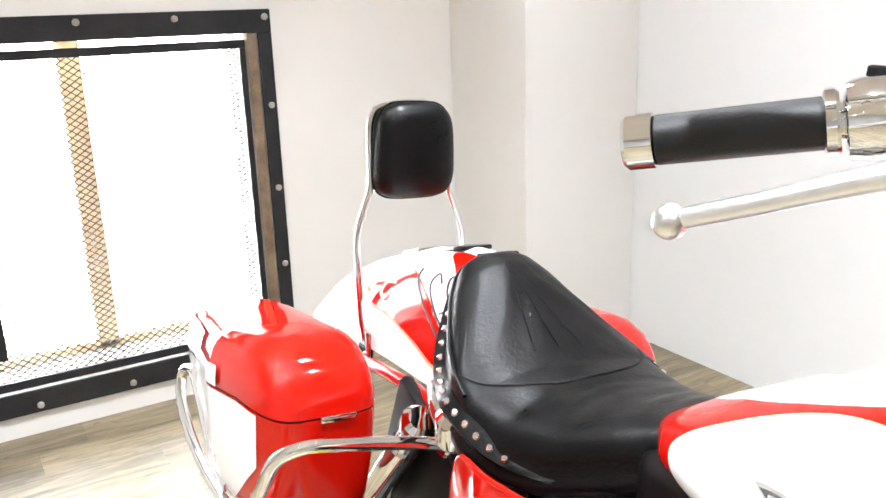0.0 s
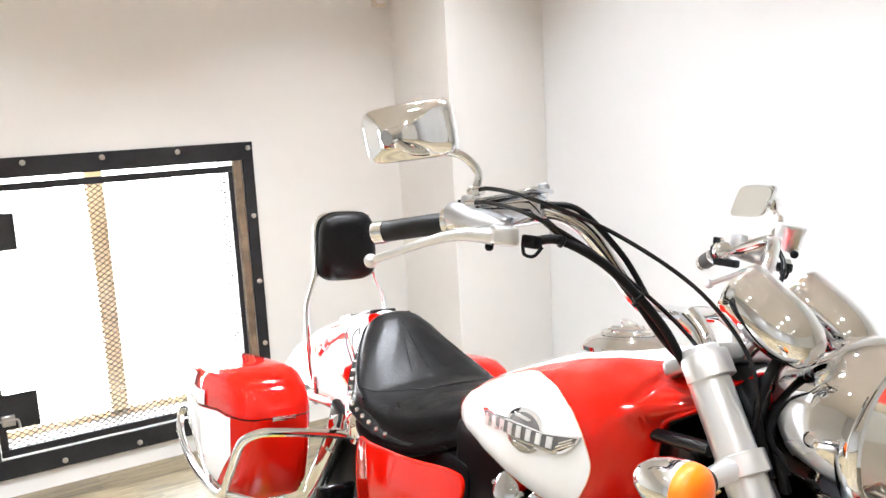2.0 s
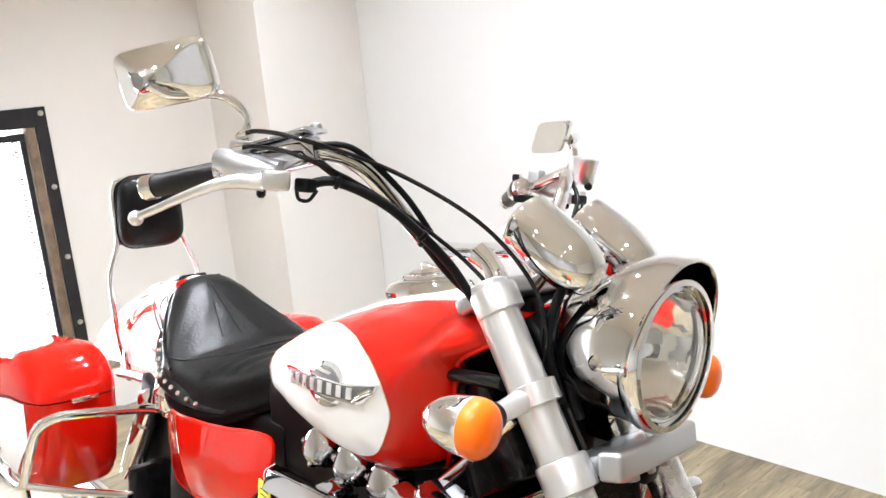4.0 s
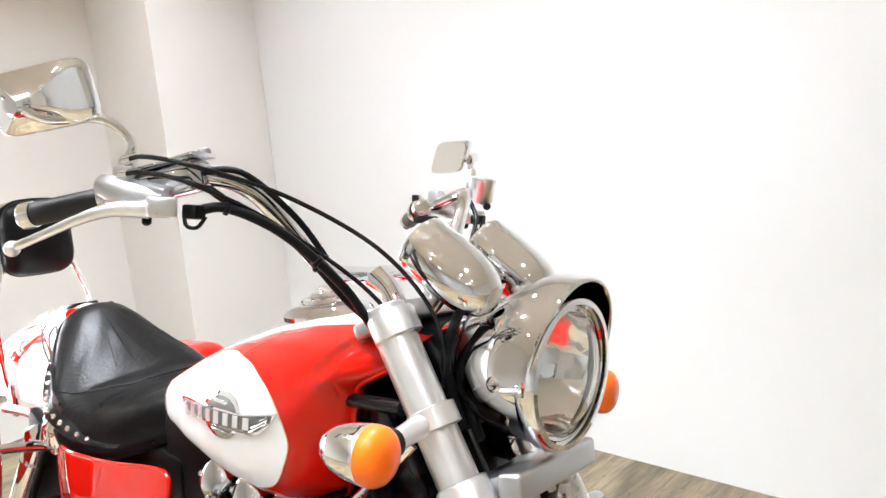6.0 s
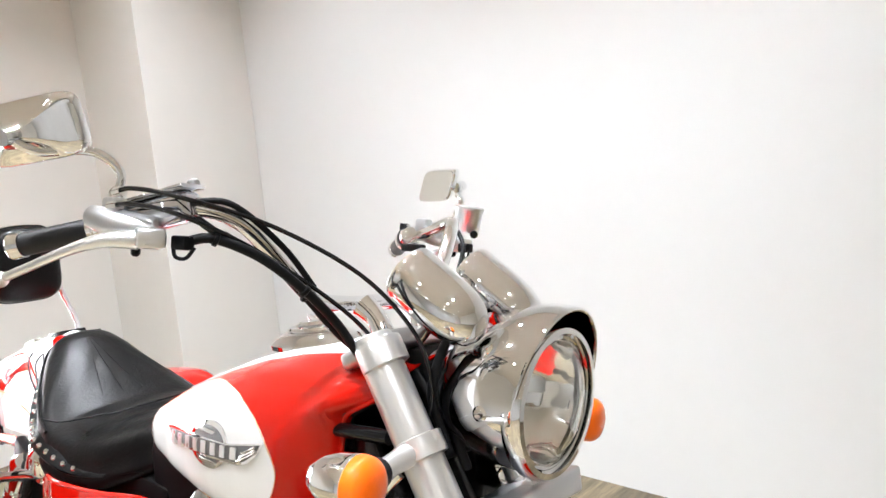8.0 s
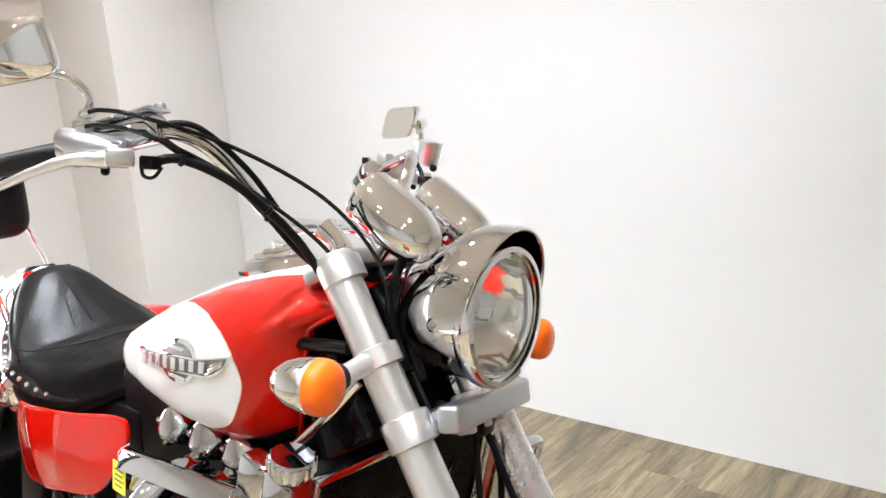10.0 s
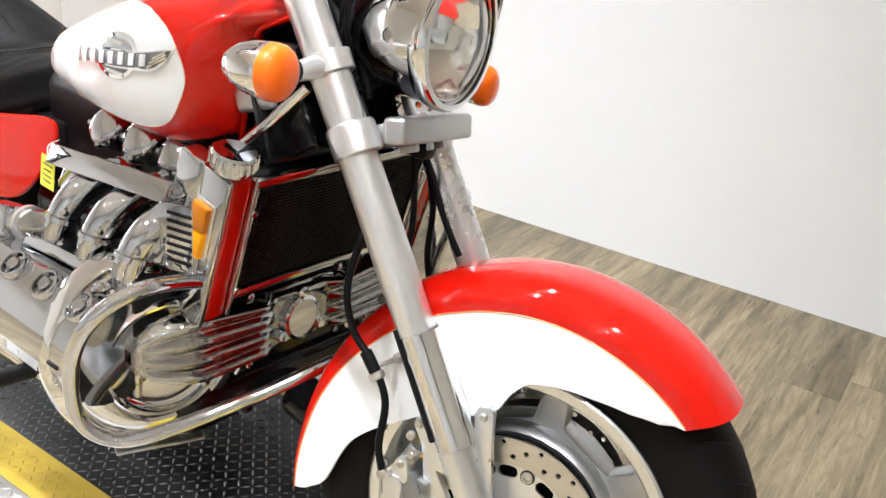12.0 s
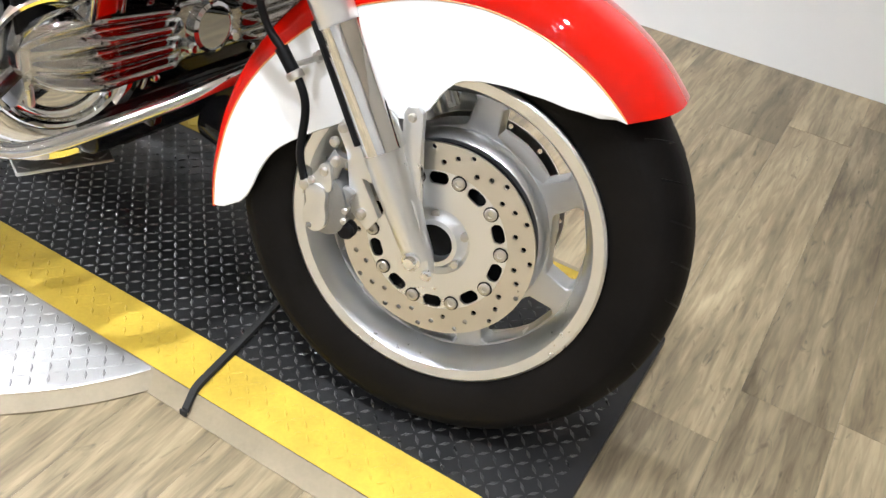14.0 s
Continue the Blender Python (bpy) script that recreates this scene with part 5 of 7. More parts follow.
# front lip of the tank round the steering head
link("tank_lip", tube([Vector((x, -tank_half(x, z) - 0.001, z)) for x, z in [(q, float(np.interp(q, TX, TBOT)) + 0.002) for q in (-0.64, -0.59, -0.545, -0.524, -0.513, -0.507, -0.502, -0.491, -0.470, -0.447)]], 0.0045, 4, 8), RED, tank)
link("tank_lip", tube([Vector((x, tank_half(x, z) + 0.001, z)) for x, z in [(q, float(np.interp(q, TX, TBOT)) + 0.002) for q in (-0.64, -0.59, -0.545, -0.524, -0.513, -0.507, -0.502, -0.491, -0.470, -0.447)]], 0.0045, 4, 8), RED, tank)
# hollow in front of the tank: black block for its shade, with a chrome bar
part("hollow_shade_block", box((0.05, 0.36, 0.18), pose(-0.625, 0, 0.905, 0, -8, 0), 0.02, 3), BLACK, label="black block for the shade under the tank nose")
part("recess_bar", tube([(-0.62, -0.160, 0.958), (-0.41, -0.138, 0.972)], 0.011, 1, 14), GLOSSBLACK)
part("recess_bar", tube([(-0.62, -0.170, 0.912), (-0.43, -0.15, 0.925)], 0.009, 1, 14), BLACK)
part("recess_cover", box((0.075, 0.02, 0.040), pose(-0.480, -0.158, 0.893, 0, -18, 8), 0.010, 3), CAST, label="grey frame cover below the tank")

# filler console
cap = part("filler_console", lathe([(0.0, 0.018), (0.035, 0.018), (0.06, 0.0145), (0.082, 0.006), (0.093, -0.004), (0.092, -0.012), (0.0, -0.012)], (-0.745, 0, 1.036), (-0.16, 0, 1), 44, cap=False), CHROME, label="oval chrome filler cap console")
cap.matrix_basis = Matrix.Translation((-0.745, 0, 0)) @ Matrix.Diagonal((1.12, 0.72, 1, 1)) @ Matrix.Translation((0.745, 0, 0))
link("filler_cap", lathe([(0.033, 0.018), (0.034, 0.026), (0.030, 0.031), (0.0, 0.033)], (-0.745, 0, 1.036), (-0.16, 0, 1), 30), CHROME, cap)
link("cap_ring", lathe([(0.05, 0.0185), (0.053, 0.022), (0.056, 0.018)], (-0.745, 0, 1.036), (-0.16, 0, 1), 32, loop=True, cap=False), CHROME, cap)
link("key_cover", box((0.03, 0.02, 0.01), pose(-0.745, 0.0, 1.071, 0, 7, 0), 0.003), CHROME, cap)

# winged emblem: disc, wing bar and raised bars
for s in (-1, 1):
    ex, ez = -0.735, 0.910
    lift = side_lift(s)

    def badge(a, h, out, lift=lift):
        """A place on the emblem: a along its wings, h across, out from the tank."""
        return lift(ex + 0.988 * a - 0.05 * h, ez + 0.15 * a + h, out)

    em = link("emblem", patch([(0.066 * math.cos(t), 0.037 * math.sin(t) + 0.002) for t in (2 * math.pi * k / 36 for k in range(36))], badge, 0.0045, 4), CHROME, tank, "chrome winged tank emblem")
    link("emblem_field", patch([(0.056 * math.cos(t), 0.030 * math.sin(t) + 0.002) for t in (2 * math.pi * k / 36 for k in range(36))], badge, 0.0052, 3), ENAMEL, em, "grey enamel field")
    wing = [(-0.168, 0.016), (-0.15, 0.018), (-0.08, 0.015), (0.0, 0.013), (0.07, 0.010), (0.14, 0.014), (0.165, 0.018), (0.15, 0.0), (0.125, -0.014), (0.10, -0.019), (0.0, -0.017), (-0.07, -0.012), (-0.12, -0.004), (-0.15, 0.004)]
    link("wing_bar", patch(wing, badge, 0.007, 4), CHROME, em)
    link("wing_field", patch([(a * 0.95, h * 0.80) for a, h in wing], badge, 0.0078, 3), ENAMEL, em, "dark grey enamel field")
    for k in range(3):
        link("wing_feather", tube([badge(0.102 + 0.008 * k, -0.013 + 0.007 * k, 0.0095), badge(0.150, 0.004 + 0.004 * k, 0.0095)], 0.0016, 2, 6), CHROME, em)
    for h in (0.024, -0.024):
        link("emblem_bar", box((0.05, 0.003, 0.007), Matrix.Translation(badge(0, h, 0.006)), 0.001, 1), CHROME, em)
    # raised plain bars in place of the word
    for k in range(8):
        a = -0.138 + 0.0325 * k
        a, top = (a if s < 0 else -a - 0.03), 0.0125 - 0.0006 * k
        link("emblem_bar", patch([(a - 0.009, -0.0110), (a + 0.007, -0.0110), (a + 0.010, top - 0.0015), (a - 0.006, top - 0.0015)], badge, 0.0092, 2), ALU, em)

# ---- seat ----
SX = [-1.05, -1.12, -1.20, -1.28, -1.36, -1.44, -1.50, -1.56, -1.60, -1.64, -1.68, -1.705, -1.725]
SPINE = [0.842, 0.846, 0.826, 0.800, 0.788, 0.798, 0.830, 0.868, 0.893, 0.914, 0.925, 0.918, 0.900]
SHALF = [0.050, 0.085, 0.133, 0.168, 0.190, 0.198, 0.188, 0.164, 0.142, 0.120, 0.092, 0.066, 0.040]
SMID = [0.0, 0.0, -0.002, -0.007, -0.014, -0.022, -0.024, -0.024, -0.024, -0.022, -0.018, -0.010, -0.004]
SEDGE = [0.790, 0.768, 0.735, 0.700, 0.692, 0.710, 0.724, 0.733, 0.746, 0.778, 0.828, 0.868, 0.890]
SLOW = [0.775, 0.740, 0.700, 0.668, 0.655, 0.664, 0.680, 0.695, 0.708, 0.735, 0.785, 0.835, 0.865]


def seat_at(x, f, grow=0.0):
    """f from -1 at the right edge over 0 on the spine to 1."""
    sp, h, e, mid = (float(np.interp(-x, [-q for q in SX], c)) for c in (SPINE, SHALF, SEDGE, SMID))
    a = f * math.pi / 2
    wrinkle = 0.0030 * math.sin(x * 95 + 3.5 * f + 1.2 * math.sin(7 * f + x * 31)) * max(0, 1 - abs(f) * 1.3) * max(0.0, 1 - abs((x + 1.30) / 0.22)) + 0.0011 * math.sin(-abs(f) * 22 + x * 60 + 1.5 * math.sin(5 * f)) * max(0, 1 - abs((x + 1.55) / 0.12))
    return Vector((x, mid + h * math.sin(a), e + (sp - e) * math.cos(a) ** 0.48 + wrinkle + grow))


rows = []
for x in np.linspace(-1.05, -1.725, 84):
    h, e, lo, mid = (float(np.interp(-x, [-q for q in SX], c)) for c in (SHALF, SEDGE, SLOW, SMID))
    top = [seat_at(x, k / 24) for k in range(-24, 25)]
    skirt = [(0.93, lo), (1.03, lo + (e - lo) * 0.3), (1.045, lo + (e - lo) * 0.75)]
    rows.append([Vector((x, mid - h * k, z)) for k, z in skirt] + top + [Vector((x, mid + h * k, z)) for k, z in skirt[::-1]])
seat = part("seat", ring_faces(bmesh.new(), rows), LEATHER, label="black leather solo seat with studded border", sharp=60)
for f in (-1, 1):
    edge = [seat_at(x, f * 0.80) + Vector((0, f * 0.002, 0.001)) for x in np.linspace(-1.45, -1.715, 14)]
    link("piping", tube(edge, 0.0040, 3, 8), LEATHER, seat)
    # border band, standing a little proud of the cushion behind it
    line = spline([Vector((x, y if f < 0 else -y - 0.03, z)) for x, y, z in ((-1.10, -0.098, 0.748), (-1.20, -0.142, 0.720), (-1.28, -0.176, 0.706), (-1.344, -0.199, 0.707), (-1.394, -0.217, 0.722), (-1.453, -0.224, 0.738), (-1.49, -0.222, 0.747), (-1.526, -0.209, 0.751), (-1.56, -0.195, 0.760), (-1.60, -0.172, 0.788), (-1.635, -0.143, 0.826), (-1.665, -0.111, 0.865), (-1.688, -0.070, 0.895), (-1.70, -0.030, 0.906), (-1.702, 0.0, 0.908))], 5)
    rings = []
    for k, p in enumerate(line):
        d = (line[min(k + 1, len(line) - 1)] - line[max(k - 1, 0)]).normalized()
        face = Vector((0.25 if k > 40 else 0.05, f * 0.75, 0.62)).normalized()
        face = (face - d * face.dot(d)).normalized()
        across = d.cross(face).normalized() * (-f)
        fade = min(1.0, max(0.05, (k - 4) / 14))
        wide = 0.017 * fade
        rings.append([p + across * (wide * a) + face * h for a, h in ((1, -0.014), (1, -0.002), (0.85, 0.002 - 0.008 * (1 - fade)), (0.0, 0.003 - 0.008 * (1 - fade)), (-0.85, 0.002 - 0.008 * (1 - fade)), (-1, -0.002), (-1, -0.014))])
    link("border", ring_faces(bmesh.new(), rings[4:]), LEATHER, seat, "studded leather border band")
    run = [0.0]
    for a, b in zip(line, line[1:]):
        run.append(run[-1] + (b - a).length)
    first = run[15]
    for k in range(18):
        d = first + (run[-1] - 0.035 - first) * k / 17
        p = Vector([float(np.interp(d, run, [q[i] for q in line])) for i in range(3)])
        link("stud", lathe([(0.0072, -0.001), (0.0072, 0.003), (0.0055, 0.0058), (0.0028, 0.0074), (0.0, 0.0078)], p, (0.2, f * 0.72, 0.62), 12), CHROME, seat)
seam = [seat_at(-1.385 - 0.11 * (k / 8) ** 2, 0.8 * k / 8, 0.0008) for k in range(-8, 9)]
link("seam", tube(seam, 0.0022, 3, 6), BLACK, seat)
for fs in ((-0.16, -0.03), (0.16, 0.03), (0.0, 0.0)):
    link("seam", tube([seat_at(-1.47, fs[0], 0.0006), seat_at(-1.55, fs[1] + fs[0] * 0.4, 0.0006), seat_at(-1.64, fs[1], 0.0006)], 0.0016, 4, 6), BLACK, seat)
part("seat_tab", box((0.032, 0.075, 0.008), pose(-1.703, -0.006, 0.9135, 0, -12, 0), 0.003), LEATHER)

# ---- rear body: mudguard cowl in white with red teardrop and flame outlines ----
CX = [-1.56, -1.62, -1.68, -1.73, -1.80, -1.92, -2.05, -2.20, -2.34, -2.46, -2.54]
CTOP = [0.770, 0.830, 0.892, 0.912, 0.906, 0.878, 0.838, 0.785, 0.722, 0.635, 0.560]
CBOT = [0.668, 0.660, 0.655, 0.652, 0.648, 0.640, 0.628, 0.600, 0.560, 0.510, 0.470]
CHALF = [0.110, 0.120, 0.122, 0.122, 0.122, 0.122, 0.122, 0.120, 0.116, 0.106, 0.085]


def cowl_half(x, z):
    t, b, h = (float(np.interp(-x, [-q for q in CX], c)) for c in (CTOP, CBOT, CHALF))
    f = min(max((z - b) / (t - b), 0), 1)
    return h * (1 - f**3.0) ** 0.6


rows = []
for x in np.linspace(-1.56, -2.54, 88):
    t, b = (float(np.interp(-x, [-q for q in CX], c)) for c in (CTOP, CBOT))
    zs = [b + (t - b) * math.sin(math.pi / 2 * k / 16) for k in range(17)]
    rows.append([Vector((x, -cowl_half(x, z), z)) for z in zs] + [Vector((x, cowl_half(x, z), z)) for z in zs[-2::-1]])
cowl = part("rear_mudguard", ring_faces(bmesh.new(), rows), PEARL, label="pearl-white rear mudguard with red flames", sharp=50)
for s in (-1, 1):
    cl = lambda a, b, out, s=s: Vector((a, s * (cowl_half(a, b) + out), b))
    link("red_teardrop", patch(flat([(-1.62, 0.700), (-1.70, 0.760), (-1.80, 0.815), (-1.92, 0.838), (-2.03, 0.815), (-2.09, 0.765), (-2.05, 0.735), (-1.95, 0.735), (-1.82, 0.722), (-1.72, 0.700)]), cl, 0.0030, 44), RED, cowl, "red teardrop panel")
    link("pinstripe", tube([cl(a, b, 0.0045) for a, b in ((-1.62, 0.698), (-1.72, 0.698), (-1.82, 0.720), (-1.95, 0.733), (-2.05, 0.733), (-2.09, 0.764))], 0.0013, 6, 6), GOLD, cowl)
    link("red_spine", patch(flat([(-1.66, 0.835), (-1.69, 0.875), (-1.73, 0.902), (-1.81, 0.893), (-1.76, 0.878), (-1.71, 0.855)]), cl, 0.0030, 30), RED, cowl)
    for k, pts in enumerate((((-1.66, 0.80), (-1.72, 0.83), (-1.745, 0.86), (-1.72, 0.872), (-1.70, 0.855)), ((-1.68, 0.765), (-1.75, 0.80), (-1.80, 0.835), (-1.79, 0.86), (-1.765, 0.848)), ((-1.72, 0.76), (-1.80, 0.80), (-1.86, 0.83), (-1.87, 0.85)), ((-1.62, 0.73), (-1.66, 0.78), (-1.70, 0.81), (-1.73, 0.80)), ((-1.95, 0.80), (-1.99, 0.79), (-2.0, 0.765), (-1.97, 0.76), (-1.96, 0.775)))):
        link("flame_line", tube([cl(a, b, 0.004) for a, b in pts], 0.0022 if k < 4 else 0.004, 5, 6), FLAME if k < 4 else PEARL, cowl)
part("tail_bracket", box((0.09, 0.06, 0.012), pose(-2.02, 0, 0.843, 0, -18, 0), 0.004), CHROME, label="chrome bracket on the rear mudguard")
part("cowl_badge", box((0.085, 0.07, 0.010), pose(-1.83, 0, 0.8955, 0, -13, 0), 0.004), GLOSSBLACK)

# ---- sissy bar with pad ----
sis = part("backrest", tube([(-2.035, -0.118, 0.60), (-2.055, -0.132, 0.70), (-2.085, -0.132, 0.86), (-2.095, -0.112, 0.93), (-2.10, -0.096, 0.985), (-2.115, -0.092, 1.12), (-2.118, -0.05, 1.155), (-2.118, 0.05, 1.155), (-2.115, 0.092, 1.12), (-2.10, 0.096, 0.985), (-2.095, 0.112, 0.93), (-2.085, 0.132, 0.86), (-2.055, 0.132, 0.70), (-2.035, 0.118, 0.60)], 0.0078, 6, 12), CHROME, label="chrome sissy bar with leather pad")
rings = []
for s, h in ((0.90, -0.026), (0.985, -0.022), (1.0, -0.012), (0.995, 0.0), (0.965, 0.016), (0.88, 0.030), (0.70, 0.038), (0.40, 0.042), (0.1, 0.043)):
    ring = []
    for k in range(56):
        t = 2 * math.pi * k / 56
        cy, cz = math.copysign(abs(math.cos(t)) ** 0.5, math.cos(t)), math.copysign(abs(math.sin(t)) ** 0.5, math.sin(t))
        ring.append(Vector((-2.085 + h, 0.095 * s * cy * (1 - 0.06 * cz), 1.057 + 0.106 * s * cz)))
    rings.append(ring)
link("pad", ring_faces(bmesh.new(), rings), LEATHER, sis, "padded black leather cushion")
link("pad_welt", tube([Vector((-2.092, 0.0955 * math.copysign(abs(math.cos(t)) ** 0.5, math.cos(t)) * (1 - 0.06 * math.copysign(abs(math.sin(t)) ** 0.5, math.sin(t))), 1.057 + 0.1065 * math.copysign(abs(math.sin(t)) ** 0.5, math.sin(t)))) for t in (2 * math.pi * k / 28 for k in range(28))], 0.0028, 3, 6, closed=True), BLACK, sis)
link("pad_shell", box((0.008, 0.18, 0.19), pose(-2.116, 0, 1.057), 0.003), CHROME, sis, "chrome back shell")
for s in (-1, 1):
    link("bar_mount", box((0.06, 0.012, 0.09), pose(-2.04, s * 0.126, 0.625), 0.004), CHROME, sis)


# ---- panniers ----
LOOP = [math.pi + 2 * math.pi * k / 720 for k in range(721)]


def bag_ring(z, grow=0.0, n=96):
    """A rounded rectangle in plan, begun at the middle of the rear, drawn in toward the lid's crown and the floor."""
    zs = [0.455, 0.462, 0.48, 0.52, 0.60, 0.70, 0.722, 0.742, 0.765, 0.782, 0.795, 0.803, 0.806]
    sx = float(np.interp(z, zs, [0.70, 0.78, 0.87, 0.94, 0.985, 1.0, 0.990, 0.968, 0.925, 0.865, 0.76, 0.60, 0.32]))
    sy = float(np.interp(z, zs, [0.66, 0.76, 0.86, 0.94, 0.985, 1.0, 0.992, 0.970, 0.92, 0.845, 0.725, 0.55, 0.28]))
    hx, hy, e = 0.335 * sx + grow, 0.106 * sy + grow, 0.36
    raw = [(-1.925 + hx * math.copysign(abs(math.cos(t)) ** e, math.cos(t)), -0.378 + hy * math.copysign(abs(math.sin(t)) ** e, math.sin(t))) for t in LOOP]
    run = [0.0]
    for a, b in zip(raw, raw[1:]):
        run.append(run[-1] + math.hypot(b[0] - a[0], b[1] - a[1]))
    out = []
    for k in range(n):
        d = run[-1] * k / n
        x, y = float(np.interp(d, run, [p[0] for p in raw])), float(np.interp(d, run, [p[1] for p in raw]))
        drop = 0.16 * max(0.0, -1.72 - x) if z > 0.60 else 0.16 * max(0.0, -1.72 - x) * max(0.0, (z - 0.50) / 0.10)
        out.append(Vector((x, y - 0.03 * max(0.0, 1 - abs(x + 1.85) / 0.25) * (1 if y < -0.40 else 0), z - drop)))
    return out


def pannier(side):
    dy, dz = (0.0, 0.0) if side < 0 else (-0.13, -0.055)
    at = lambda v: Vector((v[0], v[1] * -side + dy, v[2] + dz))
    fl = lambda rings: [[at(v) for v in r] for r in rings]
    shell = part("pannier", ring_faces(bmesh.new(), fl([bag_ring(z) for z in (0.455, 0.462, 0.47, 0.48, 0.50, 0.52, 0.56, 0.60, 0.63, 0.66, 0.69, 0.698)])), RED, label="red and white hard pannier with chrome guard", sharp=50)
    link("lid", ring_faces(bmesh.new(), fl([bag_ring(z) for z in (0.702, 0.712, 0.722, 0.732, 0.742, 0.755, 0.765, 0.774, 0.782, 0.789, 0.795, 0.800, 0.803, 0.806)])), RED, shell, "domed red pannier lid")
    link("seal", ring_faces(bmesh.new(), fl([bag_ring(0.6975, -0.003), bag_ring(0.7025, -0.003)])), BLACK, shell)
    latch = link("latch", box((0.012, 0.062, 0.012), Matrix.Translation(at((-1.588, -0.366, 0.700))), 0.003), CHROME, shell, "slim chrome latch")
    # white rear corner, on the shell and in steps on the lid
    rows = [[at(v) for v in bag_ring(z, 0.0015)[0:41 - int(round(6 * max(0.0, (0.60 - z) / 0.12)))]] for z in (0.47, 0.50, 0.52, 0.56, 0.60, 0.63, 0.66, 0.69, 0.6955)]
    n = min(len(r) for r in rows)
    rows = [[r[int(round(k * (len(r) - 1) / (n - 1)))] for k in range(n)] for r in rows]
    link("white_corner", ring_faces(bmesh.new(), rows, closed=False, cap=False), PEARL, shell, "pearl-white rear corner panel")
    for heights, b in (((0.704, 0.712, 0.722, 0.732, 0.742), 32), ((0.742, 0.755, 0.765, 0.774), 22)):
        rows = [[at(v + Vector((0, 0, 0.001))) for v in bag_ring(z, 0.005)[0:b]] for z in heights]
        link("white_step", ring_faces(bmesh.new(), rows, closed=False, cap=False), PEARL, shell, "pearl-white rear corner of the lid")
    rail = part("pannier_guard", tube([at(v) for v in ((-1.515, -0.205, 0.652), (-1.52, -0.28, 0.668), (-1.52, -0.40, 0.688), (-1.525, -0.45, 0.690), (-1.545, -0.484, 0.665), (-1.58, -0.497, 0.60), (-1.645, -0.502, 0.515), (-1.70, -0.506, 0.487), (-1.80, -0.508, 0.475), (-2.02, -0.505, 0.462), (-2.20, -0.497, 0.485), (-2.265, -0.485, 0.52), (-2.24, -0.478, 0.556), (-2.16, -0.474, 0.560), (-1.98, -0.486, 0.505), (-1.80, -0.496, 0.490))], 0.0115, 6, 16), CHROME, label="chrome tube guard round the pannier")
    link("lower_rail", tube([at(v) for v in ((-1.665, -0.500, 0.495), (-1.655, -0.495, 0.455), (-1.60, -0.485, 0.445), (-1.50, -0.455, 0.475), (-1.42, -0.41, 0.515))], 0.010, 6, 14), CHROME, rail)
    link("brace", tube([at(v) for v in ((-1.655, -0.500, 0.503), (-1.50, -0.44, 0.525), (-1.36, -0.355, 0.535))], 0.010, 5, 12), CHROME, rail)
    link("mount_clamp", lathe([(0.018, 0), (0.022, 0.004), (0.022, 0.026), (0.018, 0.03)], at((-1.515, -0.185, 0.652)), (0, side, 0), 20), CHROME, rail)


pannier(-1)
pannier(1)

# ---- side covers ----
COVER = flat([(-1.432, 0.672), (-1.37, 0.690), (-1.25, 0.708), (-1.10, 0.730), (-0.985, 0.750), (-0.945, 0.742), (-0.948, 0.700), (-0.985, 0.645), (-1.03, 0.602), (-1.09, 0.577), (-1.20, 0.553), (-1.33, 0.522), (-1.42, 0.505), (-1.452, 0.530), (-1.452, 0.600)])
for s in (-1, 1):
    def cover_lift(a, b, out, s=s):
        bulge = 0.052 * (1 - ((a + 1.18) / 0.34) ** 2) * (1 - ((b - 0.62) / 0.19) ** 2) + 0.006 * math.exp(-((a + 1.31 + 0.35 * (b - 0.62)) / 0.035) ** 2) - 0.004 * math.exp(-((a + 1.10 - 0.3 * (b - 0.62)) / 0.05) ** 2)
        return Vector((a, s * (0.205 + bulge + out), b))
    cov = part("side_cover", patch(COVER, cover_lift, 0.004, 30), RED, label="glossy red side cover below the seat")
    link("cover_rim", tube([cover_lift(a, b, 0.0) for a, b in COVER[::3]], 0.005, 3, 8, closed=True), RED, cov)

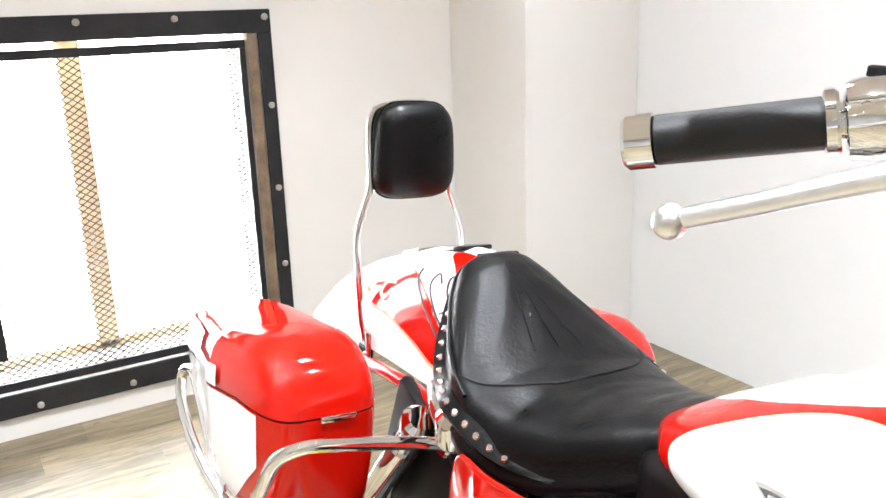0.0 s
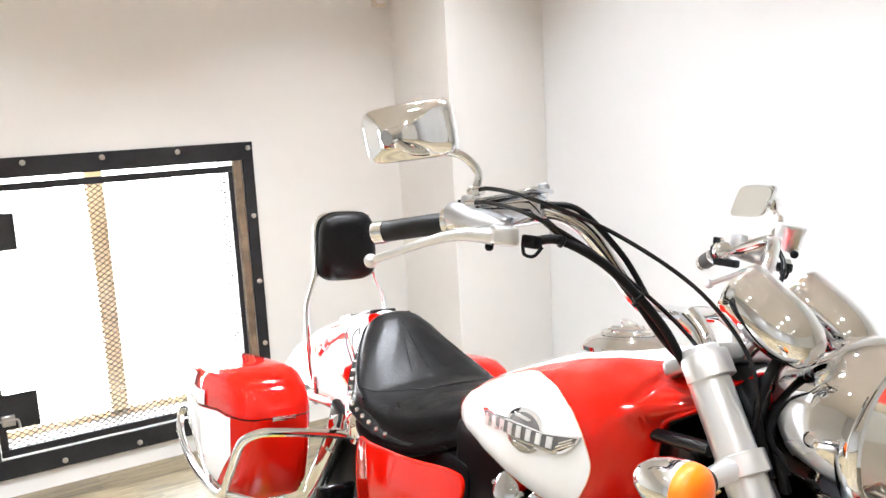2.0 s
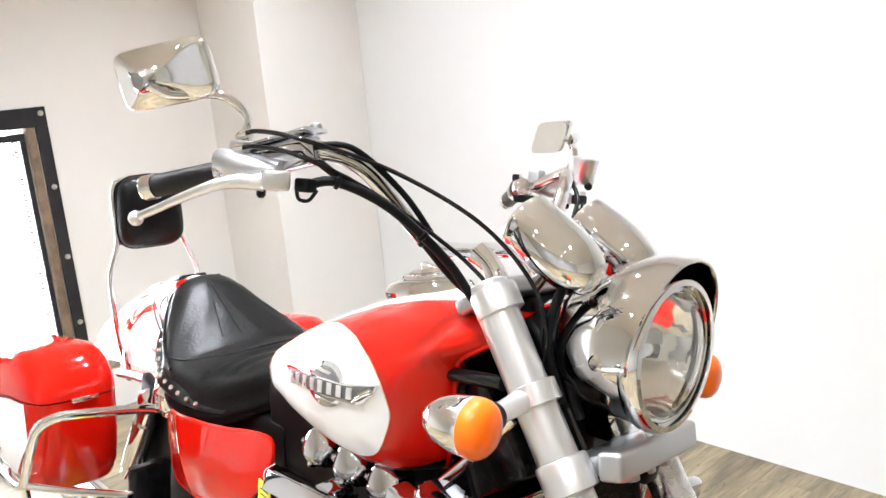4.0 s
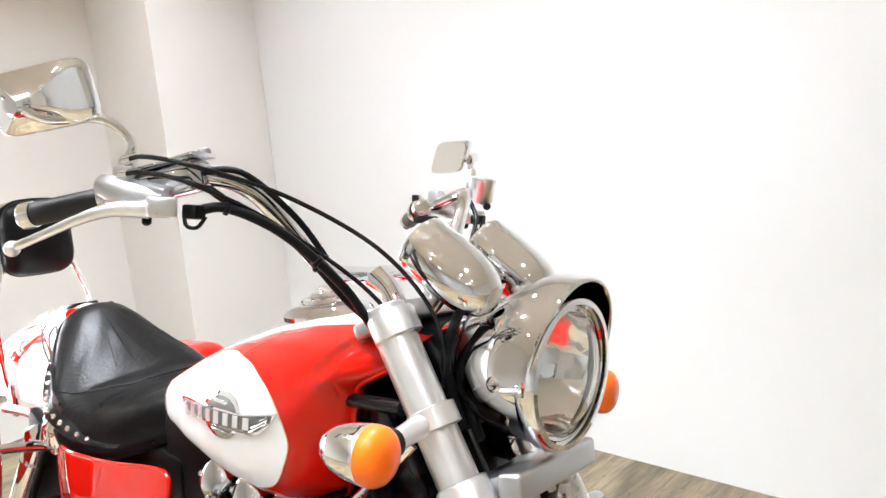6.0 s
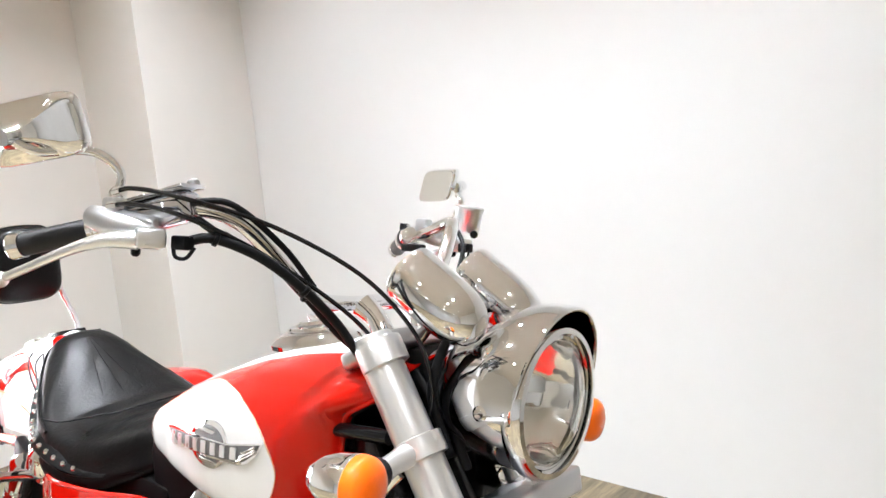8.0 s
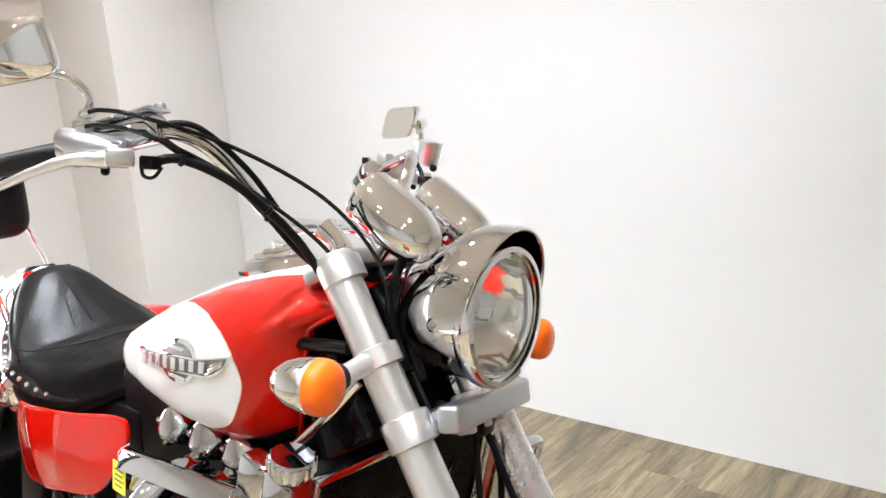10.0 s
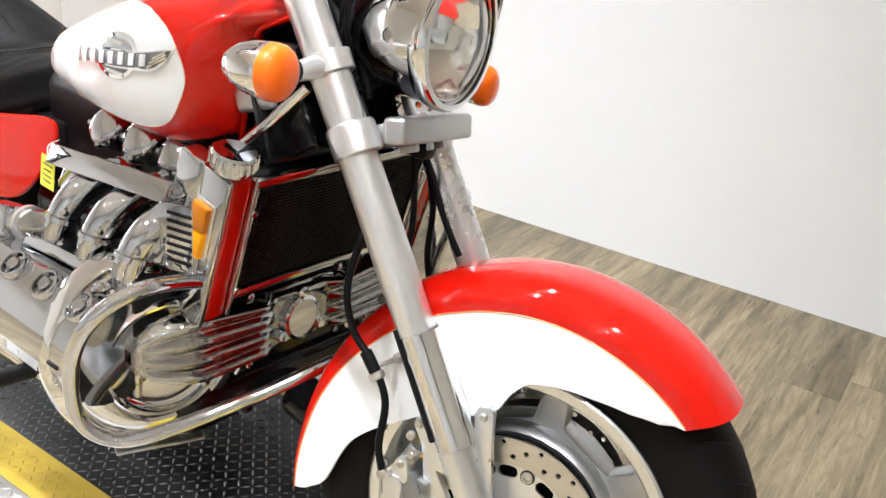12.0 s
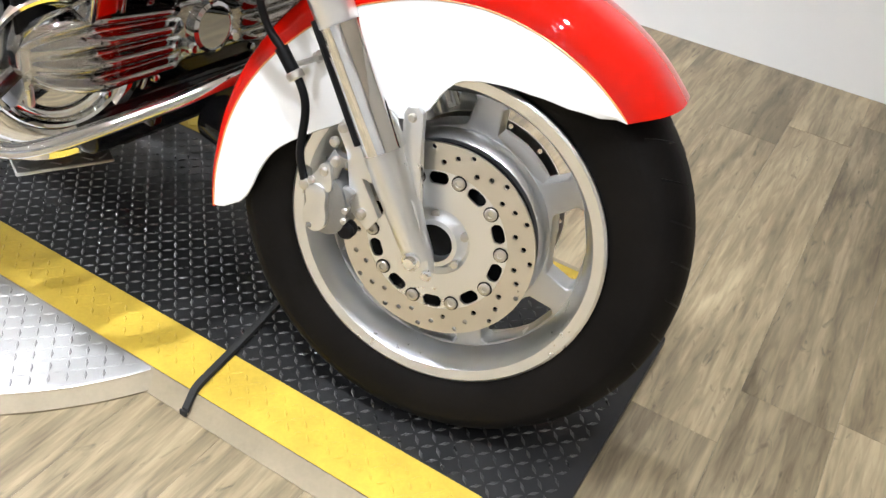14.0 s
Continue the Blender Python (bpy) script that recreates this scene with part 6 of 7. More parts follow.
# ---- frame and dark innards ----
for s in (-1, 1):
    part("frame_tube", tube([(-0.50, s * 0.06, 0.93), (-0.56, s * 0.11, 0.80), (-0.60, s * 0.12, 0.60), (-0.62, s * 0.13, 0.30), (-0.80, s * 0.14, 0.24), (-1.20, s * 0.15, 0.26), (-1.40, s * 0.16, 0.40), (-1.45, s * 0.16, 0.62)], 0.019, 5, 12), GLOSSBLACK, label="black frame tube")
    part("radiator_stay", tube([(-0.395, s * 0.135, 0.925), (-0.46, s * 0.165, 0.85), (-0.535, s * 0.195, 0.775)], 0.0085, 4, 10), CHROME, label="chrome stay beside the radiator")
    shock = part("shock_absorber", tube([(-1.80, s * 0.215, 0.40), (-1.61, s * 0.205, 0.65)], 0.026, 1, 20), CHROME, label="chrome rear shock absorber")
    link("spring_cover", tube([(-1.775, s * 0.2135, 0.432), (-1.66, s * 0.2075, 0.584)], 0.031, 1, 24), CHROME, shock, "smooth chrome spring cover")
    link("shock_cap", lathe([(0.03, 0), (0.034, 0.006), (0.034, 0.028), (0.024, 0.04), (0.0, 0.042)], (-1.625, s * 0.206, 0.63), (0.6, 0, 0.8), 20), CHROME, shock)
    # dark filler added to close the see-through gap behind the side cover
    part("gap_panel", box((0.34, 0.03, 0.26), pose(-1.64, s * 0.165, 0.50, 0, 20, 0), 0.012), BLACK, label="black filler panel behind the side cover")
    part("cover_return", box((0.012, 0.05, 0.13), pose(-1.455, s * 0.195, 0.575, 0, 4, 0), 0.005), CAST, label="grey plate behind the side cover")
    part("frame_loop", tube([(-1.45, s * 0.17, 0.66), (-1.62, s * 0.15, 0.655), (-1.85, s * 0.145, 0.635), (-2.05, s * 0.14, 0.60)], 0.014, 4, 12), RED, label="red lower edge under the rear mudguard")
    part("grab_bracket", tube([(-1.50, s * 0.20, 0.655), (-1.57, s * 0.19, 0.69), (-1.64, s * 0.165, 0.70)], [0.014, 0.018, 0.012], 4, 14), CHROME, label="chrome bracket under the seat")
    part("shock_reservoir", lathe([(0.03, 0), (0.036, 0.01), (0.036, 0.05), (0.025, 0.062), (0.0, 0.064)], (-1.50, s * 0.195, 0.66), (0.2, s * 0.1, 1), 20), CHROME)
    part("passenger_footplate", box((0.02, 0.10, 0.16), pose(-1.52, s * 0.26, 0.46, 0, 12, 0), 0.008), GLOSSBLACK, label="black rubber-faced footplate edge")
    # another dark filler block added in that gap
    part("gap_block", box((0.16, 0.06, 0.20), pose(-1.49, s * 0.13, 0.52), 0.012), BLACK)
    for k, (z, y) in enumerate(((0.30, 0.265), (0.215, 0.235))):
        ex = part("exhaust", tube([(-0.70, s * 0.30, 0.33), (-0.95, s * y, z + 0.01), (-1.25, s * y, z), (-1.40, s * y, z), (-2.35, s * (y + 0.02), z - 0.02)], [0.024, 0.026, 0.030, 0.046, 0.046], 6, 24), CHROME, label="long chrome exhaust silencer")
        link("exhaust_tip", lathe([(0.0465, 0), (0.048, 0.01), (0.048, 0.06), (0.044, 0.065), (0.04, 0.03)], (-2.35, s * (y + 0.02), z - 0.02), (-1, s * 0.02, -0.02), 24), CHROME, ex)
part("swing_arm", box((0.55, 0.20, 0.06), pose(-1.45, 0, 0.33), 0.02), GLOSSBLACK)
# added black block, also the dark backing behind the intake runners
part("air_box", box((0.62, 0.24, 0.20), pose(-0.86, 0, 0.70), 0.03, 3), BLACK, label="black air box between the cylinder banks")
part("seat_pan", box((0.55, 0.26, 0.10), pose(-1.36, 0, 0.66), 0.02), BLACK)
part("side_stand", tube([(-0.95, 0.16, 0.24), (-1.0, 0.27, 0.10), (-1.02, 0.325, -0.008)], 0.012, 4, 10), GLOSSBLACK, label="black side stand under the frame")

# ---- radiator ----
RT, RB = Vector((-0.428, 0, 0.785)), Vector((-0.482, 0, 0.582))
ru = (RT - RB).normalized()
rn = Vector((ru.z, 0, -ru.x))
rad_m = Matrix(((0, ru.x, rn.x, (RT.x + RB.x) / 2), (1, 0, 0, 0), (0, ru.z, rn.z, (RT.z + RB.z) / 2), (0, 0, 0, 1)))
radi = part("radiator", box((0.40, 0.20, 0.04), rad_m @ pose(0, 0, -0.022), 0.004), RADIATOR, label="radiator with black core and chrome surround")
for size, at in (((0.42, 0.016, 0.012), (0, 0.104, 0.004)), ((0.42, 0.016, 0.012), (0, -0.104, 0.004)), ((0.016, 0.192, 0.012), (0.202, 0, 0.004)), ((0.016, 0.192, 0.012), (-0.202, 0, 0.004))):
    link("surround_bar", box(size, rad_m @ pose(*at), 0.003), DIMCHROME, radi, "chrome grille surround")
for k in range(-24, 25):
    link("core_fin", box((0.0022, 0.188, 0.004), rad_m @ pose(k * 0.0078, 0, 0.0005), 0), MESHDARK, radi)
bm = bmesh.new()
for k in range(30):
    box((0.388, 0.0012, 0.002), rad_m @ pose(0, -0.09 + k * 0.0062, 0.003), 0, bm=bm)
tagged(link("grille_wire", bm, MESHDARK, radi), kind="stuff")
for s in (-1, 1):
    link("shroud", box((0.042, 0.262, 0.055), rad_m @ pose(s * 0.2295, -0.012, -0.018), 0.008, 3), RED, radi, "red lacquered radiator shroud")
    link("shroud_strip", box((0.010, 0.262, 0.064), rad_m @ pose(s * 0.2555, -0.012, -0.018), 0.003), DIMCHROME, radi, "chrome edge strip")
    link("shroud_strip", box((0.006, 0.25, 0.012), rad_m @ pose(s * 0.2075, -0.012, 0.010), 0.002), DIMCHROME, radi)
    for y in (0.055, -0.09):
        round_bolt(rad_m @ Vector((s * 0.2, y, 0.010)), rn, 0.007, 0.007, "surround_bolt", DIMCHROME, radi)
    neck = rad_m @ Vector((s * 0.235, 0.120, -0.015))
    link("filler_neck", lathe([(0.026, 0), (0.026, 0.008), (0.033, 0.009), (0.034, 0.012), (0.034, 0.030), (0.031, 0.034), (0.0, 0.035)], neck, ru, 28), DIMCHROME, radi, "fluted chrome radiator cap")
    for k in range(18):
        t = 2 * math.pi * k / 18
        p = neck + 0.0342 * (math.cos(t) * rn + math.sin(t) * Vector((0, 1, 0)))
        link("cap_flute", tube([p + ru * 0.012, p + ru * 0.030], 0.0024, 1, 6), DIMCHROME, radi)
    link("side_tank", box((0.04, 0.10, 0.06), rad_m @ pose(s * 0.245, 0.07, -0.07), 0.008), DIMCHROME, radi)
    rf = part("side_reflector", box((0.012, 0.043, 0.034), rad_m @ pose(s * 0.268, -0.0005, -0.022), 0.003), REFLEX, label="amber side reflector")
    link("upper_half", box((0.012, 0.043, 0.034), rad_m @ pose(s * 0.268, 0.0445, -0.022), 0.003), DEEPAMBER, rf, "deeper amber upper half")
    link("reflector_back", box((0.006, 0.096, 0.040), rad_m @ pose(s * 0.2605, 0.022, -0.022), 0.002), ALU, rf)
    for k in range(5):
        link("reflector_rib", box((0.0012, 0.040, 0.0025), rad_m @ pose(s * 0.2743, -0.0005, -0.036 + k * 0.007), 0.0005, 1), REFLEX, rf)
part("cowl_plate", box((0.012, 0.34, 0.13), pose(-0.46, 0, 0.86, 0, -20, 0), 0.01), GLOSSBLACK, label="glossy black plate above the radiator")
for s in (-1, 1):
    part("neck_cover", box((0.16, 0.012, 0.16), pose(-0.49, s * 0.125, 0.865, 0, -32, 0), 0.01), GLOSSBLACK, label="glossy black steering neck cover")


# ---- engine ----
# block and cylinders are black to put shade between the chrome parts
eng = part("engine", box((0.60, 0.36, 0.26), pose(-0.83, 0, 0.46), 0.03, 3), GLOSSBLACK, label="flat-six engine block with chrome covers")
link("crankcase", box((0.50, 0.30, 0.12), pose(-0.85, 0, 0.30), 0.03, 3), GLOSSBLACK, eng)
# black box added to fill in the shade under the engine's front
link("underside_fill", box((0.30, 0.52, 0.085), pose(-0.665, 0, 0.350), 0.02, 3), GLOSSBLACK, eng, "black fill for the shade below the front cover")

# ribbed front cover across the engine
fx = -0.505
rib_rows = []
NR = 4
for yy in np.linspace(-0.338, 0.338, 109):
    over = max(0.0, (abs(yy) - 0.215) / 0.123)
    out = min(1.0, max(0.0, (abs(yy) - 0.09) / 0.16))
    low, top = 0.421 - 0.004 * out, 0.536 + 0.020 * out
    squeeze = math.sqrt(max(0.04, 1 - 0.96 * over**2.4))
    lift = min(1.0, max(0.0, (abs(yy + 0.02) - 0.062) / 0.03))
    groove = lift * min(1.0, max(0.0, (0.325 - abs(yy)) / 0.10)) ** 0.7
    row = []
    for k in range(NR * 12 + 1):
        f = k / (NR * 12)
        z = (low + top) / 2 + (f - 0.5) * (top - low) * squeeze
        h = 0.018 * lift - 0.015 * abs(math.cos(math.pi * f * NR)) ** 3 * groove
        edge = 0.022 * max(0.0, (abs(f - 0.5) * 2 - 0.72) / 0.28) ** 2 + 0.056 * over**2
        row.append(Vector((fx + 0.002 + h - edge, yy, z)))
    rib_rows.append(row)
bm = bmesh.new()
ring_faces(bm, rib_rows, closed=False, cap=False)
bmesh.ops.solidify(bm, geom=bm.faces[:], thickness=0.006)
fc = part("front_cover", bm, CHROME, label="ribbed chrome engine front cover", sharp=70)
link("centre_cap", lathe([(0.042, 0), (0.042, 0.012), (0.036, 0.016), (0.035, 0.013), (0.0, 0.013)], (fx, -0.024, 0.477), (1, 0, 0.05), 32), DIMCHROME, fc, "round chrome inspection cap")
for a in range(3):
    t = radians(90 + 120 * a)
    link("cap_lug", lathe([(0.011, 0), (0.011, 0.012), (0.007, 0.016)], (fx, -0.024 + 0.05 * math.cos(t), 0.477 + 0.05 * math.sin(t)), (1, 0, 0), 12), DIMCHROME, fc)
for yy in (-0.22, -0.13, 0.08, 0.17, 0.25):
    for z in (0.543, 0.412):
        link("cover_bolt", lathe([(0.007, 0), (0.007, 0.008), (0.004, 0.01)], (fx - 0.012, yy, z), (1, 0, 0), 8), DIMCHROME, fc)

for s in (-1, 1):
    # stepped round end housings in front of each head
    hc2 = Vector((-0.545, s * 0.278, 0.470))
    ax2 = Vector((0.965, s * 0.26, 0.03)).normalized()
    endh = part("end_housing", lathe([(q * (1.22 + 0.18 * min(1.0, max(0.0, (q - 0.08) / 0.04))), h) for q, h in [(0.124, -0.08), (0.124, -0.034), (0.121, -0.024), (0.114, -0.020), (0.110, -0.025), (0.107, -0.026), (0.105, -0.010), (0.100, -0.001), (0.092, 0.002), (0.088, -0.004), (0.085, -0.005), (0.083, 0.012), (0.079, 0.019), (0.075, 0.018), (0.072, 0.010), (0.066, 0.004), (0.055, 0.002), (0.03, 0.002), (0.0, 0.002)]], hc2, ax2, 56), CHROME, label="stepped round chrome head end cover")
    for k in range(6):
        t = radians(60 * k + 20)
        u2 = ax2.orthogonal().normalized()
        v2 = ax2.cross(u2)
        link("cover_bolt", lathe([(0.0085, 0), (0.0085, 0.007), (0.005, 0.010)], hc2 - ax2 * 0.022 + 0.156 * (math.cos(t) * u2 + math.sin(t) * v2), ax2, 10), DIMCHROME, endh)
    # valve cover: a long faceted casting with cupped bolts along its shoulder
    section = [(0.318, 0.425), (0.318, 0.572), (0.334, 0.586), (0.372, 0.584), (0.377, 0.578), (0.396, 0.566), (0.412, 0.548), (0.424, 0.524), (0.427, 0.519), (0.431, 0.498), (0.432, 0.474), (0.430, 0.468), (0.424, 0.444), (0.408, 0.424), (0.380, 0.414), (0.340, 0.412)]
    rows = []
    for x, sc in ((-0.880, 0.90), (-0.878, 0.95), (-0.872, 0.985), (-0.862, 1.0), (-0.72, 1.0), (-0.565, 1.0), (-0.556, 0.985), (-0.550, 0.95)):
        rows.append([Vector((x, s * (0.37 + (o - 0.37) * sc), 0.495 + (z - 0.495) * sc)) for o, z in section])
    vc = part("valve_cover", ring_faces(bmesh.new(), rows), DIMCHROME, label="long faceted chrome valve cover", sharp=20)
    link("cover_flange", box((0.335, 0.016, 0.185), pose(-0.715, s * 0.320, 0.498), 0.006, 2), ALU, vc)
    rows = []
    for x, sc in ((-0.915, 0.80), (-0.912, 0.90), (-0.905, 0.96), (-0.893, 0.985), (-0.882, 0.97), (-0.874, 0.93)):
        rows.append([Vector((x, s * (0.365 + (o - 0.365) * sc), 0.488 + (z - 0.488) * sc)) for o, z in section])
    link("cover_end", ring_faces(bmesh.new(), rows), DIMCHROME, vc)
    axb = Vector((0, s * 0.62, 0.78)).normalized()
    for px_ in (-0.785, -0.688, -0.590):
        bs = Vector((px_, s * 0.386, 0.572))
        link("bolt_boss", lathe([(0.026, -0.02), (0.026, 0.007), (0.0235, 0.0105), (0.0205, 0.010), (0.0185, 0.001), (0.012, -0.001), (0.0115, 0.0), (0.0115, 0.009), (0.009, 0.012), (0.0, 0.0125)], bs, axb, 24), DIMCHROME, vc)
        for a in range(3):
            ub = Vector((math.cos(radians(120 * a + 30)), 0, 0)) + axb.cross(Vector((1, 0, 0))) * math.sin(radians(120 * a + 30))
            link("boss_web", box((0.004, 0.008, 0.008), Matrix.Translation(bs + ub * 0.0155 + axb * 0.003), 0.001, 1), DIMCHROME, vc)
    link("vent_slot", box((0.03, 0.006, 0.008), pose(-0.60, s * 0.4315, 0.487), 0.002, 1), BLACK, vc)
    # angular chrome rail over the runners
    rm = pose(-0.682, s * 0.262, 0.738, s * 28, -3.4, s * -2.0)
    rl = part("intake_cover", box((0.31, 0.040, 0.026), rm, 0.005, 2), DIMCHROME, label="angular chrome rail above the intake runners")
    link("rail_edge", box((0.31, 0.007, 0.034), rm @ pose(0, s * 0.0235, -0.006), 0.002), DIMCHROME, rl)
    link("rail_foot", box((0.05, 0.03, 0.05), rm @ pose(-0.13, -s * 0.02, -0.03), 0.008), DIMCHROME, rl)
    part("fuel_rail", box((0.27, 0.016, 0.020), pose(-0.695, s * 0.335, 0.600, s * 25, -2, s * -3), 0.004, 2), DIMCHROME, label="slim chrome rail along the head")
    # intake runners and carburettor caps
    for k, x in enumerate((-0.845, -0.745, -0.645)):
        x += 0.072
        run = part("intake_runner", tube([(x + 0.030, s * 0.19, 0.722), (x + 0.026, s * 0.250, 0.712), (x + 0.014, s * 0.292, 0.682), (x + 0.0, s * 0.312, 0.640), (x - 0.008, s * 0.318, 0.590)], [0.022, 0.025, 0.0265, 0.025, 0.022], 6, 20), DIMCHROME, label="bent chrome intake runner")
        link("runner_collar", lathe([(0.024, 0), (0.029, 0.002), (0.029, 0.010), (0.024, 0.012)], (x + 0.003, s * 0.309, 0.650), (-0.1, s * 0.3, -1), 20), DIMCHROME, run)
        link("runner_flange", box((0.062, 0.040, 0.014), pose(x - 0.008, s * 0.318, 0.592, s * 12, 0, 0), 0.005, 2), CAST, run)
        for q in (-0.024, 0.024):
            link("flange_bolt", lathe([(0.007, 0), (0.007, 0.009), (0.004, 0.012)], (x - 0.008 + q, s * 0.322, 0.598), (0, s * 0.25, 1), 8), DIMCHROME, run)
        link("clamp_screw", lathe([(0.0055, 0), (0.0055, 0.02), (0.004, 0.024)], (x + 0.020, s * 0.312, 0.655), (0.5, s * 0.5, 0.4), 8), DIMCHROME, run)
        x -= 0.072
        cb = part("carburettor_cap", lathe([(0.034, -0.03), (0.036, 0.0), (0.034, 0.010), (0.028, 0.016), (0.015, 0.019), (0.0, 0.0195)], (x + 0.012, s * 0.185, 0.765), (0.15, s * 0.85, 0.5), 26), DIMCHROME, label="domed chrome carburettor cap")
        for a in range(4):
            t = radians(45 + 90 * a)
            u2 = Vector((0.15, s * 0.85, 0.5)).normalized().orthogonal().normalized()
            v2 = Vector((0.15, s * 0.85, 0.5)).normalized().cross(u2)
            link("cap_screw", lathe([(0.0055, 0), (0.0055, 0.012), (0.003, 0.014)], Vector((x + 0.012, s * 0.185, 0.765)) + 0.034 * (math.cos(t) * u2 + math.sin(t) * v2), (0.15, s * 0.85, 0.5), 8), DIMCHROME, cb)
        link("linkage", tube([(x + 0.05, s * 0.20, 0.745), (x + 0.065, s * 0.215, 0.765), (x + 0.075, s * 0.20, 0.785)], 0.0045, 4, 8), DIMCHROME, cb)
        # spark lead
        part("spark_lead", tube([(x + 0.10, s * 0.17, 0.70), (x + 0.112, s * 0.235, 0.668), (x + 0.122, s * 0.268, 0.63), (x + 0.118, s * 0.285, 0.60)], [0.005, 0.005, 0.007, 0.009], 5, 10), BLACK, label="black spark plug lead")
        # cylinder barrel between, black for the shaded gap
        part("cylinder", box((0.088, 0.16, 0.12), pose(x + 0.06, s * 0.25, 0.55), 0.015), BLACK)
        part("exhaust_header", tube([(x + 0.02, s * 0.31, 0.44), (x + 0.0, s * 0.33, 0.38), (x - 0.05, s * 0.32, 0.335), (x - 0.16, s * 0.29, 0.315), (x - 0.35, s * 0.27, 0.30)], 0.020, 6, 16), DIMCHROME, label="chrome exhaust header pipe")
    # finned dark cover behind the radiator
    dee = flat([(-0.055, -0.05), (0.03, -0.052), (0.034, -0.046), (0.034, 0.046), (0.03, 0.052), (-0.015, 0.05), (-0.04, 0.035), (-0.055, 0.005)])
    fm = Matrix.Translation((-0.512, s * 0.262, 0.690)) @ Matrix(((1, 0, 0, 0), (0, 0, s, 0), (0, 1, 0, 0), (0, 0, 0, 1))) @ pose(0, 0, 0, 0, s * -14, 0)
    fin = part("finned_cover", plate(dee, (), 0.022, fm, 0.004), DIMCHROME, label="chrome cover with black bars for its cooling slots")
    # raised black bars stand in for the darkness in the slots
    for k in range(7):
        link("slot_bar", box((0.046, 0.0062, 0.003), fm @ pose(0.010, -0.0375 + 0.0125 * k, 0.022), 0.001, 1), BLACK, fin)
    # coolant joint, side pipe and foot peg
    cj = part("coolant_joint", tube([(-0.955, s * 0.325, 0.592), (-0.91, s * 0.325, 0.600), (-0.85, s * 0.315, 0.608), (-0.81, s * 0.30, 0.615)], [0.030, 0.030, 0.026, 0.024], 4, 20), DIMCHROME, label="chrome coolant joint behind the runners")
    link("joint_block", box((0.062, 0.046, 0.056), pose(-0.915, s * 0.332, 0.600, s * 18, -8, 0), 0.006, 2), DIMCHROME, cj)
    link("joint_band", lathe([(0.0285, 0), (0.0315, 0.001), (0.0315, 0.012), (0.0285, 0.013)], (-0.872, s * 0.319, 0.605), (1, 0, 0.1), 20), ZINC, cj)
    part("side_pipe", tube([(-0.93, s * 0.365, 0.50), (-1.02, s * 0.375, 0.475), (-1.15, s * 0.36, 0.44)], 0.032, 4, 18), DIMCHROME, label="chrome crossover pipe")
    part("side_pipe", tube([(-0.93, s * 0.38, 0.42), (-1.02, s * 0.385, 0.40), (-1.15, s * 0.37, 0.38)], 0.026, 4, 18), DIMCHROME, label="chrome crossover pipe")
    pg = part("foot_peg", tube([(-0.90, s * 0.30, 0.30), (-0.905, s * 0.43, 0.305)], 0.017, 1, 16), GRIP, label="rubber rider foot peg on chrome arm")
    link("peg_arm", tube([(-0.78, s * 0.25, 0.26), (-0.85, s * 0.29, 0.28), (-0.90, s * 0.31, 0.30)], 0.013, 4, 12), DIMCHROME, pg)
    # engine guard
    gd = [(-0.484, s * 0.20, 0.600), (-0.47, s * 0.29, 0.632), (-0.462, s * 0.375, 0.645), (-0.488, s * 0.428, 0.608), (-0.53, s * 0.44, 0.525), (-0.55, s * 0.425, 0.42), (-0.525, s * 0.395, 0.378), (-0.474, s * 0.35, 0.388), (-0.411, s * 0.20, 0.425), (-0.365, s * 0.08, 0.462), (-0.35, 0.0, 0.47)]
    part("engine_guard", tube(gd, 0.0118, 8, 18), DIMCHROME, label="chrome tubular engine guard loop")
    part("guard_bracket", box((0.03, 0.022, 0.03), pose(-0.435, s * 0.205, 0.405), 0.005), GLOSSBLACK)

# lower front: oil filter, hoses, cross bar
part("oil_filter", lathe([(0.0, 0), (0.038, 0.0), (0.042, 0.006), (0.042, 0.08), (0.036, 0.09), (0.0, 0.092)], (-0.50, -0.02, 0.315), (1, 0, -0.15), 28), GLOSSBLACK, label="black spin-on oil filter")
part("water_pipe", tube([(-0.46, 0.07, 0.38), (-0.42, 0.10, 0.35), (-0.41, 0.16, 0.345), (-0.45, 0.21, 0.37)], 0.021, 6, 16), CAST, label="cast water pipe with hose clamp")
part("water_hose", tube([(-0.45, 0.21, 0.37), (-0.48, 0.23, 0.42), (-0.50, 0.22, 0.50)], 0.022, 5, 14), BLACK)
part("hose_clamp", lathe([(0.0225, 0), (0.025, 0.001), (0.025, 0.011), (0.0225, 0.012)], (-0.452, 0.212, 0.373), (-0.35, 0.2, 0.6), 18), ZINC)
skid = part("skid_plate", box((0.15, 0.082, 0.006), pose(-0.622, -0.240, 0.264, 0, 0, 67), 0.002, 1), SILVERPLATE, label="tread-plate tray under the engine")
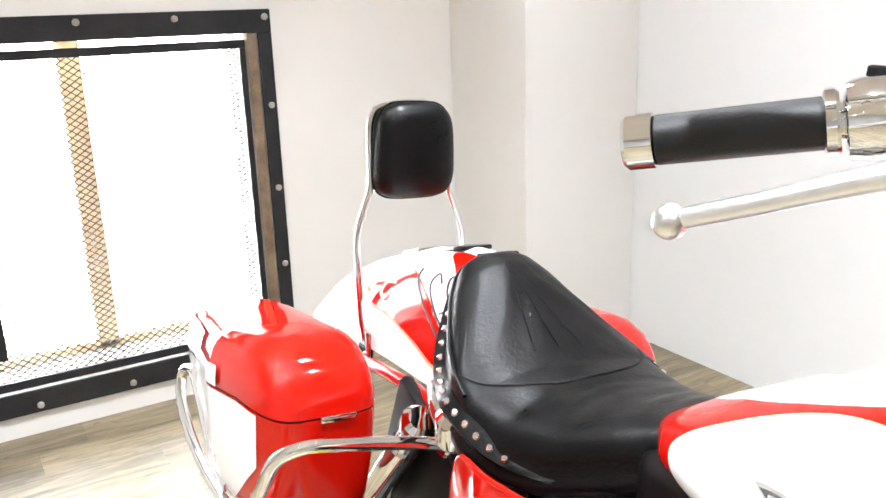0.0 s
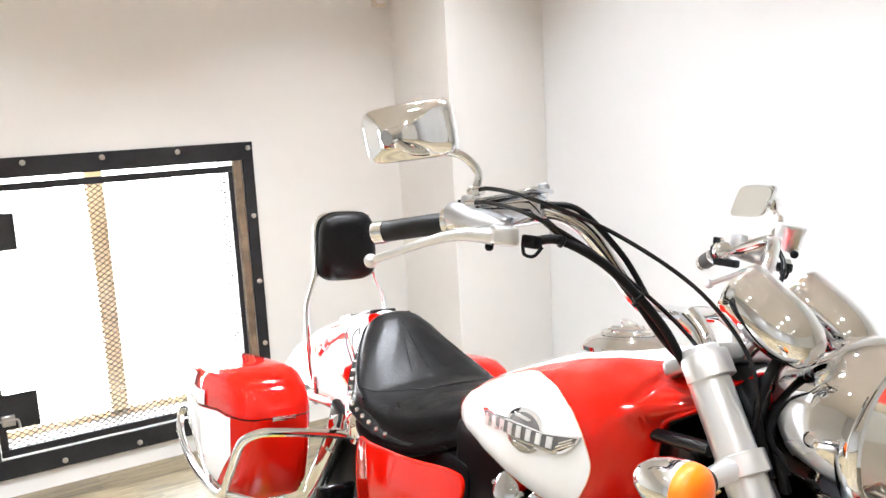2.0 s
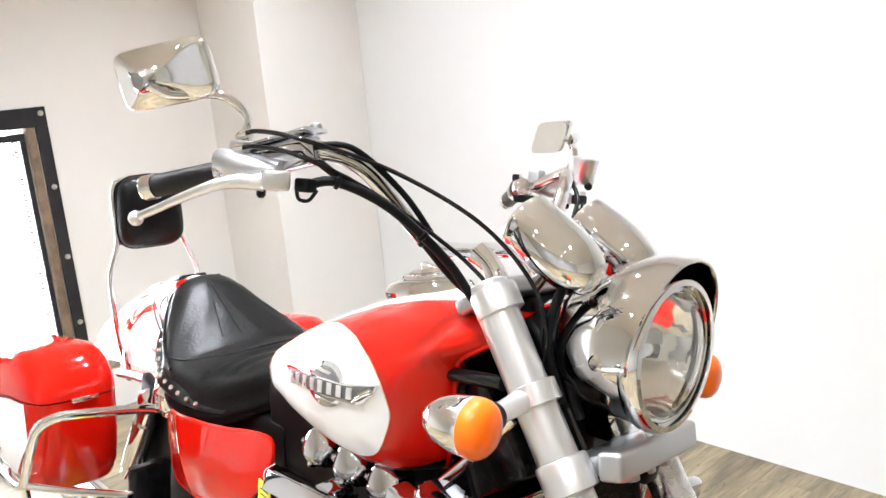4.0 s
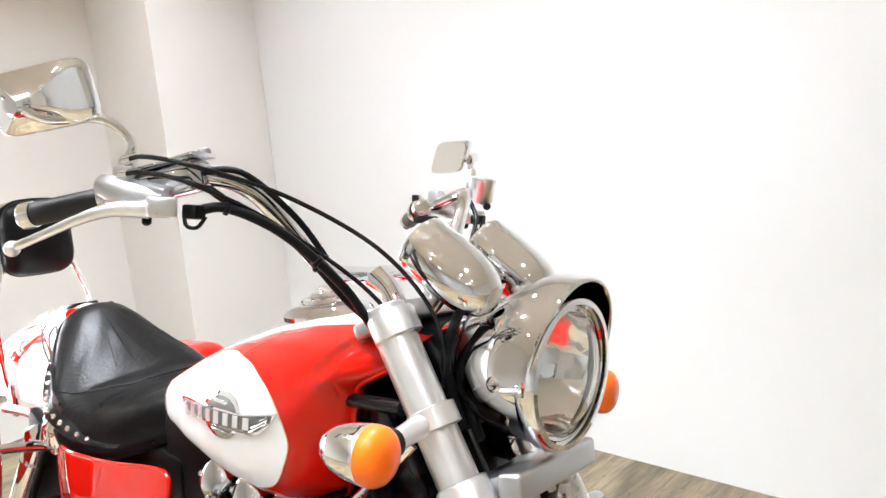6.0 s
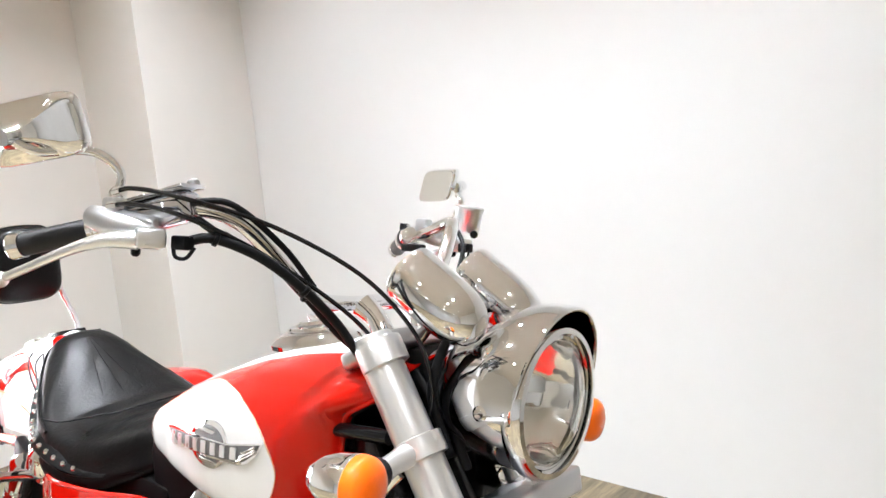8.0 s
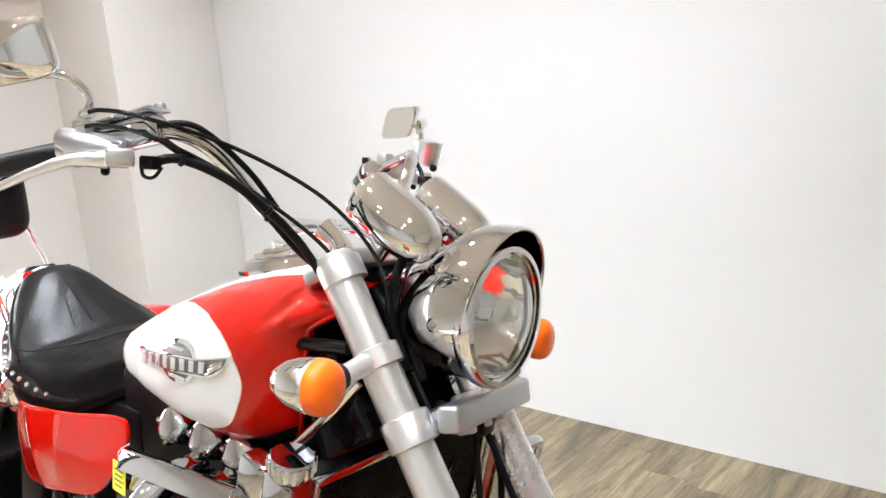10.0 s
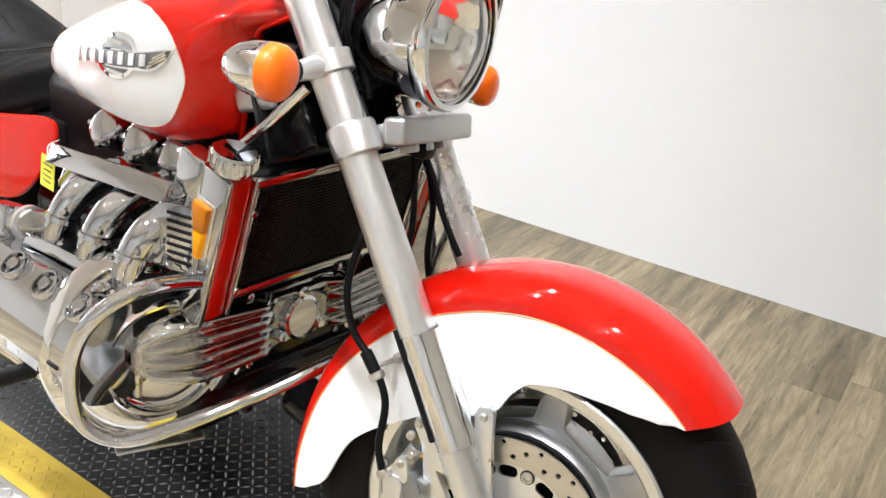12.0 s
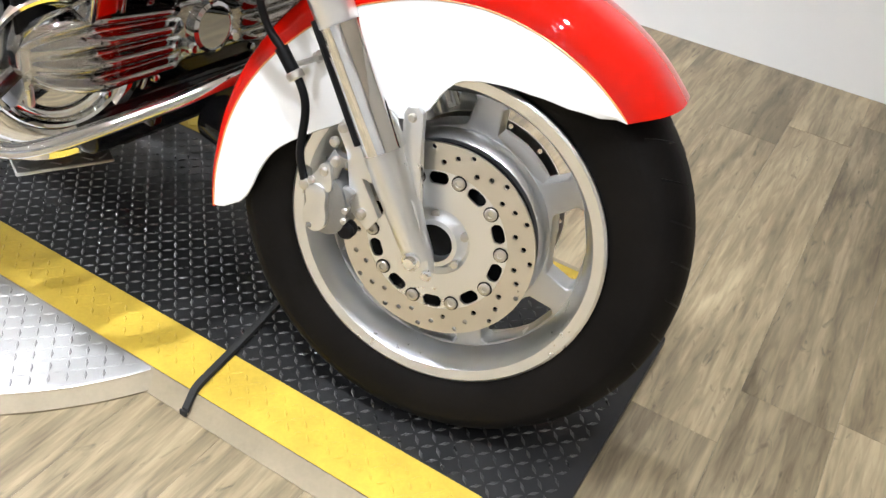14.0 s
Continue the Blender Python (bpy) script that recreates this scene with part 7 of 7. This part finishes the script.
for k in range(6):
    for q in range(3):
        link("lozenge", box((0.020, 0.005, 0.002), pose(-0.622, -0.240, 0.264, 0, 0, 67) @ pose(-0.060 + k * 0.024, -0.026 + q * 0.026, 0.0038, 0, 0, 45 if (k + q) % 2 else -45), 0.0006, 1), SILVERPLATE, skid)

# sale tag tied to the intake cover
tag = thing("paper_tag", "small yellow paper tag hanging on a wire from the engine", "tag", pose(0, -0.06, 0.006, 0, 0, -3.8) @ pose(0, 0, 0, -4.5, 0, 0))
tag_m = pose(-0.846, -0.292, 0.698, 0, 10, 6)
link("card", box((0.036, 0.0015, 0.058), tag_m, 0.0005, 1), BRASS, tag)
link("tag_wire", tube([tag_m @ Vector((0, 0, 0.026)), (-0.852, -0.285, 0.742), (-0.845, -0.268, 0.752)], 0.001, 4, 6), ZINC, tag)
for k in range(4):
    link("print_line", box((0.026 - 0.005 * (k % 2), 0.0004, 0.003), tag_m @ pose(0, -0.0009, 0.014 - 0.010 * k), 0), INK, tag)

# ---- floor boards ----
rng = random.Random(4)
def board_mesh(length):
    bm = bmesh.new()
    b = box((BOARD_W - 0.0003, length - 0.0004, 0.008), pose(0, 0, -0.004), 0.0004, 1, bm=bm)
    me = bpy.data.meshes.new("plank")
    b.to_mesh(me)
    b.free()
    me.materials.append(PLANK)
    return me


board = board_mesh(1.22)
n = 0
far = bmesh.new()
cols = int((EX - WX) / BOARD_W) + 1
for i in range(cols):
    x = WX + (i + 0.5) * BOARD_W
    y = WY + rng.random() * 1.2
    while y > EY - 1.3:
        yc = y - 0.61
        lo, hi = yc - 0.61, yc + 0.61
        near = -1.6 < x < 1.3 and yc > -0.9
        if near and hi <= WY and lo >= EY:
            ob = new("plank", board)
            ob.location = (x, yc, FLOOR)
            ob.parent = floor
            n += 1
        else:
            a, b = max(lo, EY), min(hi, WY)
            if b - a > 0.02:
                box((BOARD_W - 0.0003, b - a - 0.0004, 0.008), pose(x, (a + b) / 2, FLOOR - 0.004), 0, bm=far)
        y -= 1.22
tagged(link("outer_planks", far, PLANK, floor), "boards further off", kind="stuff")
